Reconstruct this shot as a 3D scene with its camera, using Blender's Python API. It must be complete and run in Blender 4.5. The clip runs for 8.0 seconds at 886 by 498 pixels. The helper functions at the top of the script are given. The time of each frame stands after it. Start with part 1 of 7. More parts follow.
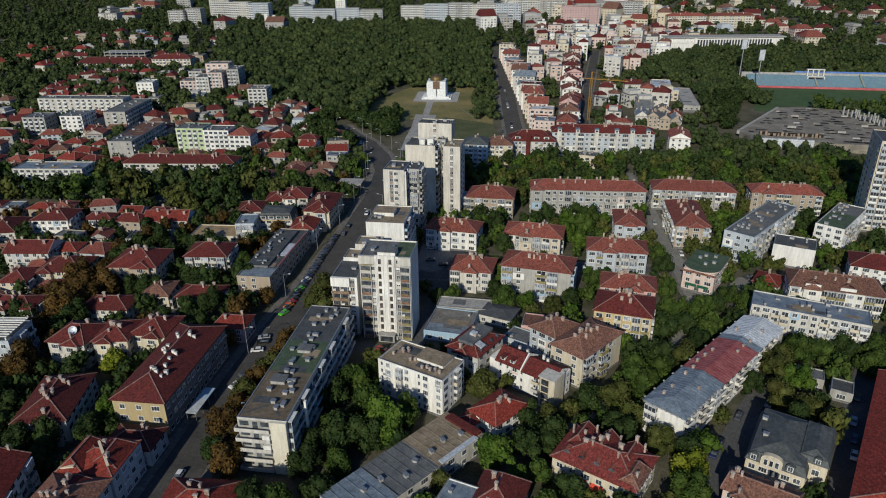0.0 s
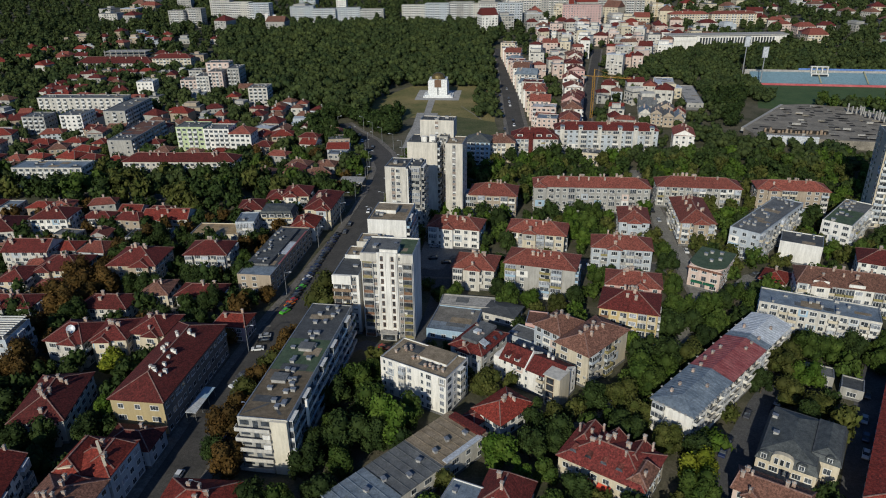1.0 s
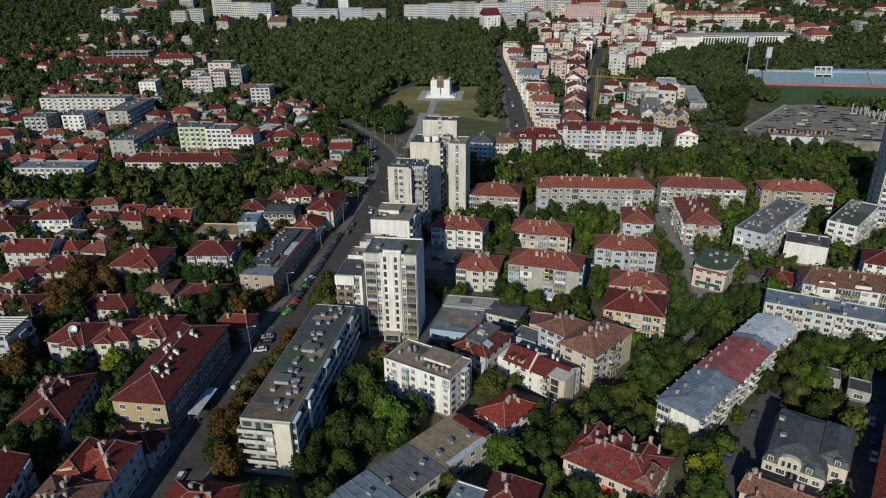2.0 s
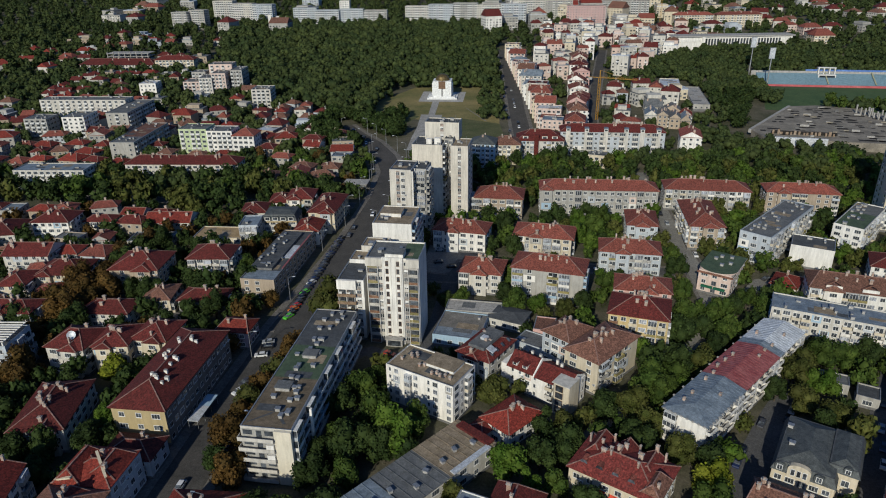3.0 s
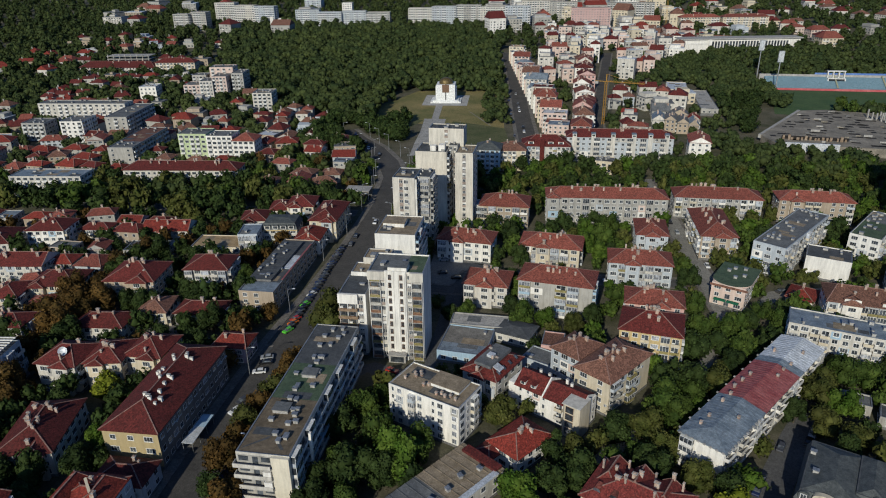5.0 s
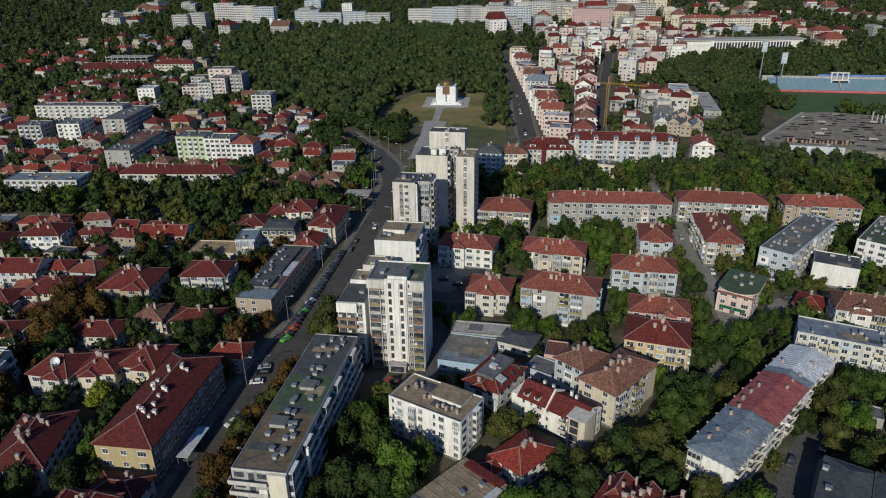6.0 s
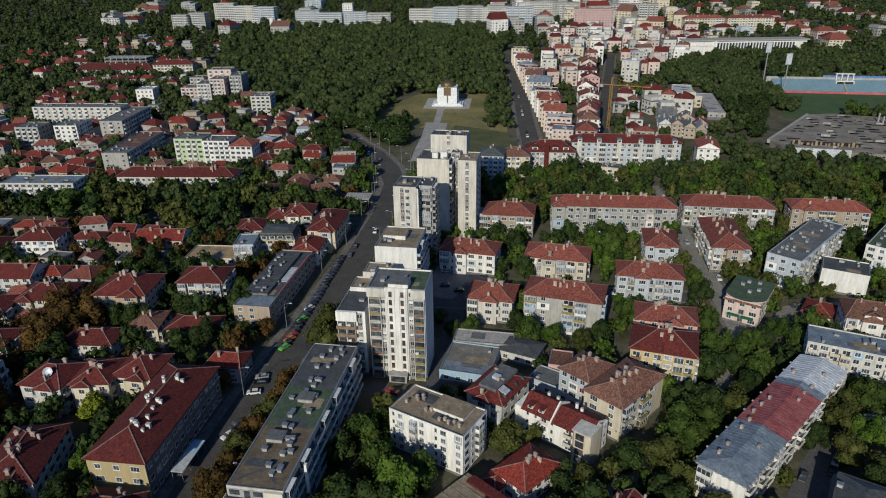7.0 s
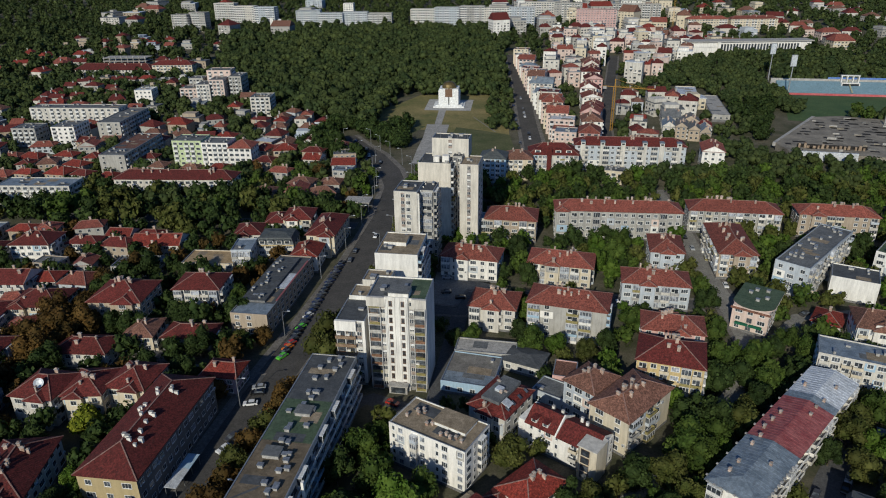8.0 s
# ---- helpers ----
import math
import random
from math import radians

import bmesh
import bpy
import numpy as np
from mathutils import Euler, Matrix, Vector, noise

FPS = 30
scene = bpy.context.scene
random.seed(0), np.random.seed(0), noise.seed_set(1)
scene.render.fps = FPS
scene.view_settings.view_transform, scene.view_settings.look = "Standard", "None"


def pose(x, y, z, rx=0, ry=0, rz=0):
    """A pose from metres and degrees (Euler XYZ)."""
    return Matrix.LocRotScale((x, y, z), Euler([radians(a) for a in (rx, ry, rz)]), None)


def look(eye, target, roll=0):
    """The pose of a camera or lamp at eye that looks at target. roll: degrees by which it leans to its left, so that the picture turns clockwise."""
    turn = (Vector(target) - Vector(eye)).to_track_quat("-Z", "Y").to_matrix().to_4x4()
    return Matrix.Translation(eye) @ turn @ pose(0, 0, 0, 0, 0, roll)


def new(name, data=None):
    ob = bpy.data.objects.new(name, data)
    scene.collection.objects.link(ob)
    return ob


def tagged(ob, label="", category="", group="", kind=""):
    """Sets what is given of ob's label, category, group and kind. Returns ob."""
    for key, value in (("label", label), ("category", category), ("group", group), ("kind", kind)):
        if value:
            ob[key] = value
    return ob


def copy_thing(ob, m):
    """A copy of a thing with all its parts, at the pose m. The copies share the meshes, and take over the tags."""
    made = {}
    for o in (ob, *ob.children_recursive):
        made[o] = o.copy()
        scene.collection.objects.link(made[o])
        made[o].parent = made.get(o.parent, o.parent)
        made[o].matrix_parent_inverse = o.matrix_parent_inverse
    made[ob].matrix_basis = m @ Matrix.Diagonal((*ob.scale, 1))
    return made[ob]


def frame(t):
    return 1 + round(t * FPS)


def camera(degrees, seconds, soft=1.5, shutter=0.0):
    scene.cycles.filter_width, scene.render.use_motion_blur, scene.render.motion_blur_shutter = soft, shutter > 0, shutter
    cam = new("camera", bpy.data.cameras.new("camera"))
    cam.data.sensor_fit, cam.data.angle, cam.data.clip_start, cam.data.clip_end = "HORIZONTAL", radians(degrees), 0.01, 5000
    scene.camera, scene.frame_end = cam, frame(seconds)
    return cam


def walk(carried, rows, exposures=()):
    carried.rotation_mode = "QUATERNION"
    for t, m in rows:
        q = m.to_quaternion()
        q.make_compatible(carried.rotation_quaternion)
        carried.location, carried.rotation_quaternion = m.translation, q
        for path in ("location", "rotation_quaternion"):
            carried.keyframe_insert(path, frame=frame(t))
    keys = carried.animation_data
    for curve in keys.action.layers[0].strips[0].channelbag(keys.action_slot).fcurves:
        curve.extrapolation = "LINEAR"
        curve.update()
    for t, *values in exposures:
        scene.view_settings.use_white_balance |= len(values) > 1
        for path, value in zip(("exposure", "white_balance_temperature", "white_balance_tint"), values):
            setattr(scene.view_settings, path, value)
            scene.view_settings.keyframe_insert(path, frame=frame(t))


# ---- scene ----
cam = camera(66.0, 8.0, 1.05)
PATH = [
    (0, (-0.623, 1.665, 127.44), (-0.833, 3.475, 126.616), -0.5),
    (0.5, (-1.279, 3.19, 126.216), (-1.49, 5.001, 125.394), -0.6),
    (1, (-1.421, 3.963, 124.938), (-1.635, 5.774, 124.116), -0.7),
    (1.5, (-1.754, 4.292, 124.386), (-1.971, 6.103, 123.565), -0.7),
    (3, (-3.07, 7.767, 124.412), (-3.292, 9.579, 123.593), -0.8),
    (3.5, (-3.462, 9.638, 124.535), (-3.686, 11.45, 123.718), -0.8),
    (4, (-3.95, 11.725, 124.509), (-4.177, 13.537, 123.693), -0.8),
    (4.5, (-4.424, 14.009, 124.577), (-4.653, 15.821, 123.761), -0.8),
    (6, (-5.848, 21.457, 124.91), (-6.077, 23.269, 124.095), -0.8),
    (6.5, (-6.371, 24.102, 125.125), (-6.601, 25.914, 124.309), -0.8),
    (7, (-6.831, 26.851, 125.106), (-7.062, 28.662, 124.29), -0.8),
    (7.5, (-7.258, 29.608, 125.238), (-7.491, 31.419, 124.422), -0.7),
    (8, (-7.812, 32.516, 125.259), (-8.045, 34.327, 124.442), -0.7),
]
walk(cam, [(t, look(eye, target, roll)) for t, eye, target, roll in PATH], [(0.0, -0.28, 5840, 7), (8.0, -0.28, 5840, 7)])

# ---- world, sun ----
SUN_ELEV, SUN_SIDE = 26.5, 13.0
world = bpy.data.worlds.new("sky")
scene.world = world
world.use_nodes = True
wn = world.node_tree.nodes
sky = wn.new("ShaderNodeTexSky")
sky.sky_type = "NISHITA"
sky.sun_disc = False
sky.ozone_density = 9.5
sky.sun_elevation = radians(SUN_ELEV)
sky.sun_rotation = radians(180.0 + SUN_SIDE)
world.node_tree.links.new(sky.outputs[0], wn["Background"].inputs[0])
wn["Background"].inputs[1].default_value = 0.086
sun = new("sun", bpy.data.lights.new("sun", "SUN"))
sun.data.energy = 4.6
sun.data.angle = radians(0.5)
sun.data.color = (1.0, 0.888, 0.695)
sx, sy = -math.sin(radians(SUN_SIDE)), -math.cos(radians(SUN_SIDE))
sun.matrix_world = look((sx * 400, sy * 400, 400 * math.tan(radians(SUN_ELEV))), (0, 0, 0))


# ---- materials ----
MATS = {}


def mat_base(name, rough=0.85, metal=0.0):
    m = bpy.data.materials.new(name)
    m.use_nodes = True
    nt = m.node_tree
    b = nt.nodes["Principled BSDF"]
    b.inputs["Roughness"].default_value = rough
    b.inputs["Metallic"].default_value = metal
    b.inputs["Specular IOR Level"].default_value = 0.3
    return m, nt, b


def noise_node(nt, scale, detail=4.0, rough=0.6, stretch=(1, 1, 1)):
    tc = nt.nodes.new("ShaderNodeNewGeometry")
    mp = nt.nodes.new("ShaderNodeMapping")
    mp.inputs["Scale"].default_value = stretch
    nt.links.new(tc.outputs["Position"], mp.inputs[0])
    n = nt.nodes.new("ShaderNodeTexNoise")
    n.inputs["Scale"].default_value = scale
    n.inputs["Detail"].default_value = detail
    n.inputs["Roughness"].default_value = rough
    nt.links.new(mp.outputs[0], n.inputs["Vector"])
    return n.outputs["Fac"]


def ramp(nt, fac, stops):
    r = nt.nodes.new("ShaderNodeValToRGB")
    while len(r.color_ramp.elements) < len(stops):
        r.color_ramp.elements.new(0.5)
    for e, (p, c) in zip(r.color_ramp.elements, stops):
        e.position = p
        e.color = (*c, 1)
    nt.links.new(fac, r.inputs[0])
    return r.outputs[0]


def mixc(nt, fac, a, b, mode="MIX"):
    m = nt.nodes.new("ShaderNodeMix")
    m.data_type, m.blend_type = "RGBA", mode
    for sock, v in ((m.inputs[0], fac), (m.inputs[6], a), (m.inputs[7], b)):
        if isinstance(v, (int, float)):
            sock.default_value = v
        elif isinstance(v, tuple):
            sock.default_value = (*v, 1)
        else:
            nt.links.new(v, sock)
    return m.outputs[2]


def bump(nt, b, height, strength=0.4, dist=0.05):
    n = nt.nodes.new("ShaderNodeBump")
    n.inputs["Strength"].default_value = strength
    n.inputs["Distance"].default_value = dist
    nt.links.new(height, n.inputs["Height"])
    nt.links.new(n.outputs[0], b.inputs["Normal"])


def vary(nt, col, amount=0.35, island=False):
    """Lighter or darker from piece to piece."""
    if island:
        g = nt.nodes.new("ShaderNodeNewGeometry")
        rnd = g.outputs["Random Per Island"]
    else:
        g = nt.nodes.new("ShaderNodeObjectInfo")
        rnd = g.outputs["Random"]
    lo, hi = 1 - amount, 1 + amount
    f = ramp(nt, rnd, [(0, (lo, lo, lo)), (1, (hi, hi * 0.98, hi * 0.95))])
    return mixc(nt, 1.0, col, f, "MULTIPLY")


def scaled(c, k):
    return tuple(min(1, v * k) for v in c)


def plaster(name, c, dirt=0.75, rnd=0.06):
    """Rendered or painted facade: blotches, rain streaks, fine grain."""
    if name in MATS:
        return MATS[name]
    m, nt, b = mat_base(name, 0.9)
    big = ramp(nt, noise_node(nt, 0.18, 5, 0.65), [(0.3, scaled(c, dirt)), (0.62, c)])
    streak = noise_node(nt, 0.9, 5, 0.7, (1, 1, 0.13))
    spots = ramp(nt, noise_node(nt, 2.4, 6, 0.8), [(0.34, (0.8, 0.79, 0.77)), (0.6, (1.06, 1.06, 1.06))])
    big = mixc(nt, 1.0, big, spots, "MULTIPLY")
    col = mixc(nt, 0.55, big, ramp(nt, streak, [(0.32, scaled(c, dirt * 0.8)), (0.6, scaled(c, 1.05))]))
    nt.links.new(vary(nt, col, rnd), b.inputs["Base Color"])
    bump(nt, b, noise_node(nt, 6, 3), 0.25, 0.03)
    MATS[name] = m
    return m


def tiles(name, c, patch=0.5, axis_scale=3.0):
    """Clay roof tiles: courses, per-area fading, lichen."""
    if name in MATS:
        return MATS[name]
    m, nt, b = mat_base(name, 0.85)
    tone = ramp(nt, noise_node(nt, 0.3, 7, 0.75), [(0.3, scaled(c, 1 - patch)), (0.5, c), (0.72, scaled(c, 1.45))])
    fine = noise_node(nt, 1.9, 8, 0.85)
    col = mixc(nt, 0.6, tone, ramp(nt, fine, [(0.36, scaled(c, 0.3)), (0.5, c), (0.64, scaled(c, 1.9))]))
    cell = nt.nodes.new("ShaderNodeTexVoronoi")
    cell.inputs["Scale"].default_value = 2.6
    geo = nt.nodes.new("ShaderNodeNewGeometry")
    nt.links.new(geo.outputs["Position"], cell.inputs["Vector"])
    bw = nt.nodes.new("ShaderNodeRGBToBW")
    nt.links.new(cell.outputs["Color"], bw.inputs[0])
    col = mixc(nt, 1.0, col, ramp(nt, bw.outputs[0], [(0.25, (0.68, 0.66, 0.66)), (0.75, (1.28, 1.26, 1.25))]), "MULTIPLY")
    lich = ramp(nt, noise_node(nt, 0.9, 5, 0.7), [(0.55, (0, 0, 0)), (0.7, (1, 1, 1))])
    sep = nt.nodes.new("ShaderNodeSeparateColor")
    nt.links.new(lich, sep.inputs[0])
    half = nt.nodes.new("ShaderNodeMath")
    half.operation = "MULTIPLY"
    half.inputs[1].default_value = 0.28
    nt.links.new(sep.outputs[0], half.inputs[0])
    col = mixc(nt, half.outputs[0], col, (c[0] * 0.5, c[0] * 0.42, c[0] * 0.36))
    nt.links.new(vary(nt, col, 0.22), b.inputs["Base Color"])
    w = nt.nodes.new("ShaderNodeTexWave")
    w.bands_direction = "Z"
    w.inputs["Scale"].default_value = axis_scale
    w.inputs["Distortion"].default_value = 0.6
    g = nt.nodes.new("ShaderNodeNewGeometry")
    nt.links.new(g.outputs["Position"], w.inputs["Vector"])
    bump(nt, b, w.outputs["Fac"], 0.5, 0.08)
    MATS[name] = m
    return m


def rough_mat(name, c, c2, scale=0.4, rough=0.9, fine=5.0, strength=0.3, rnd=0.0, metal=0.0):
    """Two-tone weathered surface with grain."""
    if name in MATS:
        return MATS[name]
    m, nt, b = mat_base(name, rough, metal)
    a = ramp(nt, noise_node(nt, scale, 6, 0.65), [(0.35, c), (0.65, c2)])
    f = ramp(nt, noise_node(nt, fine, 3, 0.7), [(0.3, (0.72, 0.72, 0.72)), (0.7, (1.2, 1.2, 1.2))])
    col = mixc(nt, 1.0, a, f, "MULTIPLY")
    h = ramp(nt, noise_node(nt, 1.1, 8, 0.85), [(0.38, (0.66, 0.66, 0.66)), (0.62, (1.25, 1.25, 1.25))])
    col = mixc(nt, 1.0, col, h, "MULTIPLY")
    if rnd:
        col = vary(nt, col, rnd)
    nt.links.new(col, b.inputs["Base Color"])
    bump(nt, b, noise_node(nt, fine, 4), strength, 0.04)
    MATS[name] = m
    return m


def leaf_mat(name, c, c2, far=False):
    if name in MATS:
        return MATS[name]
    m, nt, b = mat_base(name, 0.75)
    a = ramp(nt, noise_node(nt, 0.25 if not far else 0.05, 3, 0.6), [(0.35, c), (0.65, c2)])
    col = vary(nt, a, 0.34 if far else 0.4, island=True)
    if not far:
        col = vary(nt, col, 0.25)
    nt.links.new(col, b.inputs["Base Color"])
    b.inputs["Specular IOR Level"].default_value = 0.12
    tr = nt.nodes.new("ShaderNodeBsdfTranslucent")
    nt.links.new(col, tr.inputs["Color"])
    mx = nt.nodes.new("ShaderNodeMixShader")
    mx.inputs[0].default_value = 0.22
    nt.links.new(b.outputs[0], mx.inputs[1])
    nt.links.new(tr.outputs[0], mx.inputs[2])
    nt.links.new(mx.outputs[0], nt.nodes["Material Output"].inputs["Surface"])
    MATS[name] = m
    return m


def glass_mat(name="window_glass", c=(0.034, 0.039, 0.046)):
    if name in MATS:
        return MATS[name]
    m, nt, b = mat_base(name, 0.12)
    nt.links.new(vary(nt, ramp(nt, noise_node(nt, 0.7, 2), [(0.4, c), (0.7, scaled(c, 3.0))]), 0.5), b.inputs["Base Color"])
    b.inputs["Specular IOR Level"].default_value = 0.5
    MATS[name] = m
    return m


GLASS = glass_mat()
# paler glass: blue skylight on shaded glazing is put into the colour
SKYGLASS = glass_mat("skylit_glass", (0.14, 0.15, 0.17))
FRAME = rough_mat("white_frame", (0.62, 0.62, 0.6), (0.72, 0.72, 0.7), 1.0, 0.5, rnd=0.1)
BROWNF = rough_mat("brown_frame", (0.12, 0.07, 0.04), (0.18, 0.11, 0.07), 1.0, 0.6, rnd=0.1)
CONC = rough_mat("weathered_concrete", (0.3, 0.29, 0.27), (0.42, 0.4, 0.37), 0.5)
DARKC = rough_mat("dark_concrete", (0.12, 0.12, 0.12), (0.19, 0.185, 0.18), 0.5)
WHITE = plaster("white_paint", (0.78, 0.76, 0.71), 0.7)
OFFW = plaster("off_white_plaster", (0.58, 0.555, 0.5), 0.64)
GREY = plaster("grey_plaster", (0.39, 0.38, 0.35), 0.62)
COOL = plaster("pale_blue_grey_plaster", (0.45, 0.49, 0.53), 0.72)
CREAM = plaster("cream_plaster", (0.6, 0.53, 0.4), 0.75)
YELLOW = plaster("yellow_ochre_plaster", (0.55, 0.43, 0.22), 0.72)
BROWNW = plaster("beige_brown_plaster", (0.4, 0.33, 0.25), 0.7)
PINK = plaster("pink_plaster", (0.55, 0.36, 0.33), 0.75)
PALEPINK = plaster("pale_pink_plaster", (0.6, 0.48, 0.42), 0.78)
PALEG = plaster("pale_green_plaster", (0.5, 0.58, 0.34), 0.78)
BLUEW = plaster("light_blue_plaster", (0.35, 0.48, 0.6), 0.75)
TILE = tiles("red_clay_tiles", (0.205, 0.063, 0.045))
TILEB = tiles("brown_clay_tiles", (0.165, 0.083, 0.058), 0.65)
TILEO = tiles("orange_red_tiles", (0.18, 0.03, 0.02), 0.4)
TILED = tiles("dark_red_tiles", (0.104, 0.02, 0.0165), 0.5)
RIDGE = rough_mat("ridge_mortar", (0.2, 0.1, 0.08), (0.32, 0.21, 0.17), 1.5)
BITUM = rough_mat("grey_bitumen_felt", (0.10, 0.105, 0.11), (0.16, 0.165, 0.165), 0.25, 0.85)
BITUMD = rough_mat("dark_bitumen_felt", (0.055, 0.06, 0.066), (0.09, 0.095, 0.1), 0.3, 0.8)
BITUMG = rough_mat("green_roof_felt", (0.05, 0.08, 0.047), (0.088, 0.122, 0.074), 0.3, 0.85)
BITUMB = rough_mat("brown_gravel_roof", (0.2, 0.158, 0.105), (0.31, 0.25, 0.175), 0.3, 0.9)
SHEETB = rough_mat("blue_grey_sheet_metal", (0.14, 0.175, 0.215), (0.25, 0.295, 0.34), 0.3, 0.55, rnd=0.05, metal=0.15)
SHEETR = rough_mat("worn_red_sheet_metal", (0.24, 0.06, 0.06), (0.36, 0.13, 0.12), 0.4, 0.55, metal=0.1)
SHEETW = rough_mat("pale_galvanised_sheet", (0.5, 0.52, 0.54), (0.66, 0.68, 0.7), 0.3, 0.5, metal=0.2)
SLATE = rough_mat("slate_roof", (0.055, 0.062, 0.064), (0.1, 0.108, 0.105), 0.5, 0.7, 4.0, 0.5)
BRICK = rough_mat("chimney_brick", (0.3, 0.19, 0.14), (0.48, 0.4, 0.34), 0.8, rnd=0.25)
STEEL = rough_mat("grey_steel", (0.3, 0.31, 0.32), (0.4, 0.41, 0.42), 1.0, 0.5, metal=0.6)
ASPH = rough_mat("asphalt", (0.075, 0.075, 0.078), (0.11, 0.108, 0.105), 0.12, 0.9, 3.0, 0.2)
ASPHL = rough_mat("pale_asphalt", (0.055, 0.052, 0.048), (0.086, 0.08, 0.073), 0.12, 0.9, 3.0, 0.2)
PALER = rough_mat("light_worn_asphalt", (0.18, 0.172, 0.155), (0.25, 0.24, 0.215), 0.12, 0.9, 3.0, 0.2)
PAVE = rough_mat("pavement_slabs", (0.12, 0.11, 0.098), (0.19, 0.175, 0.155), 0.3, 0.9, 2.0)
KERB = rough_mat("kerb_stone", (0.3, 0.29, 0.27), (0.4, 0.39, 0.36), 0.6)
LINE = rough_mat("road_paint", (0.5, 0.5, 0.48), (0.7, 0.7, 0.68), 1.2)
SOIL = rough_mat("yard_ground", (0.052, 0.056, 0.028), (0.125, 0.11, 0.077), 0.09, 0.95, 1.6, 0.5)
LAWN = rough_mat("dry_lawn", (0.125, 0.125, 0.042), (0.26, 0.205, 0.085), 0.045, 0.95, 1.5, 0.5)
PITCH = rough_mat("pitch_grass", (0.045, 0.085, 0.03), (0.07, 0.11, 0.04), 0.08, 0.95, 1.5, 0.4)
BARK = rough_mat("bark", (0.05, 0.04, 0.03), (0.1, 0.08, 0.06), 2.0)
LEAVES = [
    leaf_mat("leaves_green", (0.0369, 0.0671, 0.0126), (0.0729, 0.107, 0.0209)),
    leaf_mat("leaves_deep_green", (0.0214, 0.0384, 0.0109), (0.0428, 0.0652, 0.0175)),
    leaf_mat("leaves_bright_green", (0.0486, 0.0959, 0.0109), (0.0895, 0.139, 0.0217)),
    leaf_mat("leaves_autumn_brown", (0.0563, 0.0403, 0.0117), (0.112, 0.0652, 0.0184)),
    leaf_mat("leaves_olive", (0.0466, 0.0604, 0.0134), (0.0875, 0.093, 0.0251)),
    leaf_mat("leaves_yellow_green", (0.107, 0.135, 0.01), (0.175, 0.192, 0.0209)),
]
WOODS = leaf_mat("woodland_leaves", (0.033, 0.052, 0.0185), (0.07, 0.09, 0.028), True)


rng = random.Random(7)


# ---- mesh tools ----
class Soup:
    """Collects boxes and polygons of one mesh."""

    def __init__(self):
        self.v, self.f, self.m = [], [], []

    def poly(self, pts, mi=0):
        n = len(self.v)
        self.v += [tuple(p) for p in pts]
        self.f.append(tuple(range(n, n + len(pts))))
        self.m.append(mi)

    def box(self, x0, x1, y0, y1, z0, z1, mi=0, turn=0.0, at=(0, 0, 0)):
        n = len(self.v)
        c, s = math.cos(turn), math.sin(turn)
        for x, y, z in ((x0, y0, z0), (x1, y0, z0), (x1, y1, z0), (x0, y1, z0), (x0, y0, z1), (x1, y0, z1), (x1, y1, z1), (x0, y1, z1)):
            self.v.append((at[0] + c * x - s * y, at[1] + s * x + c * y, at[2] + z))
        for q in ((0, 3, 2, 1), (4, 5, 6, 7), (0, 1, 5, 4), (1, 2, 6, 5), (2, 3, 7, 6), (3, 0, 4, 7)):
            self.f.append(tuple(n + i for i in q))
            self.m.append(mi)
        return self

    def beam(self, a, b, w, t, mi=0):
        """A bar from a to b."""
        a, b = Vector(a), Vector(b)
        d = (b - a).normalized()
        side = d.cross(Vector((0, 0, 1)))
        side = side.normalized() if side.length > 1e-4 else Vector((1, 0, 0))
        up = side.cross(d).normalized()
        n = len(self.v)
        for p in (a, b):
            for i, j in ((-1, -1), (1, -1), (1, 1), (-1, 1)):
                self.v.append(tuple(p + side * (i * w / 2) + up * (j * t / 2)))
        for q in ((0, 1, 2, 3), (7, 6, 5, 4), (0, 4, 5, 1), (1, 5, 6, 2), (2, 6, 7, 3), (3, 7, 4, 0)):
            self.f.append(tuple(n + i for i in q))
            self.m.append(mi)
        return self

    def tube(self, x, y, z0, z1, r0, r1, n=8, mi=0, at=None):
        k = len(self.v)
        for z, r in ((z0, r0), (z1, r1)):
            for i in range(n):
                a = 2 * math.pi * i / n
                self.v.append((x + r * math.cos(a), y + r * math.sin(a), z))
        for i in range(n):
            j = (i + 1) % n
            self.f.append((k + i, k + j, k + n + j, k + n + i))
            self.m.append(mi)
        self.f.append(tuple(k + n + i for i in range(n)))
        self.m.append(mi)
        return self

    def mesh(self, name, mats):
        me = bpy.data.meshes.new(name)
        seen, index, verts = {}, [], []
        for p in self.v:
            key = (round(p[0], 3), round(p[1], 3), round(p[2], 3))
            if key not in seen:
                seen[key] = len(verts)
                verts.append(p)
            index.append(seen[key])
        me.from_pydata(verts, [], [tuple(index[i] for i in f) for f in self.f])
        for m in mats:
            me.materials.append(m)
        if len(mats) > 1:
            me.polygons.foreach_set("material_index", self.m)
        me.update()
        return me


def part(name, soup, mats, parent=None, label="", loc=None, rz=0.0):
    me = soup if isinstance(soup, bpy.types.Mesh) else soup.mesh(name, mats if isinstance(mats, (list, tuple)) else [mats])
    ob = new(name, me)
    if parent is not None:
        ob.parent = parent
    if loc is not None:
        ob.location = loc
        ob.rotation_euler = (0, 0, rz)
    if label:
        ob["label"] = label
    return ob


def ground_z(y):
    return 24.0 * max(0.0, (y - 250.0) / 700.0) ** 1.3


def thing(name, x, y, yaw, label, category, group="", kind="", z=None):
    e = new(name)
    e.matrix_world = pose(x, y, ground_z(y) if z is None else z, 0, 0, yaw)
    return tagged(e, label, category, group, kind)



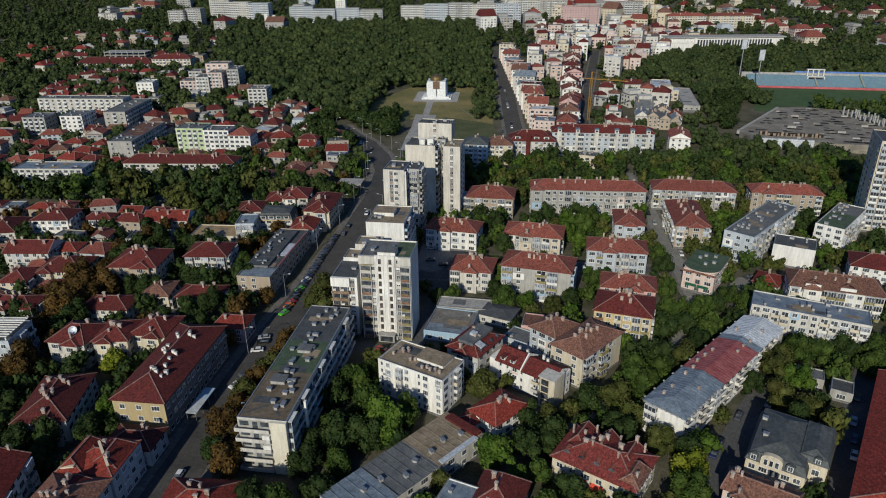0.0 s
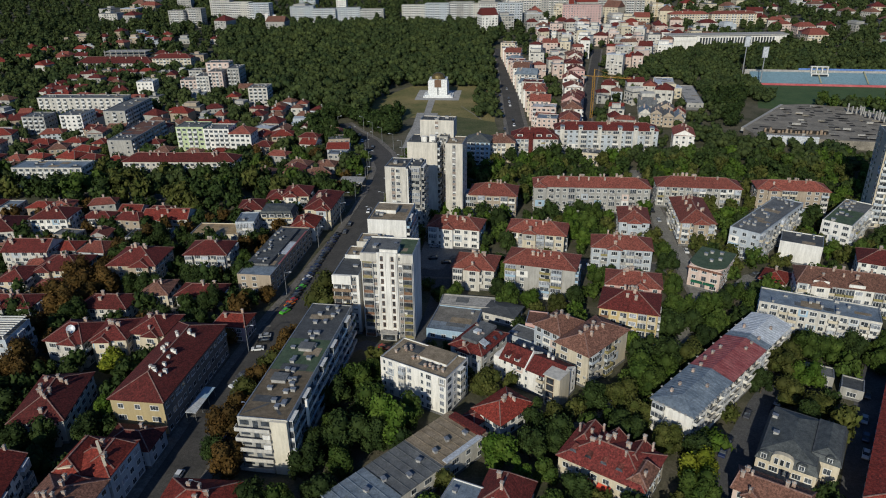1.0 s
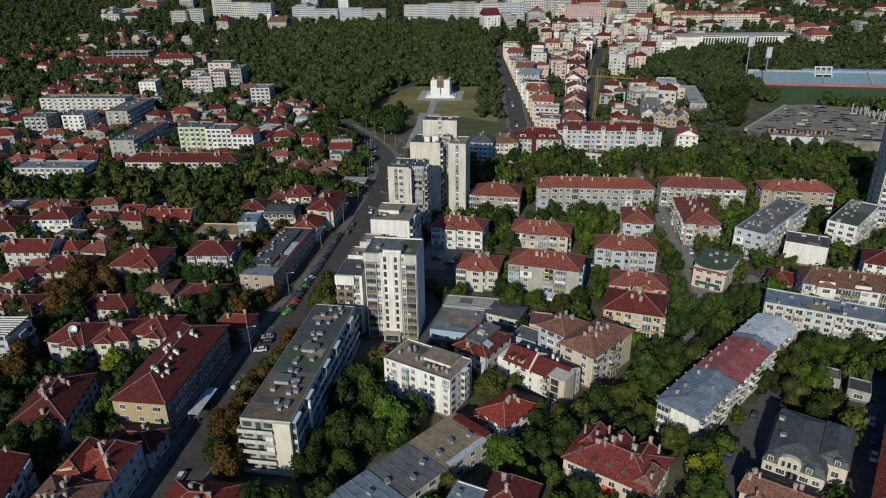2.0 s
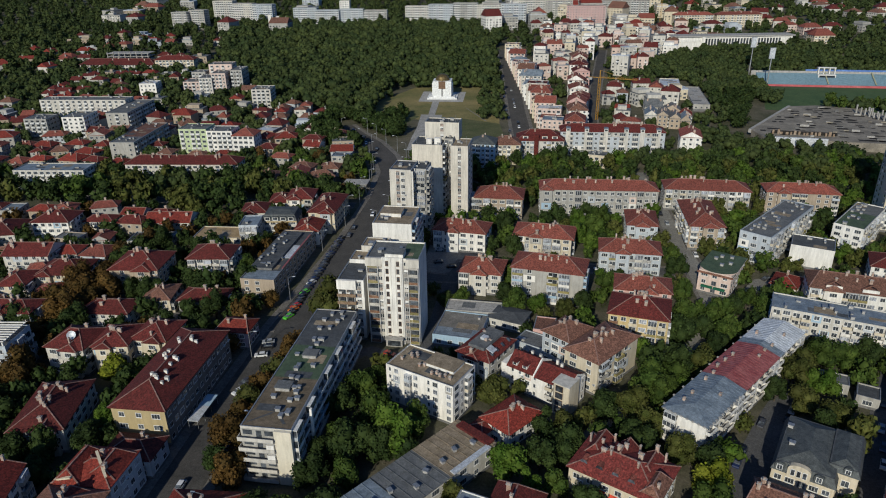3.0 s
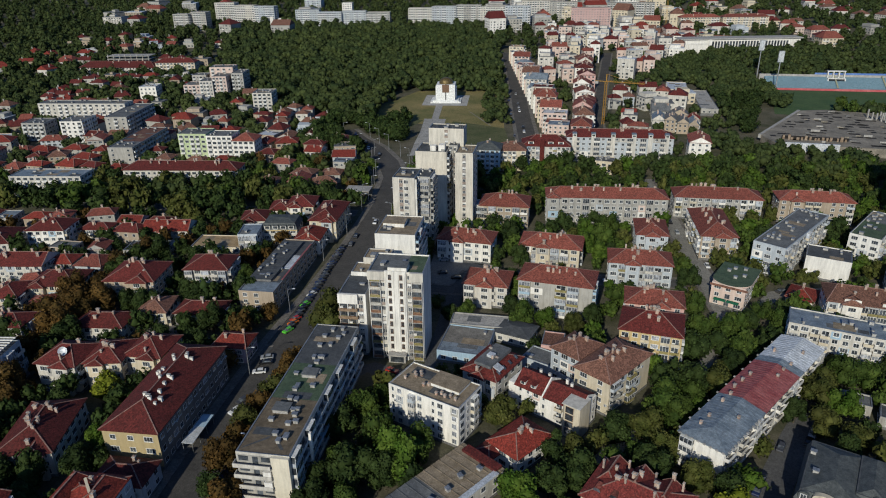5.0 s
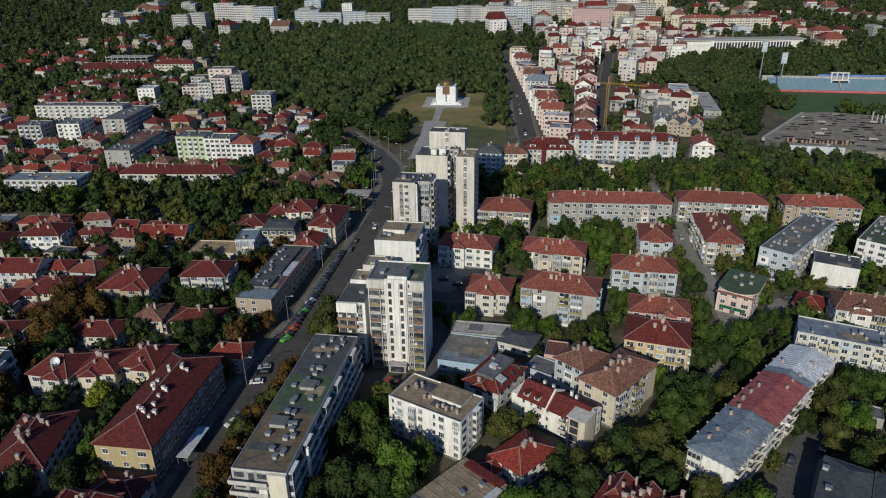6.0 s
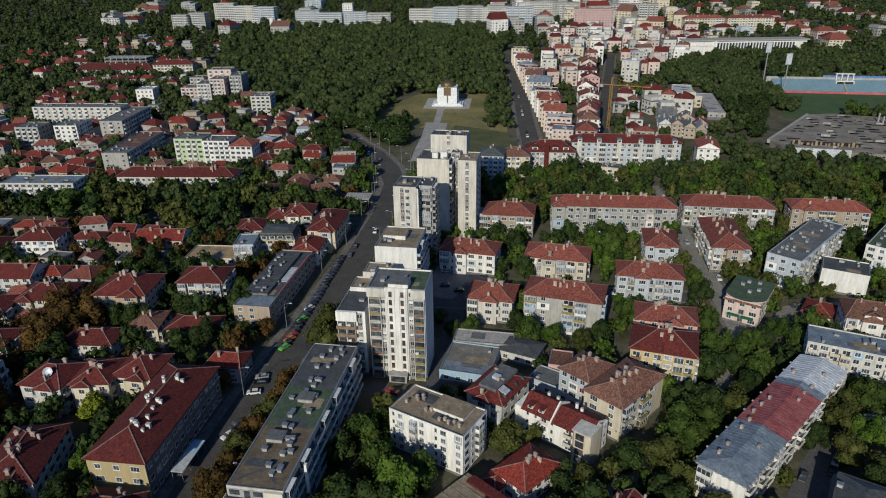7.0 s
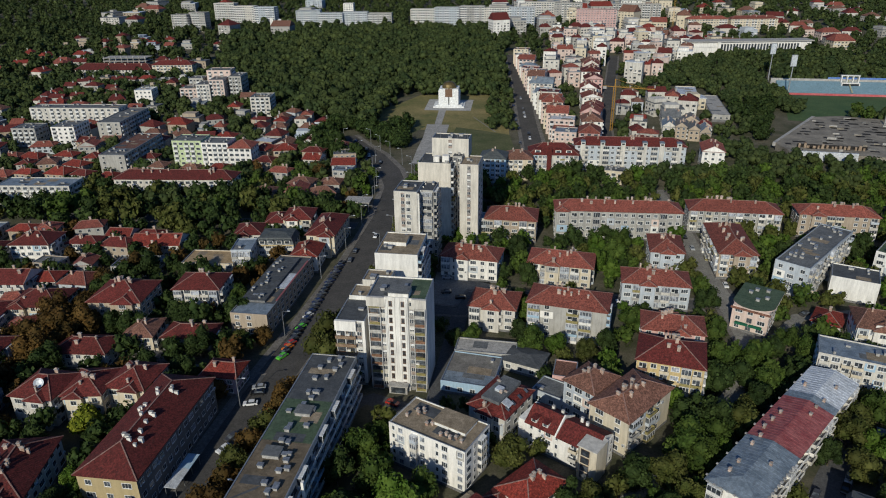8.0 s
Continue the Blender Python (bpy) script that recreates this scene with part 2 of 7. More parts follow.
# ---- ground and roads ----
def sheet(name, pts_left, pts_right, lift, material, label, category, kind="structure", thick=0.0):
    """A strip between two edges that follows the ground."""
    s = Soup()
    for (a, b), (c, d) in zip(zip(pts_left, pts_left[1:]), zip(pts_right, pts_right[1:])):
        q = [(p[0], p[1], ground_z(p[1]) + lift) for p in (a, c, d, b)]
        s.poly(q)
        if thick:
            for i, j in ((0, 3), (1, 2), (0, 1), (2, 3)):
                lo = [(q[k][0], q[k][1], q[k][2] - thick) for k in (i, j)]
                s.poly([q[i], q[j], lo[1], lo[0]])
    return tagged(part(name, s, material), label, category, "", kind)


ROADS = []
LIFT = [0.05]


def dense(line, step=12.0):
    out = []
    for a, b in zip(line, line[1:]):
        n = max(1, int(math.dist(a, b) / step))
        out += [(a[0] + (b[0] - a[0]) * i / n, a[1] + (b[1] - a[1]) * i / n) for i in range(n)]
    return out + [line[-1]]


def offset(line, d):
    out = []
    for i, p in enumerate(line):
        a, b = line[max(0, i - 1)], line[min(len(line) - 1, i + 1)]
        tx, ty = b[0] - a[0], b[1] - a[1]
        n = math.hypot(tx, ty)
        out.append((p[0] - ty / n * d, p[1] + tx / n * d))
    return out


def road(line, width, material, label, walkway=2.2, marks=False):
    line = dense(line)
    ROADS.append((line, width / 2 + walkway))
    LIFT[0] += 0.006
    sheet("road", offset(line, width / 2), offset(line, -width / 2), LIFT[0], material, label, "road")
    if walkway:
        for sgn in (1, -1):
            a, b = width / 2, width / 2 + walkway
            sheet("pavement", offset(line, sgn * a), offset(line, sgn * b), LIFT[0] + 0.12, PAVE, "grey slab pavement with a kerb beside the road", "pavement", thick=0.2)
    if marks:
        s = Soup()
        for i in range(0, len(line) - 1):
            a, b = line[i], line[i + 1]
            m = ((a[0] + b[0]) / 2, (a[1] + b[1]) / 2)
            for p, q in ((a, m),):
                z = ground_z(p[1]) + 0.075
                s.poly([(p[0] - 0.08, p[1], z), (p[0] + 0.08, p[1], z), (q[0] + 0.08, q[1], ground_z(q[1]) + 0.075), (q[0] - 0.08, q[1], ground_z(q[1]) + 0.075)])
        tagged(part("road_marking", s, LINE), "worn white dashed centre line on asphalt", "road marking", "", "structure")


g = Soup()
XS = [-3000, -1500, -900, -600, -400, -250, -120, 0, 120, 250, 400, 600, 900, 1500, 3000]
YS = [-1500, -500, -100, 60, 150, 250, 290, 330, 370, 420, 480, 550, 640, 740, 850, 1000, 1200, 1500, 2000, 3000]
for j in range(len(YS) - 1):
    for i in range(len(XS) - 1):
        g.poly([(x, y, ground_z(y)) for x, y in ((XS[i], YS[j]), (XS[i + 1], YS[j]), (XS[i + 1], YS[j + 1]), (XS[i], YS[j + 1]))])
tagged(part("ground", g, SOIL), "earth and rough grass ground of the town", "ground", "", "structure")

BOULEVARD = [(-86.5, 60), (-86, 160), (-84.5, 205), (-81, 245), (-77.5, 290), (-76, 345), (-79, 385), (-88, 412), (-102, 438), (-117, 457), (-131, 478)]
road(BOULEVARD, 12.5, ASPHL, "wide grey asphalt boulevard through the town", 3.0)
road([(-72, 256), (-30, 254), (-26, 268), (60, 268)], 7.0, ASPH, "narrow shaded asphalt side street", 1.5)
road([(-74, 196), (-54, 196), (-52, 198), (-34, 192), (-32, 200), (-30, 254)], 6.0, ASPH, "asphalt yard lane beside the tower block", 0.0)
sheet("yard_paving", [(-43, 256), (-43, 286)], [(-18, 258), (-18, 276)], 0.05, PALER, "pale asphalt parking yard behind the tower block", "yard")
road([(70, 226), (69, 274), (67, 300), (66, 345), (62, 392)], 7.0, PALER, "pale street between apartment buildings", 1.5)
road([(8, 150), (33, 178), (52, 205), (70, 232), (92, 262), (118, 268)], 5.0, PALER, "narrow tree-shaded asphalt street", 0.0)
road([(34, 108), (50, 137.8), (61, 158.3), (71.5, 175.5), (86, 197)], 8.0, ASPH, "shaded asphalt street with parked cars", 0.0)
road([(66, 90), (84, 142), (106, 186), (124, 216)], 8.0, ASPH, "shaded asphalt street beside the mansion", 0.0)
road([(-28, 780), (-20, 690), (-14, 610), (-8, 520), (-4, 470), (-2, 440)], 12.0, ASPHL, "grey street beside the park", 2.5)
road([(78, 780), (66, 680), (56, 600), (46, 520), (42, 450)], 8.0, ASPHL, "grey street between town houses", 1.5)
road([(-260, 330), (-180, 330), (-88, 330)], 6.0, ASPH, "narrow residential street", 1.2)
road([(-250, 232), (-160, 226), (-112, 206), (-88, 204)], 5.0, ASPH, "narrow residential street", 1.0)

# ---- windows and balconies ----
FACADE = {}


def window_mesh(w, h, lights, framing):
    key = ("w", w, h, lights, framing.name)
    if key not in FACADE:
        s = Soup()
        s.box(-w / 2 - 0.06, w / 2 + 0.06, -0.05, 0.02, -0.06, h + 0.06, 0)
        n = lights
        gw = (w - 0.08 * (n + 1)) / n
        for i in range(n):
            x0 = -w / 2 + 0.08 + i * (gw + 0.08)
            s.box(x0, x0 + gw, -0.07, -0.03, 0.08, h - 0.08, 1)
        s.box(-w / 2 - 0.12, w / 2 + 0.12, -0.16, 0.02, -0.12, -0.06, 0)
        FACADE[key] = s.mesh("window", [framing, rng.choice((GLASS, GLASS, SKYGLASS))])
    return FACADE[key]


def tray(s, w, d, base, top, t=0.1, ms=0, mr=1):
    """Balcony floor and solid rail round three sides, in one piece."""
    a = w / 2
    out = [(-a, 0.02), (-a, -d), (a, -d), (a, 0.02)]
    inn = [(-a + t, 0.02), (-a + t, -d + t), (a - t, -d + t), (a - t, 0.02)]
    up = lambda pts, z: [(px, py, z) for px, py in pts]
    s.poly(up(out, base), ms)
    for i in range(3):
        j = i + 1
        s.poly([(*out[i], base), (*out[j], base), (*out[j], 0.0), (*out[i], 0.0)], ms)
        s.poly([(*out[i], 0.0), (*out[j], 0.0), (*out[j], top), (*out[i], top)], mr)
        s.poly([(*out[i], top), (*out[j], top), (*inn[j], top), (*inn[i], top)], mr)
        s.poly([(*inn[i], 0.0), (*inn[j], 0.0), (*inn[j], top), (*inn[i], top)], mr)
    s.poly(up(inn, 0.0), ms)
    return s


def balcony_mesh(w, d, fh, rail):
    key = ("b", w, d, rail.name)
    if key not in FACADE:
        FACADE[key] = tray(Soup(), w, d, -0.16, 0.95).mesh("balcony", [CONC, rail])
    return FACADE[key]


def balcony_back(w, d, fh, glazed):
    """What closes a balcony: a glazed front, or the door and window behind it."""
    key = ("c", w, d, round(fh, 2), glazed)
    if key not in FACADE:
        s = Soup()
        if glazed:
            n = max(3, int(w / 0.9))
            s.box(-w / 2 + 0.04, w / 2 - 0.04, -d + 0.04, -d + 0.07, 0.95, fh - 0.3, 0)
            s.box(-w / 2 + 0.03, -w / 2 + 0.06, -d + 0.07, 0.0, 0.95, fh - 0.3, 0)
            s.box(w / 2 - 0.06, w / 2 - 0.03, -d + 0.07, 0.0, 0.95, fh - 0.3, 0)
            for i in range(n + 1):
                x = -w / 2 + 0.06 + (w - 0.12) * i / n
                s.box(x - 0.05, x + 0.05, -d, -d + 0.1, 0.95, fh - 0.3, 1)
            s.box(-w / 2, w / 2, -d - 0.02, 0.02, fh - 0.3, fh - 0.2, 1)
        else:
            s.box(-w / 2 + 0.3, w / 2 - 0.3, -0.05, 0.02, 0.02, 2.2, 1)
            k = w / 2 - 0.4
            s.box(-k, -0.1, -0.08, -0.03, 0.9, 2.1, 0)
            s.box(0.0, k, -0.08, -0.03, 0.1, 2.1, 0)
        FACADE[key] = s.mesh("glazing", [rng.choice((GLASS, SKYGLASS)) if glazed else GLASS, FRAME])
    return FACADE[key]


def loggia_mesh(w, fh, rail, back, boxed):
    key = ("l", w, round(fh, 2), rail.name, back.name, boxed)
    if key not in FACADE:
        s = Soup()
        d = 0.8
        s.box(-w / 2, w / 2, -0.06, 0.02, 0.0, fh - 0.18, 2)
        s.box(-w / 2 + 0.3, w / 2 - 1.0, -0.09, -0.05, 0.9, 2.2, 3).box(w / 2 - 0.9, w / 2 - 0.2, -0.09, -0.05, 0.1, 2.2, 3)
        s.box(-w / 2, w / 2, -d, 0.02, -0.18, 0.0, 0)
        s.box(-w / 2 + 0.1, w / 2 - 0.1, -d - 0.03, -d + 0.05, 0.12, 0.5, 1).box(-w / 2 + 0.1, w / 2 - 0.1, -d - 0.03, -d + 0.05, 0.6, 0.98, 1)
        s.box(-w / 2 - 0.12, -w / 2, -d, 0.02, -0.18, fh - 0.18, 4).box(w / 2, w / 2 + 0.12, -d, 0.02, -0.18, fh - 0.18, 4)
        if boxed:
            s.box(-w / 2 + 0.1, -w / 2 + 1.1, -d + 0.05, -0.1, 0.0, 1.5, 4)
        FACADE[key] = s.mesh("loggia", [CONC, rail, back, GLASS, WHITE])
    return FACADE[key]


def strip_mesh(w, fh, panel, lower):
    key = ("p", w, round(fh, 2), panel.name, lower)
    if key not in FACADE:
        s = Soup().box(-w / 2, w / 2, -0.06, 0.02, -0.1, fh - 0.1, 0)
        s.box(-w / 2 + 0.06, w / 2 - 0.06, -0.1, -0.04, 0.95, 2.3, 1)
        s.box(-w / 2 + 0.14, -0.05, -0.13, -0.08, 1.02, 2.22, 2).box(0.05, w / 2 - 0.14, -0.13, -0.08, 1.02, 2.22, 2)
        if lower:
            s.box(-w / 2 + 0.1, w / 2 - 0.1, -0.14, -0.06, 1.5, 2.25, 1)
        FACADE[key] = s.mesh("window", [panel, FRAME, GLASS])
    return FACADE[key]


def panel_mesh(w, h, m):
    key = ("i", w, round(h, 2), m.name)
    if key not in FACADE:
        FACADE[key] = Soup().box(-w / 2, w / 2, -0.035, 0.02, 0.0, h).mesh("insulation_panel", [m])
    return FACADE[key]


COOLER = []
PANELS = [True]
RAILS = [WHITE, OFFW, CONC, GREY, rough_mat("ochre_balcony_panel", (0.22, 0.19, 0.07), (0.3, 0.26, 0.12), 1.0, rnd=0.1), rough_mat("red_brown_balcony_panel", (0.17, 0.085, 0.05), (0.27, 0.16, 0.1), 1.0, rnd=0.1)]


def facade(root, x, y, yaw, length, z0, floors, fh, pattern, rails, rnd, joined=None, ground=True):
    """Bays along one face. x, y: the middle of the face, yaw: its direction seen from outside, left to right."""
    bays = len(pattern)
    if not bays or length < 1:
        return
    bw = length / bays
    c, s = math.cos(radians(yaw)), math.sin(radians(yaw))
    many, turn = joined, radians(yaw)
    for k, ch in enumerate(pattern):
        if ch == ".":
            continue
        u = -length / 2 + bw * (k + 0.5)
        for i in range(floors):
            z = z0 + i * fh
            if i == 0 and not ground:
                continue
            px, py = x + c * u, y + s * u
            kind = ch
            if ch in "bBg" and i == 0:
                kind = "w"
            if ch == "b" and rnd.random() < 0.38:
                kind = "g"
            if ch == "W" and rnd.random() < 0.2:
                kind = "w"
            if many is not None:
                w, h = (min(1.5, bw * 0.6), 1.4) if kind in "wd" else (min(2.4, bw * 0.75), 1.6)
                at = (x, y, 0)
                many.box(u - w / 2, u + w / 2, -0.05, 0.02, z + 0.9, z + 0.9 + h, 0, turn, at)
                many.box(u - w / 2 + 0.1, u + w / 2 - 0.1, -0.08, -0.03, z + 1.0, z + 0.8 + h, 1, turn, at)
                if ch in "bBg":
                    many.box(u - w / 2 - 0.2, u + w / 2 + 0.2, -0.9, -0.1, z - 0.1, z + 0.85, 0, turn, at)
                continue
            if PANELS[0] and kind in "wWb" and i and rnd.random() < 0.13 and bw > 1.6:
                part("insulation_panel", panel_mesh(round(bw, 1), fh, rnd.choice(PATCHES)), None, root, "", (px, py, z), radians(yaw))
            if kind in "wWd" and i and rnd.random() < 0.12 and bw > 2.2:
                if not COOLER:
                    COOLER.append(Soup().box(-0.42, 0.42, -0.4, 0.0, 0.0, 0.6, 0).box(-0.3, 0.2, -0.42, -0.39, 0.08, 0.52, 1).mesh("air_conditioner", [SHEETW, DARKC]))
                part("air_conditioner", COOLER[0], None, root, "", (px + c * bw * 0.42, py + s * bw * 0.42, z + 0.4), radians(yaw))
            if kind == "L":
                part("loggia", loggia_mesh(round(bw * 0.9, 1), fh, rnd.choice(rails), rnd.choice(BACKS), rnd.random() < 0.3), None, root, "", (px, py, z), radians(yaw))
            elif kind == "p":
                part("window", strip_mesh(round(min(1.6, bw * 0.8), 1), fh, rnd.choice((GREYP, GREYP, TAUPE, OFFW)), rnd.random() < 0.35), None, root, "", (px, py, z), radians(yaw))
            elif kind == "w":
                part("window", window_mesh(round(min(1.6, bw * 0.62), 1), 1.45, 2, FRAME), None, root, "", (px, py, z + 0.9), radians(yaw))
            elif kind == "W":
                part("window", window_mesh(round(min(2.4, bw * 0.75), 1), 1.5, 3, FRAME), None, root, "", (px, py, z + 0.85), radians(yaw))
            elif kind == "d":
                part("window", window_mesh(round(min(0.8, bw * 0.5), 1), 1.3, 1, FRAME), None, root, "", (px, py, z + 1.0), radians(yaw))
            elif kind == "s":
                part("window", window_mesh(round(min(1.7, bw * 0.9), 1), 1.7, 2, GREYP if rnd.random() < 0.5 else FRAME), None, root, "", (px, py, z + 0.7), radians(yaw))
            else:
                rail = rnd.choice(rails)
                size = round(bw * 0.92, 1)
                shelf = part("balcony", balcony_mesh(size, 1.15, fh, rail), None, root, "", (px, py, z), radians(yaw))
                part("glazing" if kind == "g" else "balcony_door", balcony_back(size, 1.15, fh, kind == "g"), None, shelf)


PATCHES = [WHITE, CREAM, COOL, OFFW, GREY, BLUEW, PALEPINK]
TAUPE = rough_mat("taupe_window_panel", (0.24, 0.19, 0.16), (0.34, 0.28, 0.24), 1.0, rnd=0.15)
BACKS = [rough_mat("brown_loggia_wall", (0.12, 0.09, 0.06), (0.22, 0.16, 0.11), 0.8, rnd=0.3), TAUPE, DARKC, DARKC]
GREYP = rough_mat("grey_window_panel", (0.22, 0.21, 0.2), (0.32, 0.3, 0.28), 1.0, rnd=0.15)

CHIM = Soup().box(-0.35, 0.35, -0.3, 0.3, -1.2, 1.3, 0).box(-0.45, 0.45, -0.4, 0.4, 1.3, 1.45, 1).box(-0.25, 0.25, -0.2, 0.2, 1.45, 1.65, 0).mesh("chimney", [BRICK, CONC])
CHIMW = Soup().box(-0.35, 0.35, -0.3, 0.3, -1.2, 0.8, 0).box(-0.4, 0.4, -0.35, 0.35, 0.8, 0.92, 1).mesh("chimney", [WHITE, CONC])
VENT = Soup().box(-0.6, 0.6, -0.45, 0.45, -0.1, 0.75, 0).box(-0.75, 0.75, -0.6, 0.6, 0.75, 0.9, 1).mesh("roof_vent", [CONC, STEEL])
FOOT = []


def free(x, y, r):
    for fx, fy, c, s, a, b in FOOT:
        dx, dy = x - fx, y - fy
        if abs(c * dx + s * dy) < a + r and abs(-s * dx + c * dy) < b + r:
            return False
    return True


def clear_of_roads(x, y, r):
    for line, half in ROADS:
        for (ax, ay), (bx, by) in zip(line, line[1:]):
            if abs(y - ay) > 60 and abs(x - ax) > 60:
                continue
            dx, dy = bx - ax, by - ay
            t = max(0, min(1, ((x - ax) * dx + (y - ay) * dy) / (dx * dx + dy * dy)))
            if math.hypot(x - ax - t * dx, y - ay - t * dy) < half + r:
                return False
    return True


def hip_roof(root, x, y, yaw, l, w, z, rise, over, material, gable=0.0, ridge=True, chim=3, rnd=rng, wall=None, stacks=None):
    """A tiled roof on eaves at z. gable 1: upright ends; 0: hipped."""
    ends = 1 if wall and gable >= 0.85 else 0
    a, b = l / 2 + over, w / 2 + over
    along = l >= w
    half_r = max(0.0, (abs(a - b)) + min(a, b) * gable)
    if along:
        r0, r1 = (-half_r, 0), (half_r, 0)
    else:
        r0, r1 = (0, -half_r), (0, half_r)
    s = Soup()
    t = 0.22
    c = [(-a, -b), (a, -b), (a, b), (-a, b)]
    lo = [(px, py, z - t) for px, py in c]
    hi = [(px, py, z) for px, py in c]
    p0, p1 = (*r0, z + rise), (*r1, z + rise)
    s.poly(lo[::-1])
    for i in range(4):
        j = (i + 1) % 4
        s.poly([lo[i], lo[j], hi[j], hi[i]])
    if along:
        s.poly([hi[0], hi[1], p1, p0])
        s.poly([hi[2], hi[3], p0, p1])
        s.poly([hi[1], hi[2], p1], ends)
        s.poly([hi[3], hi[0], p0], ends)
        hips = [(hi[0], p0), (hi[3], p0), (hi[1], p1), (hi[2], p1)]
    else:
        s.poly([hi[0], hi[1], p0], ends)
        s.poly([hi[1], hi[2], p1, p0])
        s.poly([hi[2], hi[3], p1], ends)
        s.poly([hi[3], hi[0], p0, p1])
        hips = [(hi[0], p0), (hi[1], p0), (hi[2], p1), (hi[3], p1)]
    roof = part("roof", s, [material, wall] if ends else material, root, "", (x, y, 0), radians(yaw))
    if ridge:
        k = Soup()
        if half_r > 0.3:
            k.beam(p0, p1, 0.34, 0.2)
        for q0, q1 in hips:
            k.beam(q0, q1, 0.28, 0.18)
        part("ridge_tiles", k, RIDGE, roof)
    for i in range(chim):
        u = rnd.uniform(-0.8, 0.8)
        v = rnd.uniform(-0.45, 0.45)
        px, py = (u * (half_r + b * 0.35), v * b) if along else (v * a, u * (half_r + a * 0.35))
        dz = rise * (1 - min(1, abs(v) + max(0, (abs(px if along else py) - half_r) / max(0.1, min(a, b)))))
        stack = part("chimney", stacks or CHIM, None, roof, "", (px, py, z + dz + 0.2))
        stack.scale = (rnd.uniform(0.7, 1.7), rnd.uniform(0.7, 1.3), rnd.uniform(0.65, 1.1))
    return roof


def flat_roof(root, x, y, yaw, l, w, z, sections, wallm, vents, rnd, house=None, par=0.5):
    a, b = l / 2, w / 2
    k = Soup()
    out, inn = [(-a, -b), (a, -b), (a, b), (-a, b)], [(-a + 0.3, -b + 0.3), (a - 0.3, -b + 0.3), (a - 0.3, b - 0.3), (-a + 0.3, b - 0.3)]
    for i in range(4):
        j = (i + 1) % 4
        k.poly([(*out[i], z), (*out[j], z), (*out[j], z + par), (*out[i], z + par)], 0)
        k.poly([(*inn[j], z), (*inn[i], z), (*inn[i], z + par), (*inn[j], z + par)], 0)
        k.poly([(*out[i], z + par), (*out[j], z + par), (*inn[j], z + par), (*inn[i], z + par)], 1)
    part("parapet", k, [wallm, STEEL], root, "", (x, y, 0), radians(yaw))
    lo, hi = (-b + 0.3, b - 0.3) if w >= l else (-a + 0.3, a - 0.3)
    p = lo
    for share, m in sections:
        q = p + (hi - lo) * share
        s = Soup()
        if w >= l:
            s.box(-a + 0.3, a - 0.3, p, q, z + 0.004, z + 0.12)
        else:
            s.box(p, q, -b + 0.3, b - 0.3, z + 0.004, z + 0.12)
        part("roof", s, m, root, "", (x, y, 0), radians(yaw))
        p = q
    c, s_ = math.cos(radians(yaw)), math.sin(radians(yaw))
    for i in range(min(5, int(l * w / 90))):
        u, v = rnd.uniform(-a + 2.5, a - 2.5), rnd.uniform(-b + 2.5, b - 2.5)
        pl, pw = rnd.uniform(1.5, 4.0), rnd.uniform(0.8, 2.2)
        pl, pw = min(pl, a - abs(u) - 0.4), min(pw, b - abs(v) - 0.4)
        if pl > 0.4 and pw > 0.4:
            part("roof_patch", Soup().box(-pl, pl, -pw, pw, z + 0.12, z + 0.135 + 0.008 * i), rnd.choice([BITUM, BITUMD, BITUMB]), root, "", (x + c * u - s_ * v, y + s_ * u + c * v, 0), radians(yaw))
    for i in range(vents):
        u, v = rnd.uniform(-a + 1.5, a - 1.5), rnd.uniform(-b + 1.5, b - 1.5)
        box = part("roof_vent", VENT, None, root, "", (x + c * u - s_ * v, y + s_ * u + c * v, z + 0.2), radians(yaw + rnd.choice((0, 90))))
        box.scale = (rnd.uniform(0.6, 1.6), rnd.uniform(0.7, 1.2), rnd.uniform(0.7, 1.2))
    if house:
        u, v, hl, hw, hh = house
        k = Soup().box(-hl / 2, hl / 2, -hw / 2, hw / 2, z, z + hh, 0).box(-hl / 2 - 0.2, hl / 2 + 0.2, -hw / 2 - 0.2, hw / 2 + 0.2, z + hh, z + hh + 0.2, 1)
        part("stair_housing", k, [wallm, sections[0][1]], root, "", (x + c * u - s_ * v, y + s_ * u + c * v, 0), radians(yaw))


def auto_pattern(n, rnd, balc):
    one = [rnd.choice("wwWb" if balc else "wwW") for _ in range((n + 1) // 2)]
    return "".join(one + one[: n // 2][::-1])


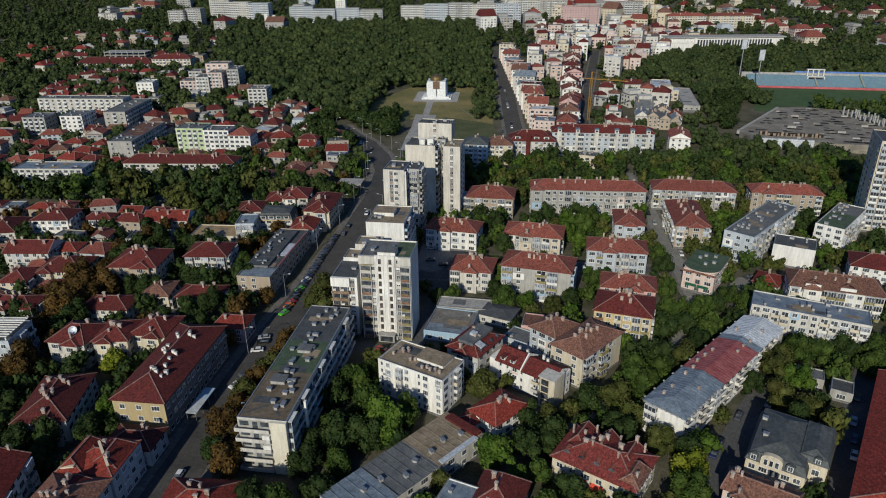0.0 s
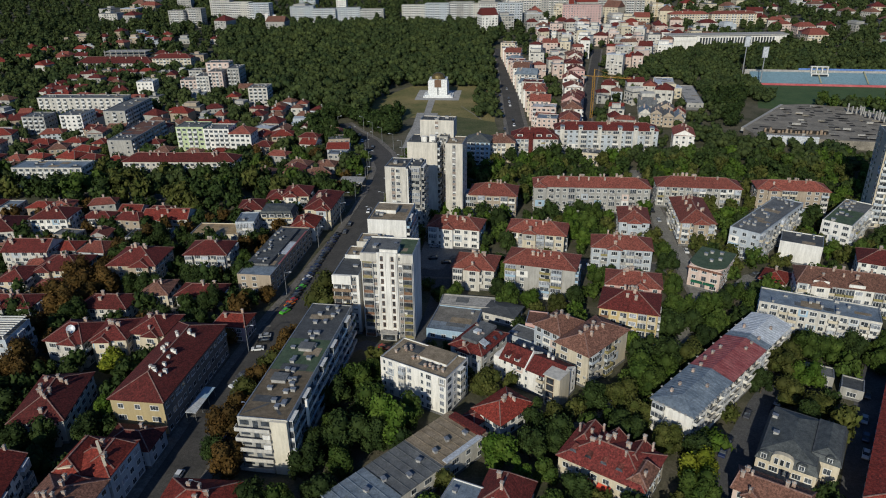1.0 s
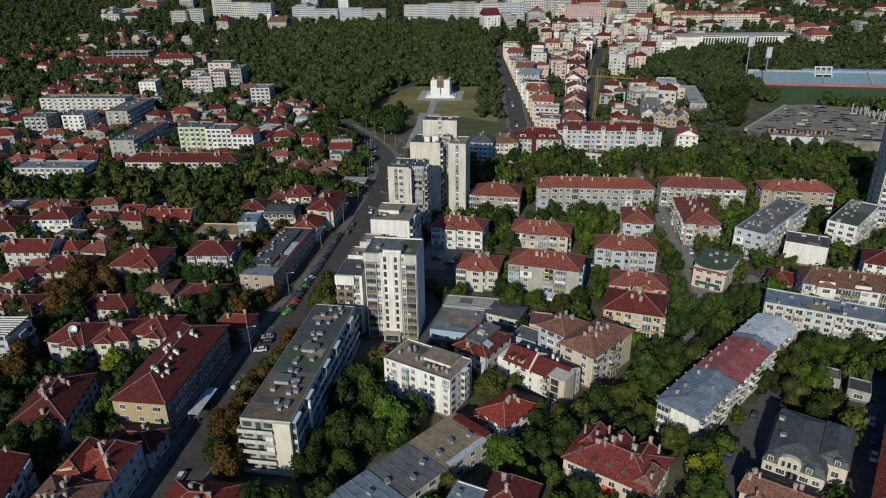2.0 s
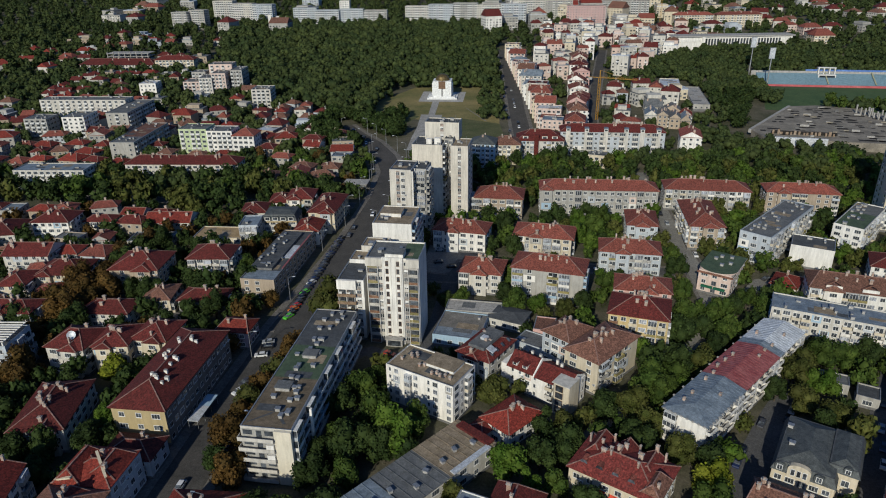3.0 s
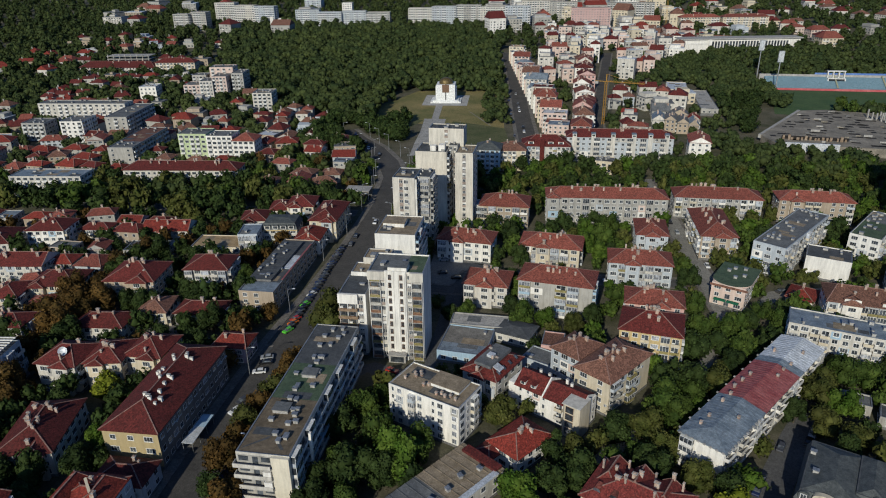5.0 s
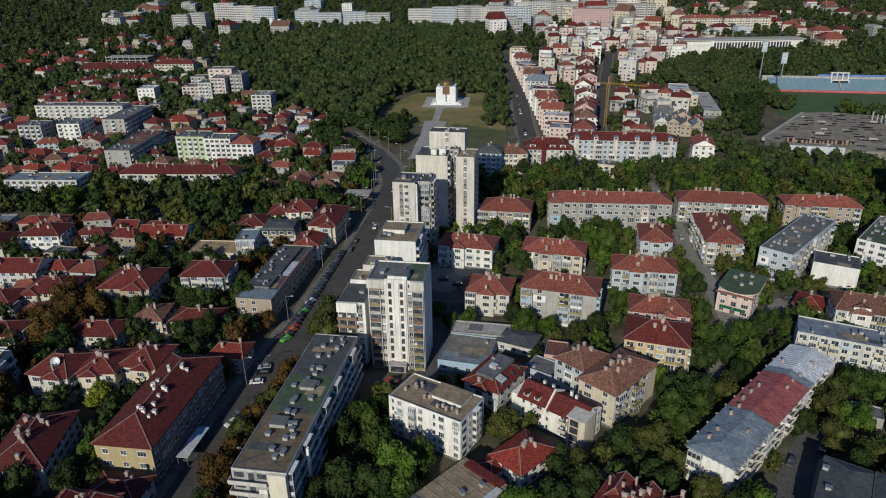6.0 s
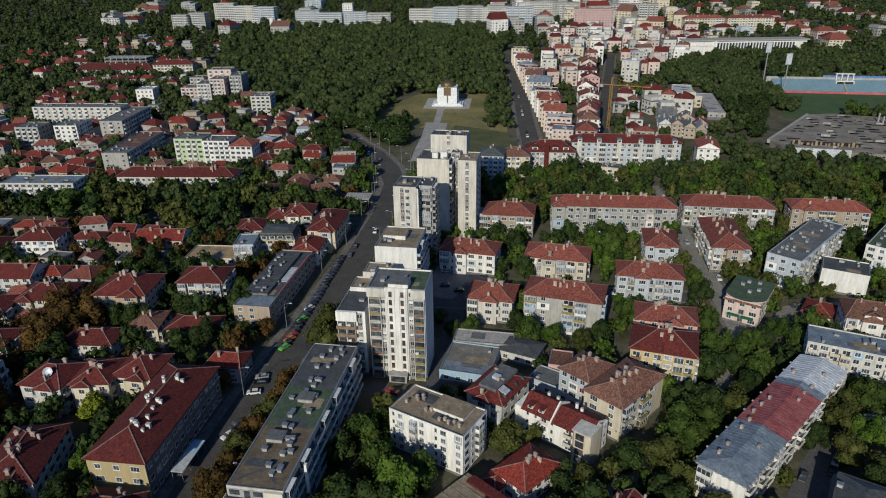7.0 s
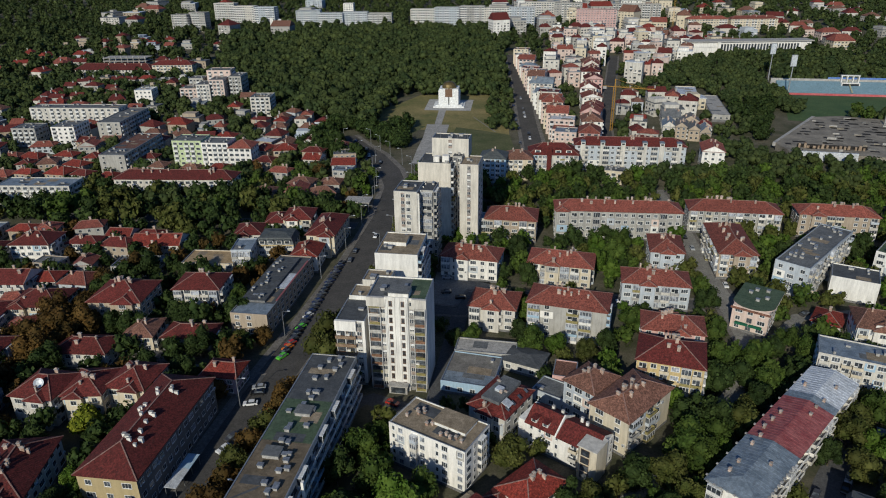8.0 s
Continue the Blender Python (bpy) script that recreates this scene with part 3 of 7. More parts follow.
def block(root, x, y, yaw, l, w, h, wall, roof="hip", rmat=None, floors=None, F=None, R=None, Lf=None, B=None, rails=None, rise=None, over=0.6,
          chim=4, vents=6, sections=None, house=None, seed=0, far=False, gable=0.0, balc=True, plinth=True, z0=0.0, par=0.5, stacks=None):
    """One volume of a building, under root, at local x, y and yaw, with eaves at h."""
    rnd = random.Random(seed * 31 + int(l * 10) + int(w * 100))
    floors = floors or max(1, round((h - z0 - 0.4) / 2.9))
    fh = (h - z0 - 0.35) / floors
    a, b = l / 2, w / 2
    s = Soup()
    s.box(-a, a, -b, b, -1.5 if z0 == 0 else z0, h)
    part("wall", s, wall, root, "", (x, y, 0), radians(yaw))
    if plinth and z0 == 0:
        k = Soup()
        for x0, x1, y0, y1 in ((-a - 0.05, a + 0.05, -b - 0.05, -b), (a, a + 0.05, -b, b), (-a - 0.05, -a, -b, b), (-a - 0.05, a + 0.05, b, b + 0.05)):
            k.box(x0, x1, y0, y1, -1.5, 0.8)
        part("plinth", k, DARKC, root, "", (x, y, 0), radians(yaw))
    c, sn = math.cos(radians(yaw)), math.sin(radians(yaw))
    rails = rails or [WHITE, OFFW, CONC, GREY, COOL, CREAM, OFFW, RAILS[4]]
    step = 3.3
    PANELS[0] = balc and floors > 2 and wall not in (YELLOW, BROWNW)
    rest = Soup()
    for face, pat, length in (("F", F, l), ("R", R, w), ("L", Lf, w), ("B", B, l)):
        if pat is None:
            pat = auto_pattern(max(1, int(length / step)), rnd, balc and face in "FRB" and length > 8)
        if face == "F":
            ox, oy, fy = 0, -b, yaw
        elif face == "R":
            ox, oy, fy = a, 0, yaw + 90
        elif face == "L":
            ox, oy, fy = -a, 0, yaw - 90
        else:
            ox, oy, fy = 0, b, yaw + 180
        lx, ly = x + c * ox - sn * oy, y + sn * ox + c * oy
        at = root.matrix_world @ Vector((lx, ly, 0))
        out = root.matrix_world.to_3x3() @ Vector((math.sin(radians(fy)), -math.cos(radians(fy)), 0))
        away = out.x * (-4 - at.x) + out.y * (15 - at.y) < 0
        facade(root, lx, ly, fy, length - 0.6, z0 + 0.3, floors, fh, pat, rails, rnd, joined=rest if far or away else None)
    if rest.v:
        ob = part("glazing", rest, [FRAME, GLASS], root)
        ob["kind"] = "stuff"
    rmat = rmat or TILE
    if roof == "hip":
        hip_roof(root, x, y, yaw, l, w, h + 0.15, rise or min(l, w) * 0.26, over, rmat, gable, "tile" in rmat.name, chim, rnd, wall, stacks)
    elif roof == "flat":
        flat_roof(root, x, y, yaw, l, w, h, sections or [(1.0, rmat)], wall, vents, rnd, house, par)


def house(name, x, y, yaw, l, w, h, label, wall, category="apartment building", group="", cross=None, **kw):
    root = thing(name, x, y, yaw, label, category, group)
    FOOT.append((x, y, math.cos(radians(yaw)), math.sin(radians(yaw)), l / 2, w / 2))
    seed = int(abs(x * 7 + y * 3))
    block(root, 0, 0, 0, l, w, h, wall, seed=seed, **kw)
    if cross is None:
        cross = kw.get("roof", "hip") == "hip" and not kw.get("far") and min(l, w) > 9 and seed % 5 < 3
    if cross:
        cw = min(l, w) * 0.42
        u = (seed % 7 - 3) / 3.0 * (l / 2 - cw / 2 - 0.5)
        block(root, u, -w / 4 - 1.3, 0, cw, w / 2, h - 0.02, wall, "hip", kw.get("rmat"), floors=kw.get("floors"), F="W", R=".", Lf=".", B=".", chim=1, seed=seed, gable=0.4, plinth=False)
        if l > 18:
            block(root, -u * 0.9 + 1.0, w / 4 + 0.9, 0, cw, w / 2, h - 0.03, wall, "hip", kw.get("rmat"), floors=kw.get("floors"), F=".", R=".", Lf=".", B="W", chim=2, seed=seed + 1, plinth=False)
    return root


APT = "apartment_building"
# long slab beside the boulevard
# blue and white rails paint in the blue skylight of the shaded R side
r = house(APT, -62.0, 165.6, -2.2, 13.3, 59.4, 16.5, "long five-storey concrete slab block with patched flat felt roof", OFFW, roof="flat",
          sections=[(0.36, rough_mat("brown_stained_felt", (0.105, 0.083, 0.055), (0.175, 0.138, 0.095), 0.25)), (0.28, BITUMG), (0.36, BITUMD)], vents=4, F="", R="gBgBBgBgBBgB", Lf="WwWwWwWwWwWwWw", floors=5, rails=[COOL, BLUEW, WHITE, WHITE, COOL], par=0.3)
part("ventilation_duct", Soup().box(7.9, 8.5, -20.5, -19.7, 6.0, 16.2), WHITE, r, "white metal ventilation duct")
part("wall", Soup().box(2.3, 6.7, -30.6, -29.6, 0, 16.6), plaster("cream_pier", (0.66, 0.61, 0.49), 0.85), r, "blank cream end pier")
for i in range(5):
    z = 1.0 + i * 3.15
    s = Soup().box(-7.0, 2.3, -31.4, -29.7, z - 0.2, z, 0).box(-7.0, 2.3, -31.4, -31.25, z, z + 0.95, 1).box(-7.0, -6.85, -31.25, -29.7, z, z + 0.95, 1)
    s.box(-6.4, 2.1, -29.85, -29.7, z, z + 2.5, 3).box(-6.0, -3.6, -29.9, -29.84, z + 0.9, z + 2.3, 2).box(-2.6, -1.2, -29.9, -29.84, z + 0.1, z + 2.3, 2).box(-0.4, 1.8, -29.9, -29.84, z + 0.9, z + 2.3, 2)
    if i in (2, 3):
        s.box(0.2, 2.2, -31.2, -30.2, z, z + 2.2, 4)
    part("balcony", s, [CONC, OFFW, GLASS, GREY, WHITE], r)
for u, v, q in ((-2.6, -17.5, 0), (2.2, -18.5, 0), (3.8, -17.5, 0), (1.6, -13.2, 0), (2.6, -15, 0), (0.5, -22.6, 0), (2.2, -25, 1), (-1.0, -8.6, 0), (0.8, -9, 1), (-1.2, -4.5, 0), (-1.0, -3, 1), (3.0, -2.4, 0), (-0.6, 5.6, 1), (2.6, 4.0, 1), (0.4, 8.6, 0), (-1.2, 11, 1), (1.2, 11.2, 0), (-1.6, 17.4, 0), (1.4, 18.2, 1), (-1.8, 22.6, 0), (2.6, 22.2, 0), (3.6, 24.5, 1), (-0.4, 26.4, 1), (2.4, 27.5, 1)):
    part("roof_vent", VENT, None, r, "", (u, v, 16.7), radians(90 * q))
for pts in (((-6.2, -28.6), (-5.4, -27.4), (-1.0, -23.4), (-0.2, -23.0), (-0.8, -24.2)), ((0.9, -23.4), (2.0, -22.6), (2.6, -25.2), (4.4, -27.4), (3.6, -27.6), (1.9, -25.6))):
    s = Soup()
    s.poly([(px, py, 16.632) for px, py in pts])
    part("roof_patch", s, BITUMD, r, "dark tar stain")
for (u, v, q) in ((-1.5, -13, 1), (0.5, 3, 1)):
    part("stair_housing", Soup().box(-2, 2, -1.6, 1.6, 16.5, 17.6, 0).box(-2.2, 2.2, -1.8, 1.8, 17.6, 17.8, 1), [CONC, BITUM], r, "", (u, v, 0))
# tower block
r = house("tower_block", -43.5, 210.8, -1.8, 17.5, 13.7, 31.3, "white eleven-storey tower block with stacked loggias and flat roof", WHITE, "tower block", roof="flat",
          sections=[(0.35, BITUM), (0.3, BITUM), (0.35, BITUMG)], vents=5, F=".", R=".", Lf="ww", B="wbbw", floors=11, par=0.6)
part("wall", Soup().box(-3.4, 3.5, -7.35, -6.85, 0, 32.2), WHITE, r, "white projecting stair core")
FRONT_R = random.Random(3)
LOGGIA_RAILS = [RAILS[4], RAILS[5], RAILS[4], RAILS[5], OFFW]
for u, wide, ch in ((-6.6, 3.8, "L"), (-4.15, 1.8, "p"), (4.4, 1.7, "p"), (6.85, 3.5, "L")):
    facade(r, u, -6.85, 0, wide, 0.3, 11, 2.81, ch, LOGGIA_RAILS, FRONT_R)
for u in (-1.75, 1.85):
    for i in range(11):
        part("window", window_mesh(0.9, 1.6, 2, BROWNF), None, r, "", (u, -7.35, 1.5 + i * 2.78), 0.0)
for u in (-3.4, -2.95, -0.75, 0.75, 2.65, 3.1):
    part("pilaster", Soup().box(u, u + 0.3, -7.55, -7.35, 0, 32.2), WHITE, r)
part("wall", Soup().box(-2.4, 3.6, -6.8, -2, 31.3, 33.2, 0).box(-2.5, 3.7, -6.85, -1.9, 33.2, 33.4, 1), [WHITE, BITUM], r)
for u0, u1 in ((-8.9, -3.45), (4.6, 8.9)):
    part("parapet", Soup().box(u0, u1, -7.7, -6.85, 29.0, 31.9), OFFW, r, "stained parapet band")
part("entrance", Soup().box(-2.8, 2.8, -9.4, -7.35, 0, 2.7, 0).box(-3.1, 3.1, -9.8, -7.3, 2.7, 3.0, 0).box(-2.2, 2.2, -9.45, -9.38, 0.3, 2.3, 1), [CONC, GLASS], r)
# stepped wing beside the tower
r = house("stepped_wing", -58.2, 212.0, -1.8, 9.0, 14.0, 22.4, "white stepped apartment wing with brown balconies beside the tower", WHITE, roof="flat",
          rmat=BITUMD, F="LLp", R=".", Lf="WW", floors=8, rails=[RAILS[5], RAILS[5], RAILS[4]], vents=1)
part("wall", Soup().box(-4.6, 2.0, -7.95, -7.0, 19.6, 22.9), WHITE, r, "blank upper band")
BROWNB = rough_mat("faded_brown_balcony_panel", (0.2, 0.135, 0.085), (0.29, 0.21, 0.14), 0.8, rnd=0.08)
for i in range(1, 7):
    s = tray(Soup(), 6.4, 1.2, 0.0, 1.0)
    part("balcony", s, [CONC, BROWNB], r, "faded brown balcony", (-1.35, -7.05, 0.1 + i * 2.8))
block(r, 0.6, 10.5, 0, 9.0, 8.0, 23.5, WHITE, "flat", BITUMB, F=".", R=".", Lf="W", vents=2, seed=2)
block(r, 3.0, 18.0, 0, 9.0, 8.0, 25.5, OFFW, "flat", BITUMB, F=".", R=".", Lf="W", vents=3, seed=3)
# blank-gabled block behind the tower
house(APT, -50.5, 250.0, -1.8, 15.0, 19.0, 28.4, "white block with a blank end wall and gravel flat roof", WHITE, roof="flat", rmat=BITUMB, F=".", R="bgbb", Lf="WWW", floors=10,
      vents=4, house=(-2, 1, 8, 6, 1.6), rails=[COOL, BLUEW, WHITE])
# middle tower
r = house("tower_block", -54.5, 291.0, -4.0, 9.5, 14.0, 35.0, "pale tower block with dark recessed balcony side", OFFW, "tower block", roof="flat", rmat=BITUMD, F=".pW.", R="LbL", Lf="WW", floors=12, vents=3)
block(r, 7.5, 4.0, 0, 5.5, 11.0, 34.0, GREY, "flat", BITUMD, F="b", R="bgb", Lf=".", floors=12, vents=1, seed=5, rails=[GREY, CONC])
# tall twin tower
WORN = plaster("weathered_cream_concrete", (0.64, 0.6, 0.52), 0.66)
r = house("tower_block", -47.0, 322.0, -4.0, 14.5, 15.0, 37.0, "tall cream twin-slab tower block with dark balcony recess", WORN, "tower block", roof="flat", rmat=BITUMD, F="....", R="bgb", Lf="WW", floors=13, vents=2)
block(r, 9.1, 4.5, 0, 4.2, 11.0, 38.5, GREY, "flat", BITUMD, F="Lp", R=".", Lf=".", floors=13, vents=1, seed=6, rails=[RAILS[5], GREY])
block(r, 15.3, -0.5, 0, 8.2, 14.0, 37.0, WORN, "flat", BITUMB, F=".p.", R="ww", Lf="b", floors=13, vents=2, seed=7)
block(r, 5.0, 8.5, 0, 16.5, 9.0, 45.0, WORN, "flat", BITUMD, F=".p.", R=".", Lf="w", floors=2, z0=37.0, vents=3, seed=8)
part("stair_housing", Soup().box(-1.5, 1.5, -5.0, -2.0, 37, 40), WHITE, r, "", (4.5, 0, 0))
part("stair_housing", Soup().box(-1.3, 1.3, -5.0, -2.5, 37, 39.5), WHITE, r, "", (0.5, 0, 0))
for u, hh in ((-6.0, 41.5), (-1.0, 41.0), (0.5, 48.5), (8.0, 47.5), (11.5, 49.0), (12.6, 48.0), (18.0, 41.0)):
    part("aerial", Soup().tube(u, 5.0 if hh > 45 else -3.0, hh - 4.5, hh, 0.07, 0.05, 5), STEEL, r)
block(r, 22.0, 3.0, 0, 5.0, 8.0, 10.0, OFFW, "flat", SHEETB, F="g", R=".", Lf=".", vents=0, seed=9)
# white six-storey block with gravel roof
r = house(APT, -27.4, 172.5, -24.9, 22.7, 12.5, 12.8, "white four-storey block with gravel flat roof and clustered vents", WHITE, roof="flat", rmat=BITUMB, F="dw.gw.dW.w", R="WdgW", Lf="w", vents=2, house=(3.5, 2.2, 9.5, 6.0, 1.1), rails=[CREAM, COOL, WHITE, OFFW, OFFW, BLUEW], floors=5)
for u, v in ((-7.5, 1.5), (-6.2, 2.6), (-6.6, 0.6), (-5.4, 1.7), (-2.4, -2.0), (-1.2, -1.2), (2.8, -3.6), (4.0, -2.8), (5.4, -3.4), (6.8, -2.7), (8.6, -3.2), (-8.8, -1.6)):
    part("roof_vent", CHIM, None, r, "", (u, v, 12.45))
# right long block with sheet metal roof
r = house(APT, 61.6, 182.9, -38.9, 11.6, 64.4, 11.2, "long white block with patched blue and red sheet-metal roof", WHITE, roof="none", F="g..", R="BWBBgBBWBBgBWBBg", Lf="wWwWwWwWwWwWwWw", floors=4, rails=[WHITE, WHITE, OFFW])
k0 = -32.7
for share, m in ((22.5, SHEETB), (23.0, SHEETR), (3.5, SHEETB), (16.4, SHEETW)):
    k1 = k0 + share
    hip = 5.5 if k0 < -32 else 0.0
    s = Soup()
    for sg in (1, -1):
        s.poly([(sg * 6.5, k0, 11.4), (sg * 6.5, k1, 11.4), (0, k1, 12.9), (0, k0 + hip, 12.9)][::sg])
    s.poly([(-6.5, k0, 11.4), (6.5, k0, 11.4), (0, k0 + hip, 12.9)])
    s.poly([(6.5, k1, 11.4), (-6.5, k1, 11.4), (0, k1, 12.9)])
    s.box(-6.5, 6.5, k0, k1, 11.15, 11.4)
    n = int(share / 1.2)
    ribs = Soup()
    for i in range(n + 1):
        yy = k0 + share * i / n
        up = min(1.0, (yy - k0) / hip) if hip else 1.0
        for sg in (1, -1):
            if up > 0.05:
                ribs.beam((sg * 6.5, yy, 11.42), (sg * 6.5 * (1 - up), yy, 11.42 + 1.5 * up), 0.06, 0.08)
    sheet_roof = part("roof", s, m, r)
    part("seams", ribs, m, sheet_roof)["kind"] = "stuff"
    k0 = k1
for i in range(13):
    stack = part("chimney", CHIM, None, r, "", (rng.choice((-3.6, -2.8, 2.6)) + rng.uniform(-0.6, 0.6), -27 + i * 4.3, 12.2))
    stack.scale = (0.9, 1.3, 0.6)
for i in range(12):
    part("gutter_block", Soup().box(-6.9, -6.45, -0.25, 0.25, 11.3, 11.6), CONC, r, "", (0, -31 + i * 5.2, 0))
for i in range(8):
    part("gutter_block", Soup().box(-0.3, 0.3, -33.2, -32.7, 11.3, 11.6), CONC, r, "", (-5.6 + i * 1.6, 0, 0))
for i in range(11):
    part("gutter_block", Soup().box(6.3, 6.9, -0.4, 0.4, 11.3, 11.6), CONC, r, "", (0, -31.5 + i * 1.7, 0))

RED = "red clay-tiled hipped roof"
# left of the boulevard
r = house(APT, -103.0, 166.8, -0.7, 15.4, 40.9, 11.6, "long yellow rendered building with " + RED + " and white chimneys", plaster("stained_ochre_plaster", (0.4, 0.325, 0.18), 0.9), rmat=TILED, stacks=CHIMW, F="WwW", R="wwWwwWwwWwwWw", Lf="wwWwwWwwW", chim=18, balc=False, floors=3, cross=False)
# street side: the canyon's shade is put into this darker grey sheet
part("wall", Soup().box(7.7, 7.72, -20.3, 20.3, 0.8, 11.5), plaster("shaded_grey_render", (0.19, 0.18, 0.17), 0.7), r, "grey rendered street side, darkened for shade")
# blue-grey walls on the next three houses put their shade into the colour
house("house", -100.5, 138.0, 0.0, 13.0, 9.0, 6.0, "small low house with " + RED, COOL, "house", rmat=TILED, chim=2, balc=False)
r = house(APT, -102.2, 125.6, -1.0, 14.4, 13.0, 10.4, "pale town house with bright orange-red tiled roof", COOL, rmat=TILEO, chim=1, F="WwW", R="wWwW", balc=False, rise=2.4, cross=False, over=0.3)
hip_roof(r, -3.6, -1.0, 0, 6.6, 11.0, 10.7, 3.2, 0.2, TILEO, 0.55, True, 0, rng, COOL)
hip_roof(r, 3.2, 0.6, 90, 9.0, 7.4, 10.7, 2.6, 0.2, TILEO, 0.55, True, 1, rng, COOL)
part("firewall", Soup().beam((-0.4, 1.6, 13.6), (5.6, -4.8, 12.2), 0.6, 0.5).beam((-6.6, -6.0, 11.2), (-2.0, -6.4, 12.6), 0.7, 0.4), CREAM, r, "pale rendered coping wall")
r = house(APT, -102.5, 108.0, -1.0, 14.5, 20.0, 10.2, "pale town house with brown-red tiled roof", COOL, rmat=TILEB, chim=7, balc=False, R="wWwWwW", cross=False)
hip_roof(r, 0.5, 5.6, 0, 6.4, 8.0, 10.4, 3.3, 0.3, TILED, 0.4, True, 2)
house(APT, -124.0, 114.0, 14.0, 13.0, 16.0, 11.0, "white modern house with orange tiled roof", WHITE, rmat=TILEO, chim=1, gable=0.9)
house("house", -73.0, 117.0, 2.0, 17.0, 13.0, 7.0, "house with orange-red hipped tiled roof", BROWNW, "house", rmat=TILEO, chim=4)
house(APT, -131.0, 150.0, 12.0, 14.0, 22.0, 8.0, "old house with many-chimneyed brown-red tiled roof", OFFW, rmat=TILED, chim=12, balc=False)
house(APT, -143.5, 181.5, -3.0, 13.0, 13.0, 10.0, "cream three-storey house with " + RED, OFFW, chim=2, gable=0.2, rmat=TILED)
dish = Soup()
for k in range(12):
    a0, a1 = math.pi * k / 6, math.pi * (k + 1) / 6
    for r0, r1, d0, d1 in ((0, 0.8, 0.0, 0.1), (0.8, 1.4, 0.1, 0.4)):
        dish.poly([(r0 * math.cos(a0), -d0, r0 * math.sin(a0)), (r1 * math.cos(a0), -d1, r1 * math.sin(a0)), (r1 * math.cos(a1), -d1, r1 * math.sin(a1)), (r0 * math.cos(a1), -d0, r0 * math.sin(a1))])
dish.beam((0, 0.1, 0), (0, 0.4, -1.6), 0.12, 0.12)
d = part("satellite_dish", dish, SHEETW)
d.matrix_world = pose(-142.4, 178.0, 13.0, -35, 0, 20)
tagged(d, "pale satellite dish on a tiled roof", "satellite dish")
house(APT, -131.0, 184.0, 8.0, 11.0, 13.0, 10.0, "cream house with balconies and " + RED, CREAM, chim=3, rmat=TILED)
house(APT, -119.5, 188.5, -2.0, 12.0, 13.0, 10.0, "cream house with " + RED, CREAM, chim=4, rmat=TILED)
house("house", -149.4, 209.0, 3.0, 18.0, 11.0, 6.0, "low house with " + RED, OFFW, "house", rmat=TILED, chim=3)
house("house", -119.6, 222.6, 2.0, 17.0, 10.0, 5.0, "low house with red tiled roof", GREY, "house", chim=3, rmat=TILED)
house("house", -136.0, 221.0, 8.0, 10.0, 12.0, 6.0, "small house with brown-orange tiled roof", CREAM, "house", rmat=TILEB, chim=3)
house(APT, -151.5, 237.5, 4.0, 19.0, 17.0, 10.8, "beige house with broken red tiled roof and many chimneys", BROWNW, rmat=TILED, chim=8, F=".w..ww", balc=False, cross=True)
house(APT, -127.0, 248.5, 5.0, 17.0, 13.5, 10.6, "off-white apartment house with enclosed balconies and " + RED, OFFW, chim=6, F="gWgbg", rmat=TILED, cross=False)
house(APT, -180.5, 201.0, 2.0, 18.0, 10.0, 9.0, "curved-fronted house with dark red roof", GREY, rmat=TILED, chim=5)
# blue-grey wall colour carries the blue shade on this white block
r = house(APT, -166.0, 175.0, 5.0, 14.0, 13.0, 13.0, "pale modern block with white slatted pergola on the roof", COOL, roof="flat", rmat=BITUMD, vents=1)
for i in range(9):
    part("pergola_slat", Soup().box(-6.6, 6.6, -6.0 + i * 1.45, -5.6 + i * 1.45, 14.6, 14.9), WHITE, r)
for u in (-6.2, 6.2):
    part("pergola_post", Soup().box(u - 0.2, u + 0.2, -6.2, -5.8, 13.0, 14.6), WHITE, r)
    part("pergola_beam", Soup().box(u - 0.15, u + 0.15, -6.2, 6.4, 14.4, 14.6), WHITE, r)
house("house", -195.0, 223.5, 8.0, 10.5, 13.0, 8.0, "yellowish house with " + RED, CREAM, "house", chim=3, rmat=TILED)
house("house", -182.5, 234.5, 6.0, 18.0, 14.0, 8.0, "cream house with broken red tiled roof", CREAM, "house", chim=5, rmat=TILED, cross=True)
house("house", -207.5, 249.5, 5.0, 19.0, 13.0, 8.0, "off-white house row with " + RED, OFFW, "house", chim=6, rmat=TILED, gable=0.95)
r = house(APT, -100.8, 253.4, -1.7, 13.5, 48.5, 8.5, "long low building with dark corrugated roofs and beige end wall", BROWNW, roof="flat", sections=[(0.17, SHEETB), (0.41, BITUMD), (0.42, BITUMD)], vents=3, F="ww.", R="wWwWwWwWwWwW", Lf="wwwwwwww", balc=False)
s = Soup().box(-6.2, 2.6, -15.5, 20.5, 8.6, 9.5, 0).box(-6.35, 2.75, -15.65, 20.65, 9.5, 9.66, 1)
for i in range(1, 9):
    s.box(-6.2, 2.6, -15.5 + i * 4 - 0.06, -15.5 + i * 4 + 0.06, 9.66, 9.74, 1)
part("roof", s, [DARKC, BITUMD], r, "raised dark sheeted roof part")
part("roof", Soup().box(2.9, 6.0, -4.0, 8.5, 8.64, 8.82), SHEETW, r, "pale sheet panel")
part("roof", Soup().box(6.05, 6.7, -14.0, 20.0, 8.9, 9.12), SHEETR, r, "red edge strip")
for i in range(14):
    vent = part("roof_vent", VENT, None, r, "", (rng.uniform(-5.2, 1.8), -14 + i * 2.4 + rng.uniform(-0.6, 0.6), 9.7), radians(rng.choice((0, 90))))
    vent.scale = (rng.uniform(0.5, 1.1), rng.uniform(0.6, 1.0), rng.uniform(0.7, 1.1))
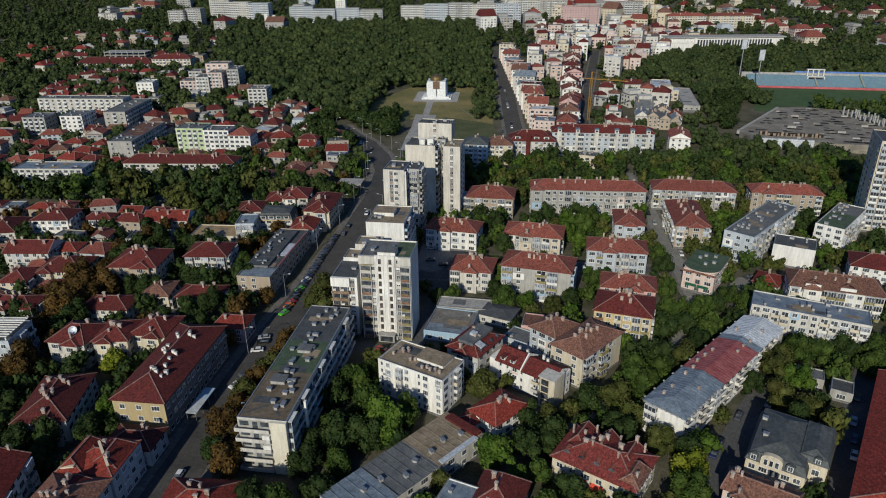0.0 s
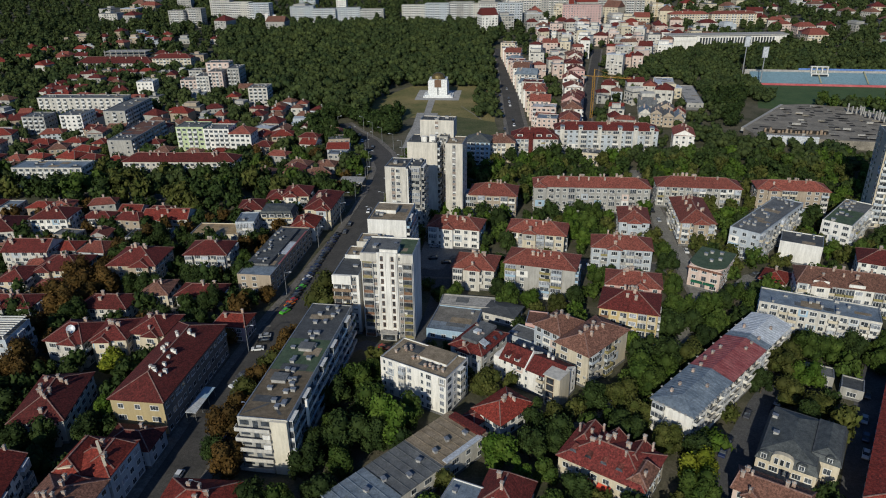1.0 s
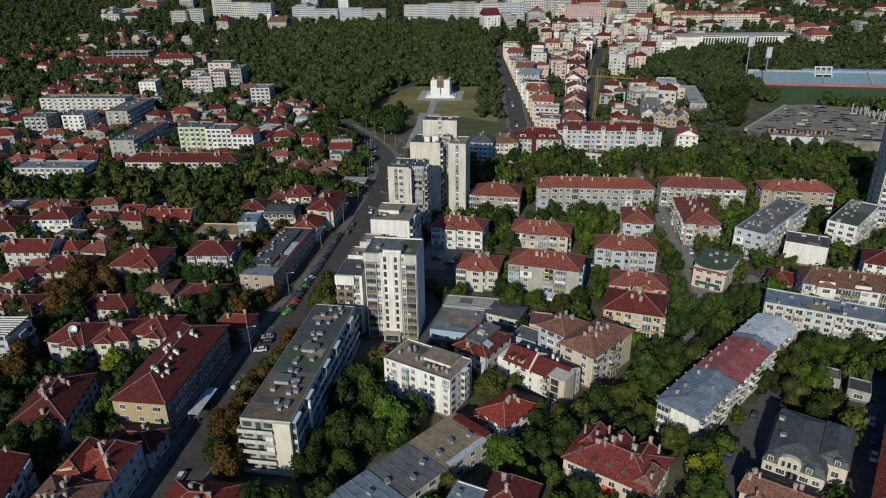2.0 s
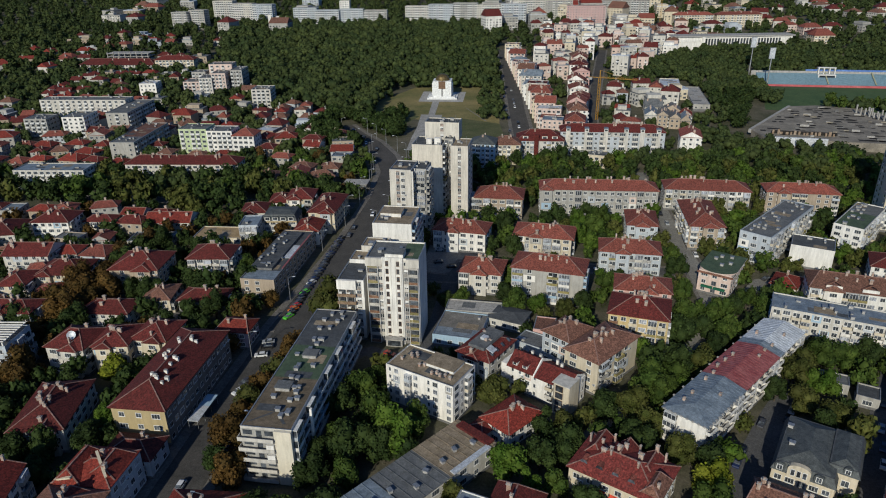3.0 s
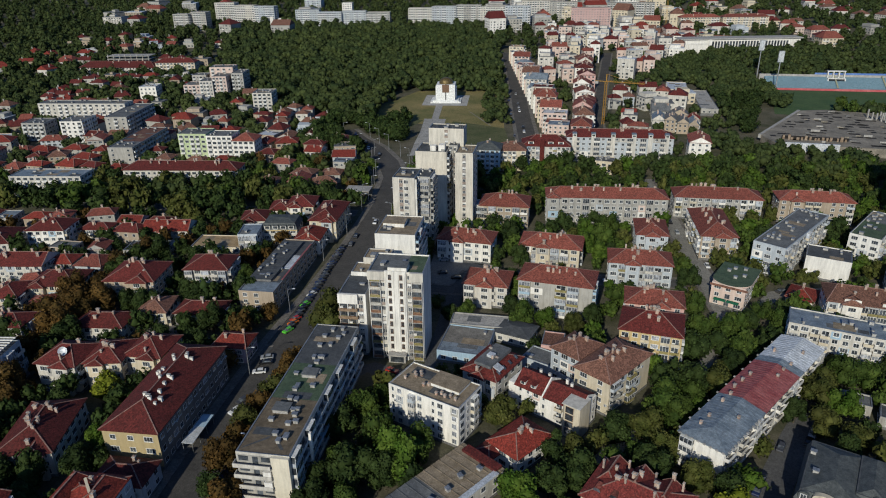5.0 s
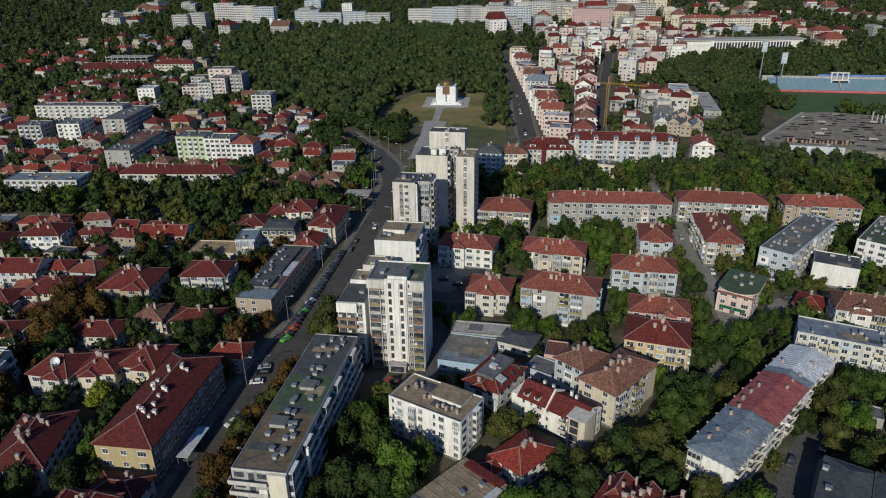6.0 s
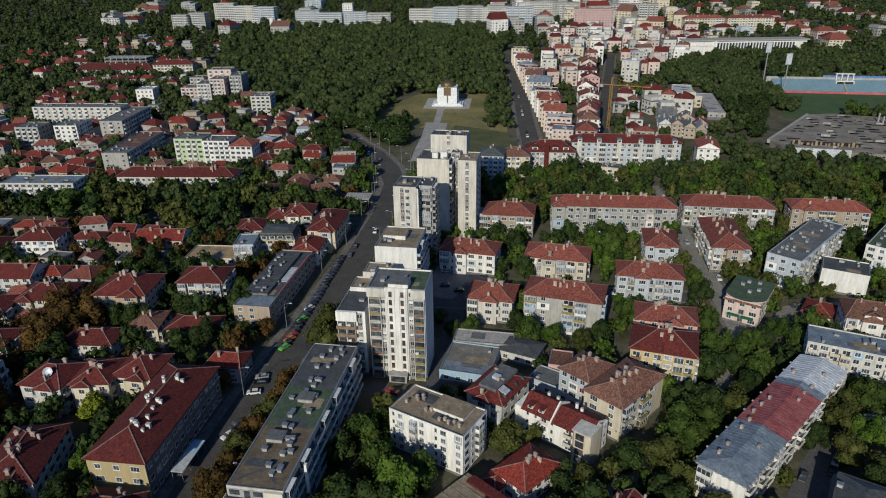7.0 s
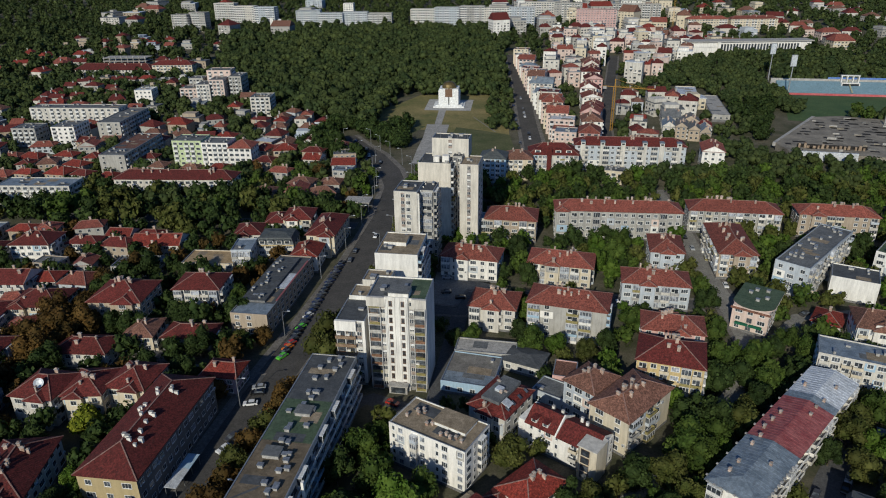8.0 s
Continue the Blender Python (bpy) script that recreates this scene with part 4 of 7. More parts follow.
house(APT, -95.2, 308.0, 0.0, 12.4, 25.0, 9.8, "pale corner house with faded red roof", CREAM, rmat=TILED, chim=5, F="www", R="wWwWwWw")
house(APT, -112.4, 321.0, 6.0, 12.8, 14.0, 9.0, "beige house with " + RED, CREAM, chim=2, rmat=TILED)
house(APT, -124.3, 283.0, 8.0, 8.5, 12.0, 10.0, "narrow glazed house with white frames", COOL, roof="flat", rmat=SHEETB, F="ggg", vents=1)
house("house", -131.0, 306.0, 10.0, 12.0, 13.0, 7.0, "small house with bright red roof", OFFW, "house", chim=1, rmat=TILED)
house("house", -123.0, 320.0, 10.0, 9.5, 13.0, 7.0, "small house with red roof", OFFW, "house", chim=2, rmat=TILED)
house("house", -98.0, 286.0, 2.0, 11.0, 13.0, 7.5, "small white house with orange tiled roof", WHITE, "house", rmat=TILEO, chim=2, gable=0.5)
house("garage_building", -137.0, 279.0, 2.0, 22.0, 13.0, 5.5, "low building with bare tan flat roof", CREAM, "garage", roof="flat", rmat=rough_mat("tan_screed", (0.3, 0.21, 0.11), (0.38, 0.28, 0.16), 0.3), vents=0, balc=False)
house("house", -168.0, 293.0, 6.0, 21.0, 12.0, 6.0, "low white house with bright red tiled roof", OFFW, "house", chim=3, rmat=TILEO, gable=0.95)
house(APT, -219.0, 283.0, 6.0, 17.0, 14.0, 9.0, "white house with " + RED, WHITE, chim=7, rmat=TILED)
house("house", -238.0, 273.0, 14.0, 14.0, 18.0, 7.0, "small house with red tiled roof", OFFW, "house", chim=3, rmat=TILED)
house("house", -195.5, 255.0, 5.0, 11.0, 9.0, 6.0, "small house with red tiled roof", OFFW, "house", chim=2, rmat=TILEO)
house("house", -203.0, 292.0, 5.0, 14.0, 8.0, 5.0, "low house with red tiled roof", CREAM, "house", chim=2, rmat=TILED)
house("shed", -167.0, 273.0, 5.0, 19.0, 11.0, 5.0, "low building with grey corrugated flat roof", GREY, "shed", roof="flat", rmat=BITUM, vents=2, balc=False)
# lilac tint paints the bluish shade of the street walls into the plaster
SHADELILAC = plaster("lilac_shade_plaster", (0.36, 0.29, 0.33), 0.75)
house(APT, -97.6, 199.6, -2.0, 11.0, 9.0, 6.6, "corner house in lilac shade colour with bright red tiled roof", SHADELILAC, rmat=TILEO, chim=2, gable=0.5, cross=False, F="wWw", R="wWwW", balc=False)
# round the courtyards on the right
r = house("low_workshop", -26.0, 135.1, -37.9, 13.2, 44.0, 6.5, "low long building with patched grey sheet roof", OFFW, "workshop", roof="none", F="ww.", R="WwWwWwWwW", balc=False)
k0 = -22.0
for share, m in ((13.0, SHEETB), (14.0, BITUM), (17.0, BITUMB)):
    s = Soup().box(-7, 7, k0, k0 + share, 6.5, 6.75)
    low = part("roof", s, m, r)
    for i in range(int(share / 2.6) + 1):
        part("seam", Soup().box(-7, 7, k0 + i * 2.6, k0 + i * 2.6 + 0.12, 6.75, 6.9), m, low)
    for u in (-2.4, 2.3):
        part("seam", Soup().box(u, u + 0.12, k0, k0 + share, 6.75, 6.86), m, low)
    k0 += share
part("roof", Soup().beam((-5.0, 20.6, 7.1), (6.2, 20.6, 7.1), 2.6, 0.7), TILED, r, "dark red end roof")
part("roof", Soup().beam((6.4, 6.0, 6.95), (6.4, 19.5, 6.95), 1.6, 0.3), SHEETW, r, "pale sheet-metal edge strip")
for i in range(8):
    part("roof_vent", VENT, None, r, "", (rng.uniform(-4, 4), -19 + i * 5.2, 6.8), rng.uniform(-0.4, 0.4))
house("villa", -3.5, 161.1, -40.0, 10.0, 13.5, 6.0, "white villa with " + RED, WHITE, "house", rmat=TILEO, chim=4, balc=False, cross=False)
house("annexe", -10.5, 158.5, -40.0, 5.0, 8.0, 4.2, "small annexe with red tiled roof", WHITE, "house", rmat=TILED, chim=0, balc=False)
house("house", -2.0, 126.5, -16.0, 11.0, 12.0, 7.0, "house with steep dark red roof", OFFW, "house", rmat=TILED, chim=2, gable=0.3, rise=4.5)
house("house", -11.5, 124.5, -18.5, 9.0, 8.0, 7.5, "white flat-roofed house with blue-grey sheet roof", WHITE, "house", roof="flat", rmat=SHEETB, vents=1, balc=False)
r = house(APT, 24.0, 141.6, -29.0, 21.9, 14.4, 7.6, "old house with weathered red tile roof, dormers and many chimneys", CREAM, rmat=tiles("weathered_red_tiles", (0.145, 0.03, 0.025), 0.72), chim=5, F="wwWwww", balc=False, rise=3.2, cross=False)
OLDT = MATS["weathered_red_tiles"]
for u, rise in ((-7.6, 3.0), (-1.2, 3.4), (5.6, 2.8)):
    hip_roof(r, u, 3.4, 0, 4.6, 8.6, 8.0, rise, 0.3, OLDT, 0.5, True, 1, random.Random(int(u * 10)))
hip_roof(r, 8.8, -2.4, 0, 5.0, 8.0, 7.9, 2.6, 0.3, TILEB, 0.4, True, 1, random.Random(8))
for u, v in ((-9.6, 2.0), (-4.4, 5.0), (2.2, 4.6), (8.4, 5.2), (-3.0, -1.0), (4.0, -1.4)):
    stack = part("chimney", CHIM, None, r, "", (u, v, 10.6))
    stack.scale = (0.65, 0.8, 0.95)
for i in range(5):
    s = Soup()
    s.poly([(-1, 0, 0), (1, 0, 0), (0.6, 0, 1.0), (-0.6, 0, 1.0)], 1)
    s.poly([(-1, 0, 0), (-0.6, 0, 1.0), (-0.6, 2.2, 1.0), (-1, 1.8, 0)])
    s.poly([(1, 0, 0), (1, 1.8, 0), (0.6, 2.2, 1.0), (0.6, 0, 1.0)])
    s.poly([(-0.6, 0, 1.0), (0.6, 0, 1.0), (0.6, 2.6, 1.0), (-0.6, 2.6, 1.0)])
    part("dormer", s, [TILE, GLASS], r, "", (-8 + i * 4, -5.4, 8.6))
AWN = rough_mat("red_awning", (0.6, 0.06, 0.03), (0.7, 0.1, 0.05), 1.0, 0.7)
for u in (-3.0, 1.5):
    part("awning", Soup().beam((u, -8.6, 3.4), (u, -7.2, 4.4), 3.4, 0.08), AWN, r)
# slate mansion
r = house("mansion", 70.5, 151.5, -27.0, 13.6, 21.0, 7.4, "cream mansion with dark slate mansard roof and arched dormers", CREAM, "mansion", roof="none", F="wWsWw", R=".", Lf="wWwWw", B="wWw", floors=2, balc=False, cross=False)
FOOT.append((76.0, 152.0, math.cos(radians(-27)), math.sin(radians(-27)), 6, 9))


def dormer(root, u, v, z, k, walls):
    s = Soup().box(-0.9 * k, 0.9 * k, -0.6, 2.0, 0, 1.3 * k, 0)
    n = 8
    pts = [(0.9 * k * math.cos(math.pi * i / n), 1.3 * k + 0.6 * k * math.sin(math.pi * i / n)) for i in range(n + 1)]
    for (x0, z0), (x1, z1) in zip(pts, pts[1:]):
        s.poly([(x0, -0.6, z0), (x0, 2.0, z0), (x1, 2.0, z1), (x1, -0.6, z1)], 1)
    s.poly([(px, -0.6, pz) for px, pz in pts], 0)
    d = part("dormer", s, [walls, SLATE], root, "", (u, v, z))
    part("window", Soup().box(-0.55 * k, 0.55 * k, -0.68, -0.6, 0.25 * k, 1.45 * k, 0).box(-0.42 * k, -0.04, -0.72, -0.66, 0.35 * k, 1.35 * k, 1).box(0.04, 0.42 * k, -0.72, -0.66, 0.35 * k, 1.35 * k, 1), [FRAME, GLASS], d)


def mansard(root, u, v, l, w, z, steep, rise, inset=1.0):
    """Steep slate skirt from z, then a low hipped top."""
    a, b = l / 2 + 0.35, w / 2 + 0.35
    rings = [[(sx * (a - i), sy * (b - i), zz) for sx, sy in ((-1, -1), (1, -1), (1, 1), (-1, 1))] for i, zz in ((0, z), (inset, z + steep))]
    k = max(0.0, b - a) + 1.2
    m = max(0.0, a - b) + (1.2 if a > b else 0)
    p0, p1 = (-m, -k if b >= a else 0, z + steep + rise), (m, k if b >= a else 0, z + steep + rise)
    s = Soup()
    s.poly(rings[0][::-1])
    lo, hi = rings
    for i in range(4):
        j = (i + 1) % 4
        s.poly([lo[i], lo[j], hi[j], hi[i]])
    if b >= a:
        faces = ([hi[0], hi[1], p0], [hi[1], hi[2], p1, p0], [hi[2], hi[3], p1], [hi[3], hi[0], p0, p1])
    else:
        faces = ([hi[0], hi[1], p1, p0], [hi[1], hi[2], p1], [hi[2], hi[3], p0, p1], [hi[3], hi[0], p0])
    for q in faces:
        s.poly(q)
    top = part("roof", s, SLATE, root, "", (u, v, 0))
    edge = Soup()
    for i in range(4):
        edge.beam(hi[i], hi[(i + 1) % 4], 0.3, 0.14)
    part("flashing", edge, BITUMD, top)
    return top


mansard(r, 0, 0, 13.6, 21.0, 7.4, 2.4, 1.9)
part("wall", Soup().box(4.2, 11.0, -6.0, 9.6, -1, 9.0), CREAM, r)
mansard(r, 7.6, 1.8, 6.8, 15.6, 9.0, 1.6, 1.3, 0.8)
facade(r, 8.6, -6.0, 0, 4.4, 1.0, 2, 3.9, "s", [WHITE], random.Random(2))
facade(r, 11.0, 2.0, 90, 14.0, 1.0, 2, 3.6, "wWwW", [WHITE], random.Random(4))
dormer(r, 8.6, -5.5, 9.0, 1.1, SLATE)
for u in (-5.2, 3.3):
    dormer(r, u, -10.2, 7.5, 1.25, SLATE)
s = Soup()
pts = [(2.5 * math.cos(math.pi * i / 10), 9.2 + 1.4 * math.sin(math.pi * i / 10)) for i in range(11)] + [(-2.5, 6.8), (2.5, 6.8)]
for v in (-10.9, -9.6):
    s.poly([(px, v, pz) for px, pz in pts])
for (x0, z0), (x1, z1) in zip(pts, pts[1:] + pts[:1]):
    s.poly([(x0, -10.9, z0), (x0, -9.6, z0), (x1, -9.6, z1), (x1, -10.9, z1)])
gable = part("gable", s, CREAM, r, "cream arched gable", (-1.0, 0, 0))
for u in (-1.3, 0.0, 1.3):
    part("window", Soup().box(u - 0.5, u + 0.5, -11.0, -10.88, 7.4, 9.3, 0).box(u - 0.38, u + 0.38, -11.04, -10.98, 7.55, 9.15, 1), [FRAME, GLASS], gable)
part("terrace", Soup().tube(5.0, -8.4, 0, 5.2, 2.2, 2.2, 14), CREAM, r)
part("railing", Soup().tube(5.0, -8.4, 5.2, 5.9, 2.1, 2.1, 14), CONC, r)
for u, v in ((-5.4, 4.0), (-4.0, -3.0), (7.0, 7.0)):
    part("roof_vent", VENT, None, r, "", (u, v, 10.4))
# mansard house beside the boulevard
r = house(APT, -113.5, 294.0, 6.0, 15.5, 12.0, 8.2, "house with dark green-grey mansard roof and white dormers", OFFW, roof="none", F="WWWWW", R="www", Lf=".", B=".", floors=3, balc=False, cross=False)
mansard(r, 0, 0, 15.5, 12.0, 8.3, 2.8, 0.9, 1.3)
for i in range(4):
    d = part("dormer", Soup().box(-1.2, 1.2, -0.4, 1.6, 0.0, 1.7, 0).box(-1.35, 1.35, -0.6, 1.7, 1.7, 1.9, 1), [WHITE, SLATE], r, "", (-5.4 + i * 3.6, -6.0, 8.5))
    part("window", Soup().box(-0.95, 0.95, -0.5, -0.4, 0.3, 1.5), GLASS, d)
part("band", Soup().box(-7.9, 7.9, -6.2, -6.0, 7.6, 8.0), YELLOW, r, "narrow ochre cornice band")
house(APT, 60.5, 134.5, -27.0, 16.0, 8.0, 6.6, "lower front wing with brown tiled gables", PALEPINK, rmat=TILEB, chim=6, gable=0.8, balc=False, cross=True)
house(APT, 100.5, 155.5, -29.0, 14.0, 62.0, 9.0, "long brick-red roofed building along the street", PINK, rmat=TILEO, chim=6, Lf="wwWwwWwwWwwWwwW", gable=0.6)
house("shed", 92.2, 191.0, -20.0, 8.0, 6.0, 3.6, "small shed with grey sheet roof", GREY, "shed", roof="flat", rmat=BITUM, vents=0, balc=False)
house("shed", 99.5, 185.0, -24.0, 6.0, 7.0, 3.4, "pale garage with dark roof", GREY, "shed", roof="flat", rmat=BITUMD, vents=0, balc=False)
house(APT, 99.7, 217.1, -19.0, 36.0, 11.3, 12.6, "grey-white four-storey block with pale sheet roof and balconies", OFFW, roof="flat", rmat=SHEETB, F="bWbbwWwbbWbb", R="wW", vents=9, rails=[WHITE, OFFW, CREAM], floors=5)
r = house(APT, 118.1, 243.0, -13.0, 31.0, 14.0, 10.0, "row of white town houses with brown-red tiled roofs", WHITE, rmat=TILEB, chim=9, F="bWwbgbWwgb", gable=0.5, rails=[WHITE, RAILS[4], CREAM])
for u in (-8.0, 3.5):
    part("gable", Soup().box(-2.6, 2.6, 0, 0.4, 10.0, 11.5, 0).beam((-2.9, 0.2, 11.5), (0, 0.2, 13.4), 0.8, 0.25, 1).beam((2.9, 0.2, 11.5), (0, 0.2, 13.4), 0.8, 0.25, 1), [WHITE, TILEB], r, "", (u, -7.1, 0))
house(APT, 143.0, 266.0, -20.0, 18.0, 14.0, 8.5, "house with dark red roof", WHITE, rmat=TILED, chim=5)
house("house", 99.8, 256.5, -30.0, 9.0, 11.0, 3.8, "low house with orange-red tiled roof", OFFW, "house", rmat=TILEO, chim=1, balc=False)
house(APT, 117.5, 281.5, -22.0, 16.0, 13.0, 9.0, "white-walled block with dark sheet roof", WHITE, roof="flat", rmat=BITUMD, F="...", R="WwW", Lf=".", vents=3, balc=False)
r = house(APT, -12.2, 190.6, -28.8, 11.5, 15.4, 9.2, "white house with red mansard and flat roof terrace", OFFW, roof="hip", rmat=TILED, rise=2.6, chim=3, F="WW", R="wWww")
part("roof", Soup().box(-2.8, 2.8, -6, 6, 11.2, 12.2, 0).box(-1, 1, -2, 0, 12.2, 13.0, 1), [BITUM, SHEETW], r)
for u in (-5, -2, 1.5, 5):
    part("skylight", Soup().beam((4.4, u, 10.95), (5.6, u, 10.15), 0.9, 0.16), GLASS, r)
part("roof_terrace", Soup().beam((2.9, -3.5, 11.6), (5.2, -3.5, 10.6), 2.6, 0.3), SHEETW, r)
r = house(APT, 5.2, 180.8, -31.5, 23.5, 9.0, 8.5, "cream modern building with red tiled roof and tall dark stair windows", WHITE, roof="none", F=".ddwd.B..", R="dwd", Lf=".w.", floors=3, rails=[OFFW, CREAM], cross=False)
for u0, u1, top, deep in ((-9.6, -0.25, 11.8, 5.2), (0.15, 11.4, 11.2, 5.6)):
    s = Soup()
    s.poly([(u0, -deep, 8.3), (u1, -deep, 8.3), (u1, -0.4, top), (u0, -0.4, top)])
    s.poly([(u0, -0.4, top), (u1, -0.4, top), (u1, 4.9, 8.6), (u0, 4.9, 8.6)])
    for u in (u0, u1):
        s.poly([(u, -deep, 8.3), (u, -0.4, top), (u, 4.9, 8.6)], 1)
    s.poly([(u0, -deep, 8.3), (u0, 4.9, 8.6), (u1, 4.9, 8.6), (u1, -deep, 8.3)], 1)
    part("roof", s, [TILED, WHITE], r)
for u in (-0.25,):
    s = Soup()
    prof = [(-5.3, 8.2), (-5.3, 8.7), (-0.4, 12.3), (5.0, 9.0), (5.0, 8.2)]
    for off in (0.0, 0.4):
        s.poly([(u + off, v, z) for v, z in prof])
    for (v0, z0), (v1, z1) in zip(prof, prof[1:] + prof[:1]):
        s.poly([(u, v0, z0), (u + 0.4, v0, z0), (u + 0.4, v1, z1), (u, v1, z1)])
    part("firewall", s, WHITE, r, "white rendered parapet wall")
for u in (-7.0, -3.6):
    d = part("dormer", Soup().box(-0.75, 0.75, -1.6, 0.6, 0.0, 1.1, 0).beam((0, -1.9, 1.25), (0, 0.8, 1.25), 1.9, 0.18, 1), [WHITE, TILED], r, "", (u, -2.9, 9.2))
    part("window", Soup().box(-0.5, 0.5, -1.68, -1.6, 0.2, 0.95), GLASS, d)
s = Soup()
bay = [(6.9, -4.4), (7.0, -6.0), (7.8, -6.9), (11.0, -6.9), (12.2, -6.1), (12.4, -3.5), (12.4, -0.5), (6.9, -0.5)]
s.poly([(u, v, 10.3) for u, v in bay])
for (u0, v0), (u1, v1) in zip(bay, bay[1:] + bay[:1]):
    s.poly([(u0, v0, -1), (u1, v1, -1), (u1, v1, 10.3), (u0, v0, 10.3)])
bay = part("corner_bay", s, CREAM, r)
part("cornice", Soup().box(7.0, 12.5, -7.0, -0.4, 10.3, 10.5), OFFW, bay)
for i in range(4):
    part("window", Soup().box(8.2, 10.6, -7.0, -6.88, 1.0 + i * 2.35, 2.95 + i * 2.35, 0).box(8.32, 10.48, -7.04, -6.98, 1.1 + i * 2.35, 2.85 + i * 2.35, 1), [BROWNF, GLASS], bay)
for u, v in ((-5.0, 2.2), (3.5, 2.5), (5.5, 1.5), (-2.0, 2.0)):
    part("chimney", CHIMW, None, r, "", (u, v, 10.6))
house(APT, 23.3, 192.0, -39.1, 12.0, 21.6, 11.6, "cream four-storey corner building with patched brown tile roof", CREAM, rmat=TILEB, chim=9, F="Ww", R="bwbw.", Lf="wWwWw", rise=3.0)
house(APT, 13.0, 199.0, -39.0, 10.0, 12.0, 11.6, "pale wing with patched brown tile roof", COOL, rmat=TILEB, chim=5, F="wWw", rise=2.8)
house(APT, 37.8, 214.5, -12.0, 19.0, 15.0, 12.5, "yellow apartment house with loggias and dark red tiled roof", YELLOW, rmat=TILED, chim=10, F="bwbWgb", R="bWbw", rails=[RAILS[4], RAILS[5], CREAM])
house(APT, 41.6, 233.5, -7.7, 19.3, 12.0, 11.5, "pink house with " + RED, PINK, chim=6)
house(APT, 8.8, 244.0, -11.0, 26.8, 14.0, 13.3, "grey five-storey block with painted loggias and " + RED, GREY, chim=9, F="gw.bg.", R="bgbW", rails=[BLUEW, WHITE, RAILS[4], COOL], floors=5)
house(APT, -17.0, 248.6, -7.7, 16.5, 13.5, 9.0, "off-white three-storey house with red tiled roof", OFFW, rmat=TILE, chim=8, F="gwbW", rails=[WHITE, OFFW])
house("workshop", -22.0, 211.0, -8.0, 16.0, 17.0, 4.0, "low workshop with grey flat roof and blue wall", BLUEW, "workshop", roof="flat", sections=[(0.35, SHEETB), (0.65, rough_mat("dirty_concrete_roof", (0.13, 0.122, 0.11), (0.23, 0.215, 0.19), 0.2))], vents=1, balc=False)
house("workshop", -18.5, 224.0, -4.0, 20.0, 8.0, 4.2, "low workshop with grey concrete roof", GREY, "workshop", roof="flat", rmat=CONC, vents=0, balc=False)
house("shed", -5.8, 220.1, -20.0, 12.4, 9.1, 4.0, "shed with dark pitched roof", OFFW, "shed", rmat=BITUMD, chim=0, balc=False, rise=1.0)
house("shed", 4.0, 203.0, -28.0, 13.0, 8.0, 4.0, "flat-roofed shed with dark felt", COOL, "shed", roof="flat", rmat=BITUM, vents=1, balc=False)
house("garage_building", 6.6, 212.5, -8.0, 7.0, 9.0, 5.0, "small pink rendered garage", PINK, "garage", roof="flat", rmat=TILEB, vents=0, F=".", balc=False)
r = house(APT, 75.4, 257.5, -29.0, 12.0, 19.0, 9.5, "pale pink corner building with rounded front and green felt roof", PALEPINK, roof="none", F="WsW", R="wWwWwW", Lf="wWwWw", balc=False)
part("awning", Soup().box(-4.4, -0.2, -10.5, -9.52, 2.9, 3.6).box(0.2, 4.4, -10.5, -9.52, 2.9, 3.6), rough_mat("dark_green_awning", (0.01, 0.09, 0.05), (0.02, 0.13, 0.07), 1.0), r, "green shop awning")
FRONT = [(-6.9, 9.9), (6.9, 9.9)] + [(6.9 * math.cos(a), -5.0 + 5.6 * math.sin(a)) for a in (-math.pi * k / 14 for k in range(15))]
s = Soup()
s.poly([(px, py, 9.9) for px, py in FRONT][::-1], 0)
s.poly([(px, py, 9.5) for px, py in FRONT], 1)
for (x0, y0), (x1, y1) in zip(FRONT, FRONT[1:] + FRONT[:1]):
    s.poly([(x0, y0, 9.5), (x1, y1, 9.5), (x1, y1, 9.9), (x0, y0, 9.9)], 1)
part("roof", s, [BITUMG, PALEPINK], r, "green felt roof with a rounded front")
for u, v in ((-3, 2), (-1.5, 5), (2, 6), (3, 0), (0.5, -3)):
    part("roof_vent", VENT, None, r, "", (u, v, 10.0))
part("cornice", Soup().box(-6.6, 6.6, -9.9, -9.5, 8.3, 9.0), TILEB, r)
house(APT, 108.1, 297.8, -37.8, 12.6, 49.9, 13.0, "pale block with grey felt roof and chimney clusters", COOL, roof="flat", rmat=BITUM, F="wWw", R="bWbwbWbbWbbWb", Lf="wWwWwWwWwWw", vents=22)
house(APT, 145.6, 307.0, -36.9, 11.8, 34.7, 11.5, "white block with green-grey felt roof", WHITE, roof="flat", sections=[(0.6, BITUMG), (0.4, BITUM)], F="WwW", R="bWbbWbbWb", vents=14)
r = house("tower_block", 170.0, 326.0, -14.0, 16.0, 22.0, 43.0, "tall cream tower block with rows of balconies", CREAM, "tower block", roof="flat", rmat=BITUMD, F="bgbb", R="bgbgb", Lf="ws.w", floors=15, rails=[WHITE, OFFW, COOL])
house(APT, 34.0, 331.5, 1.0, 56.0, 12.5, 13.5, "long grey four-storey block with " + RED, GREY, chim=16, F="wwbwwbwwWwwbwwbww", floors=4, rails=[GREY, CONC])
house(APT, -13.5, 326.0, -2.8, 23.0, 15.0, 10.5, "beige block with " + RED, BROWNW, chim=8)
house(APT, -28.3, 286.1, -9.0, 23.3, 13.0, 9.5, "white house with vine and bright red tiled roof", WHITE, chim=7, F="gWbWwW", floors=3)
house(APT, 7.7, 283.8, -8.0, 24.0, 13.0, 9.5, "pale yellow house with grey-edged red roof", CREAM, rmat=TILE, chim=6, over=1.2, F="WbbgbW")
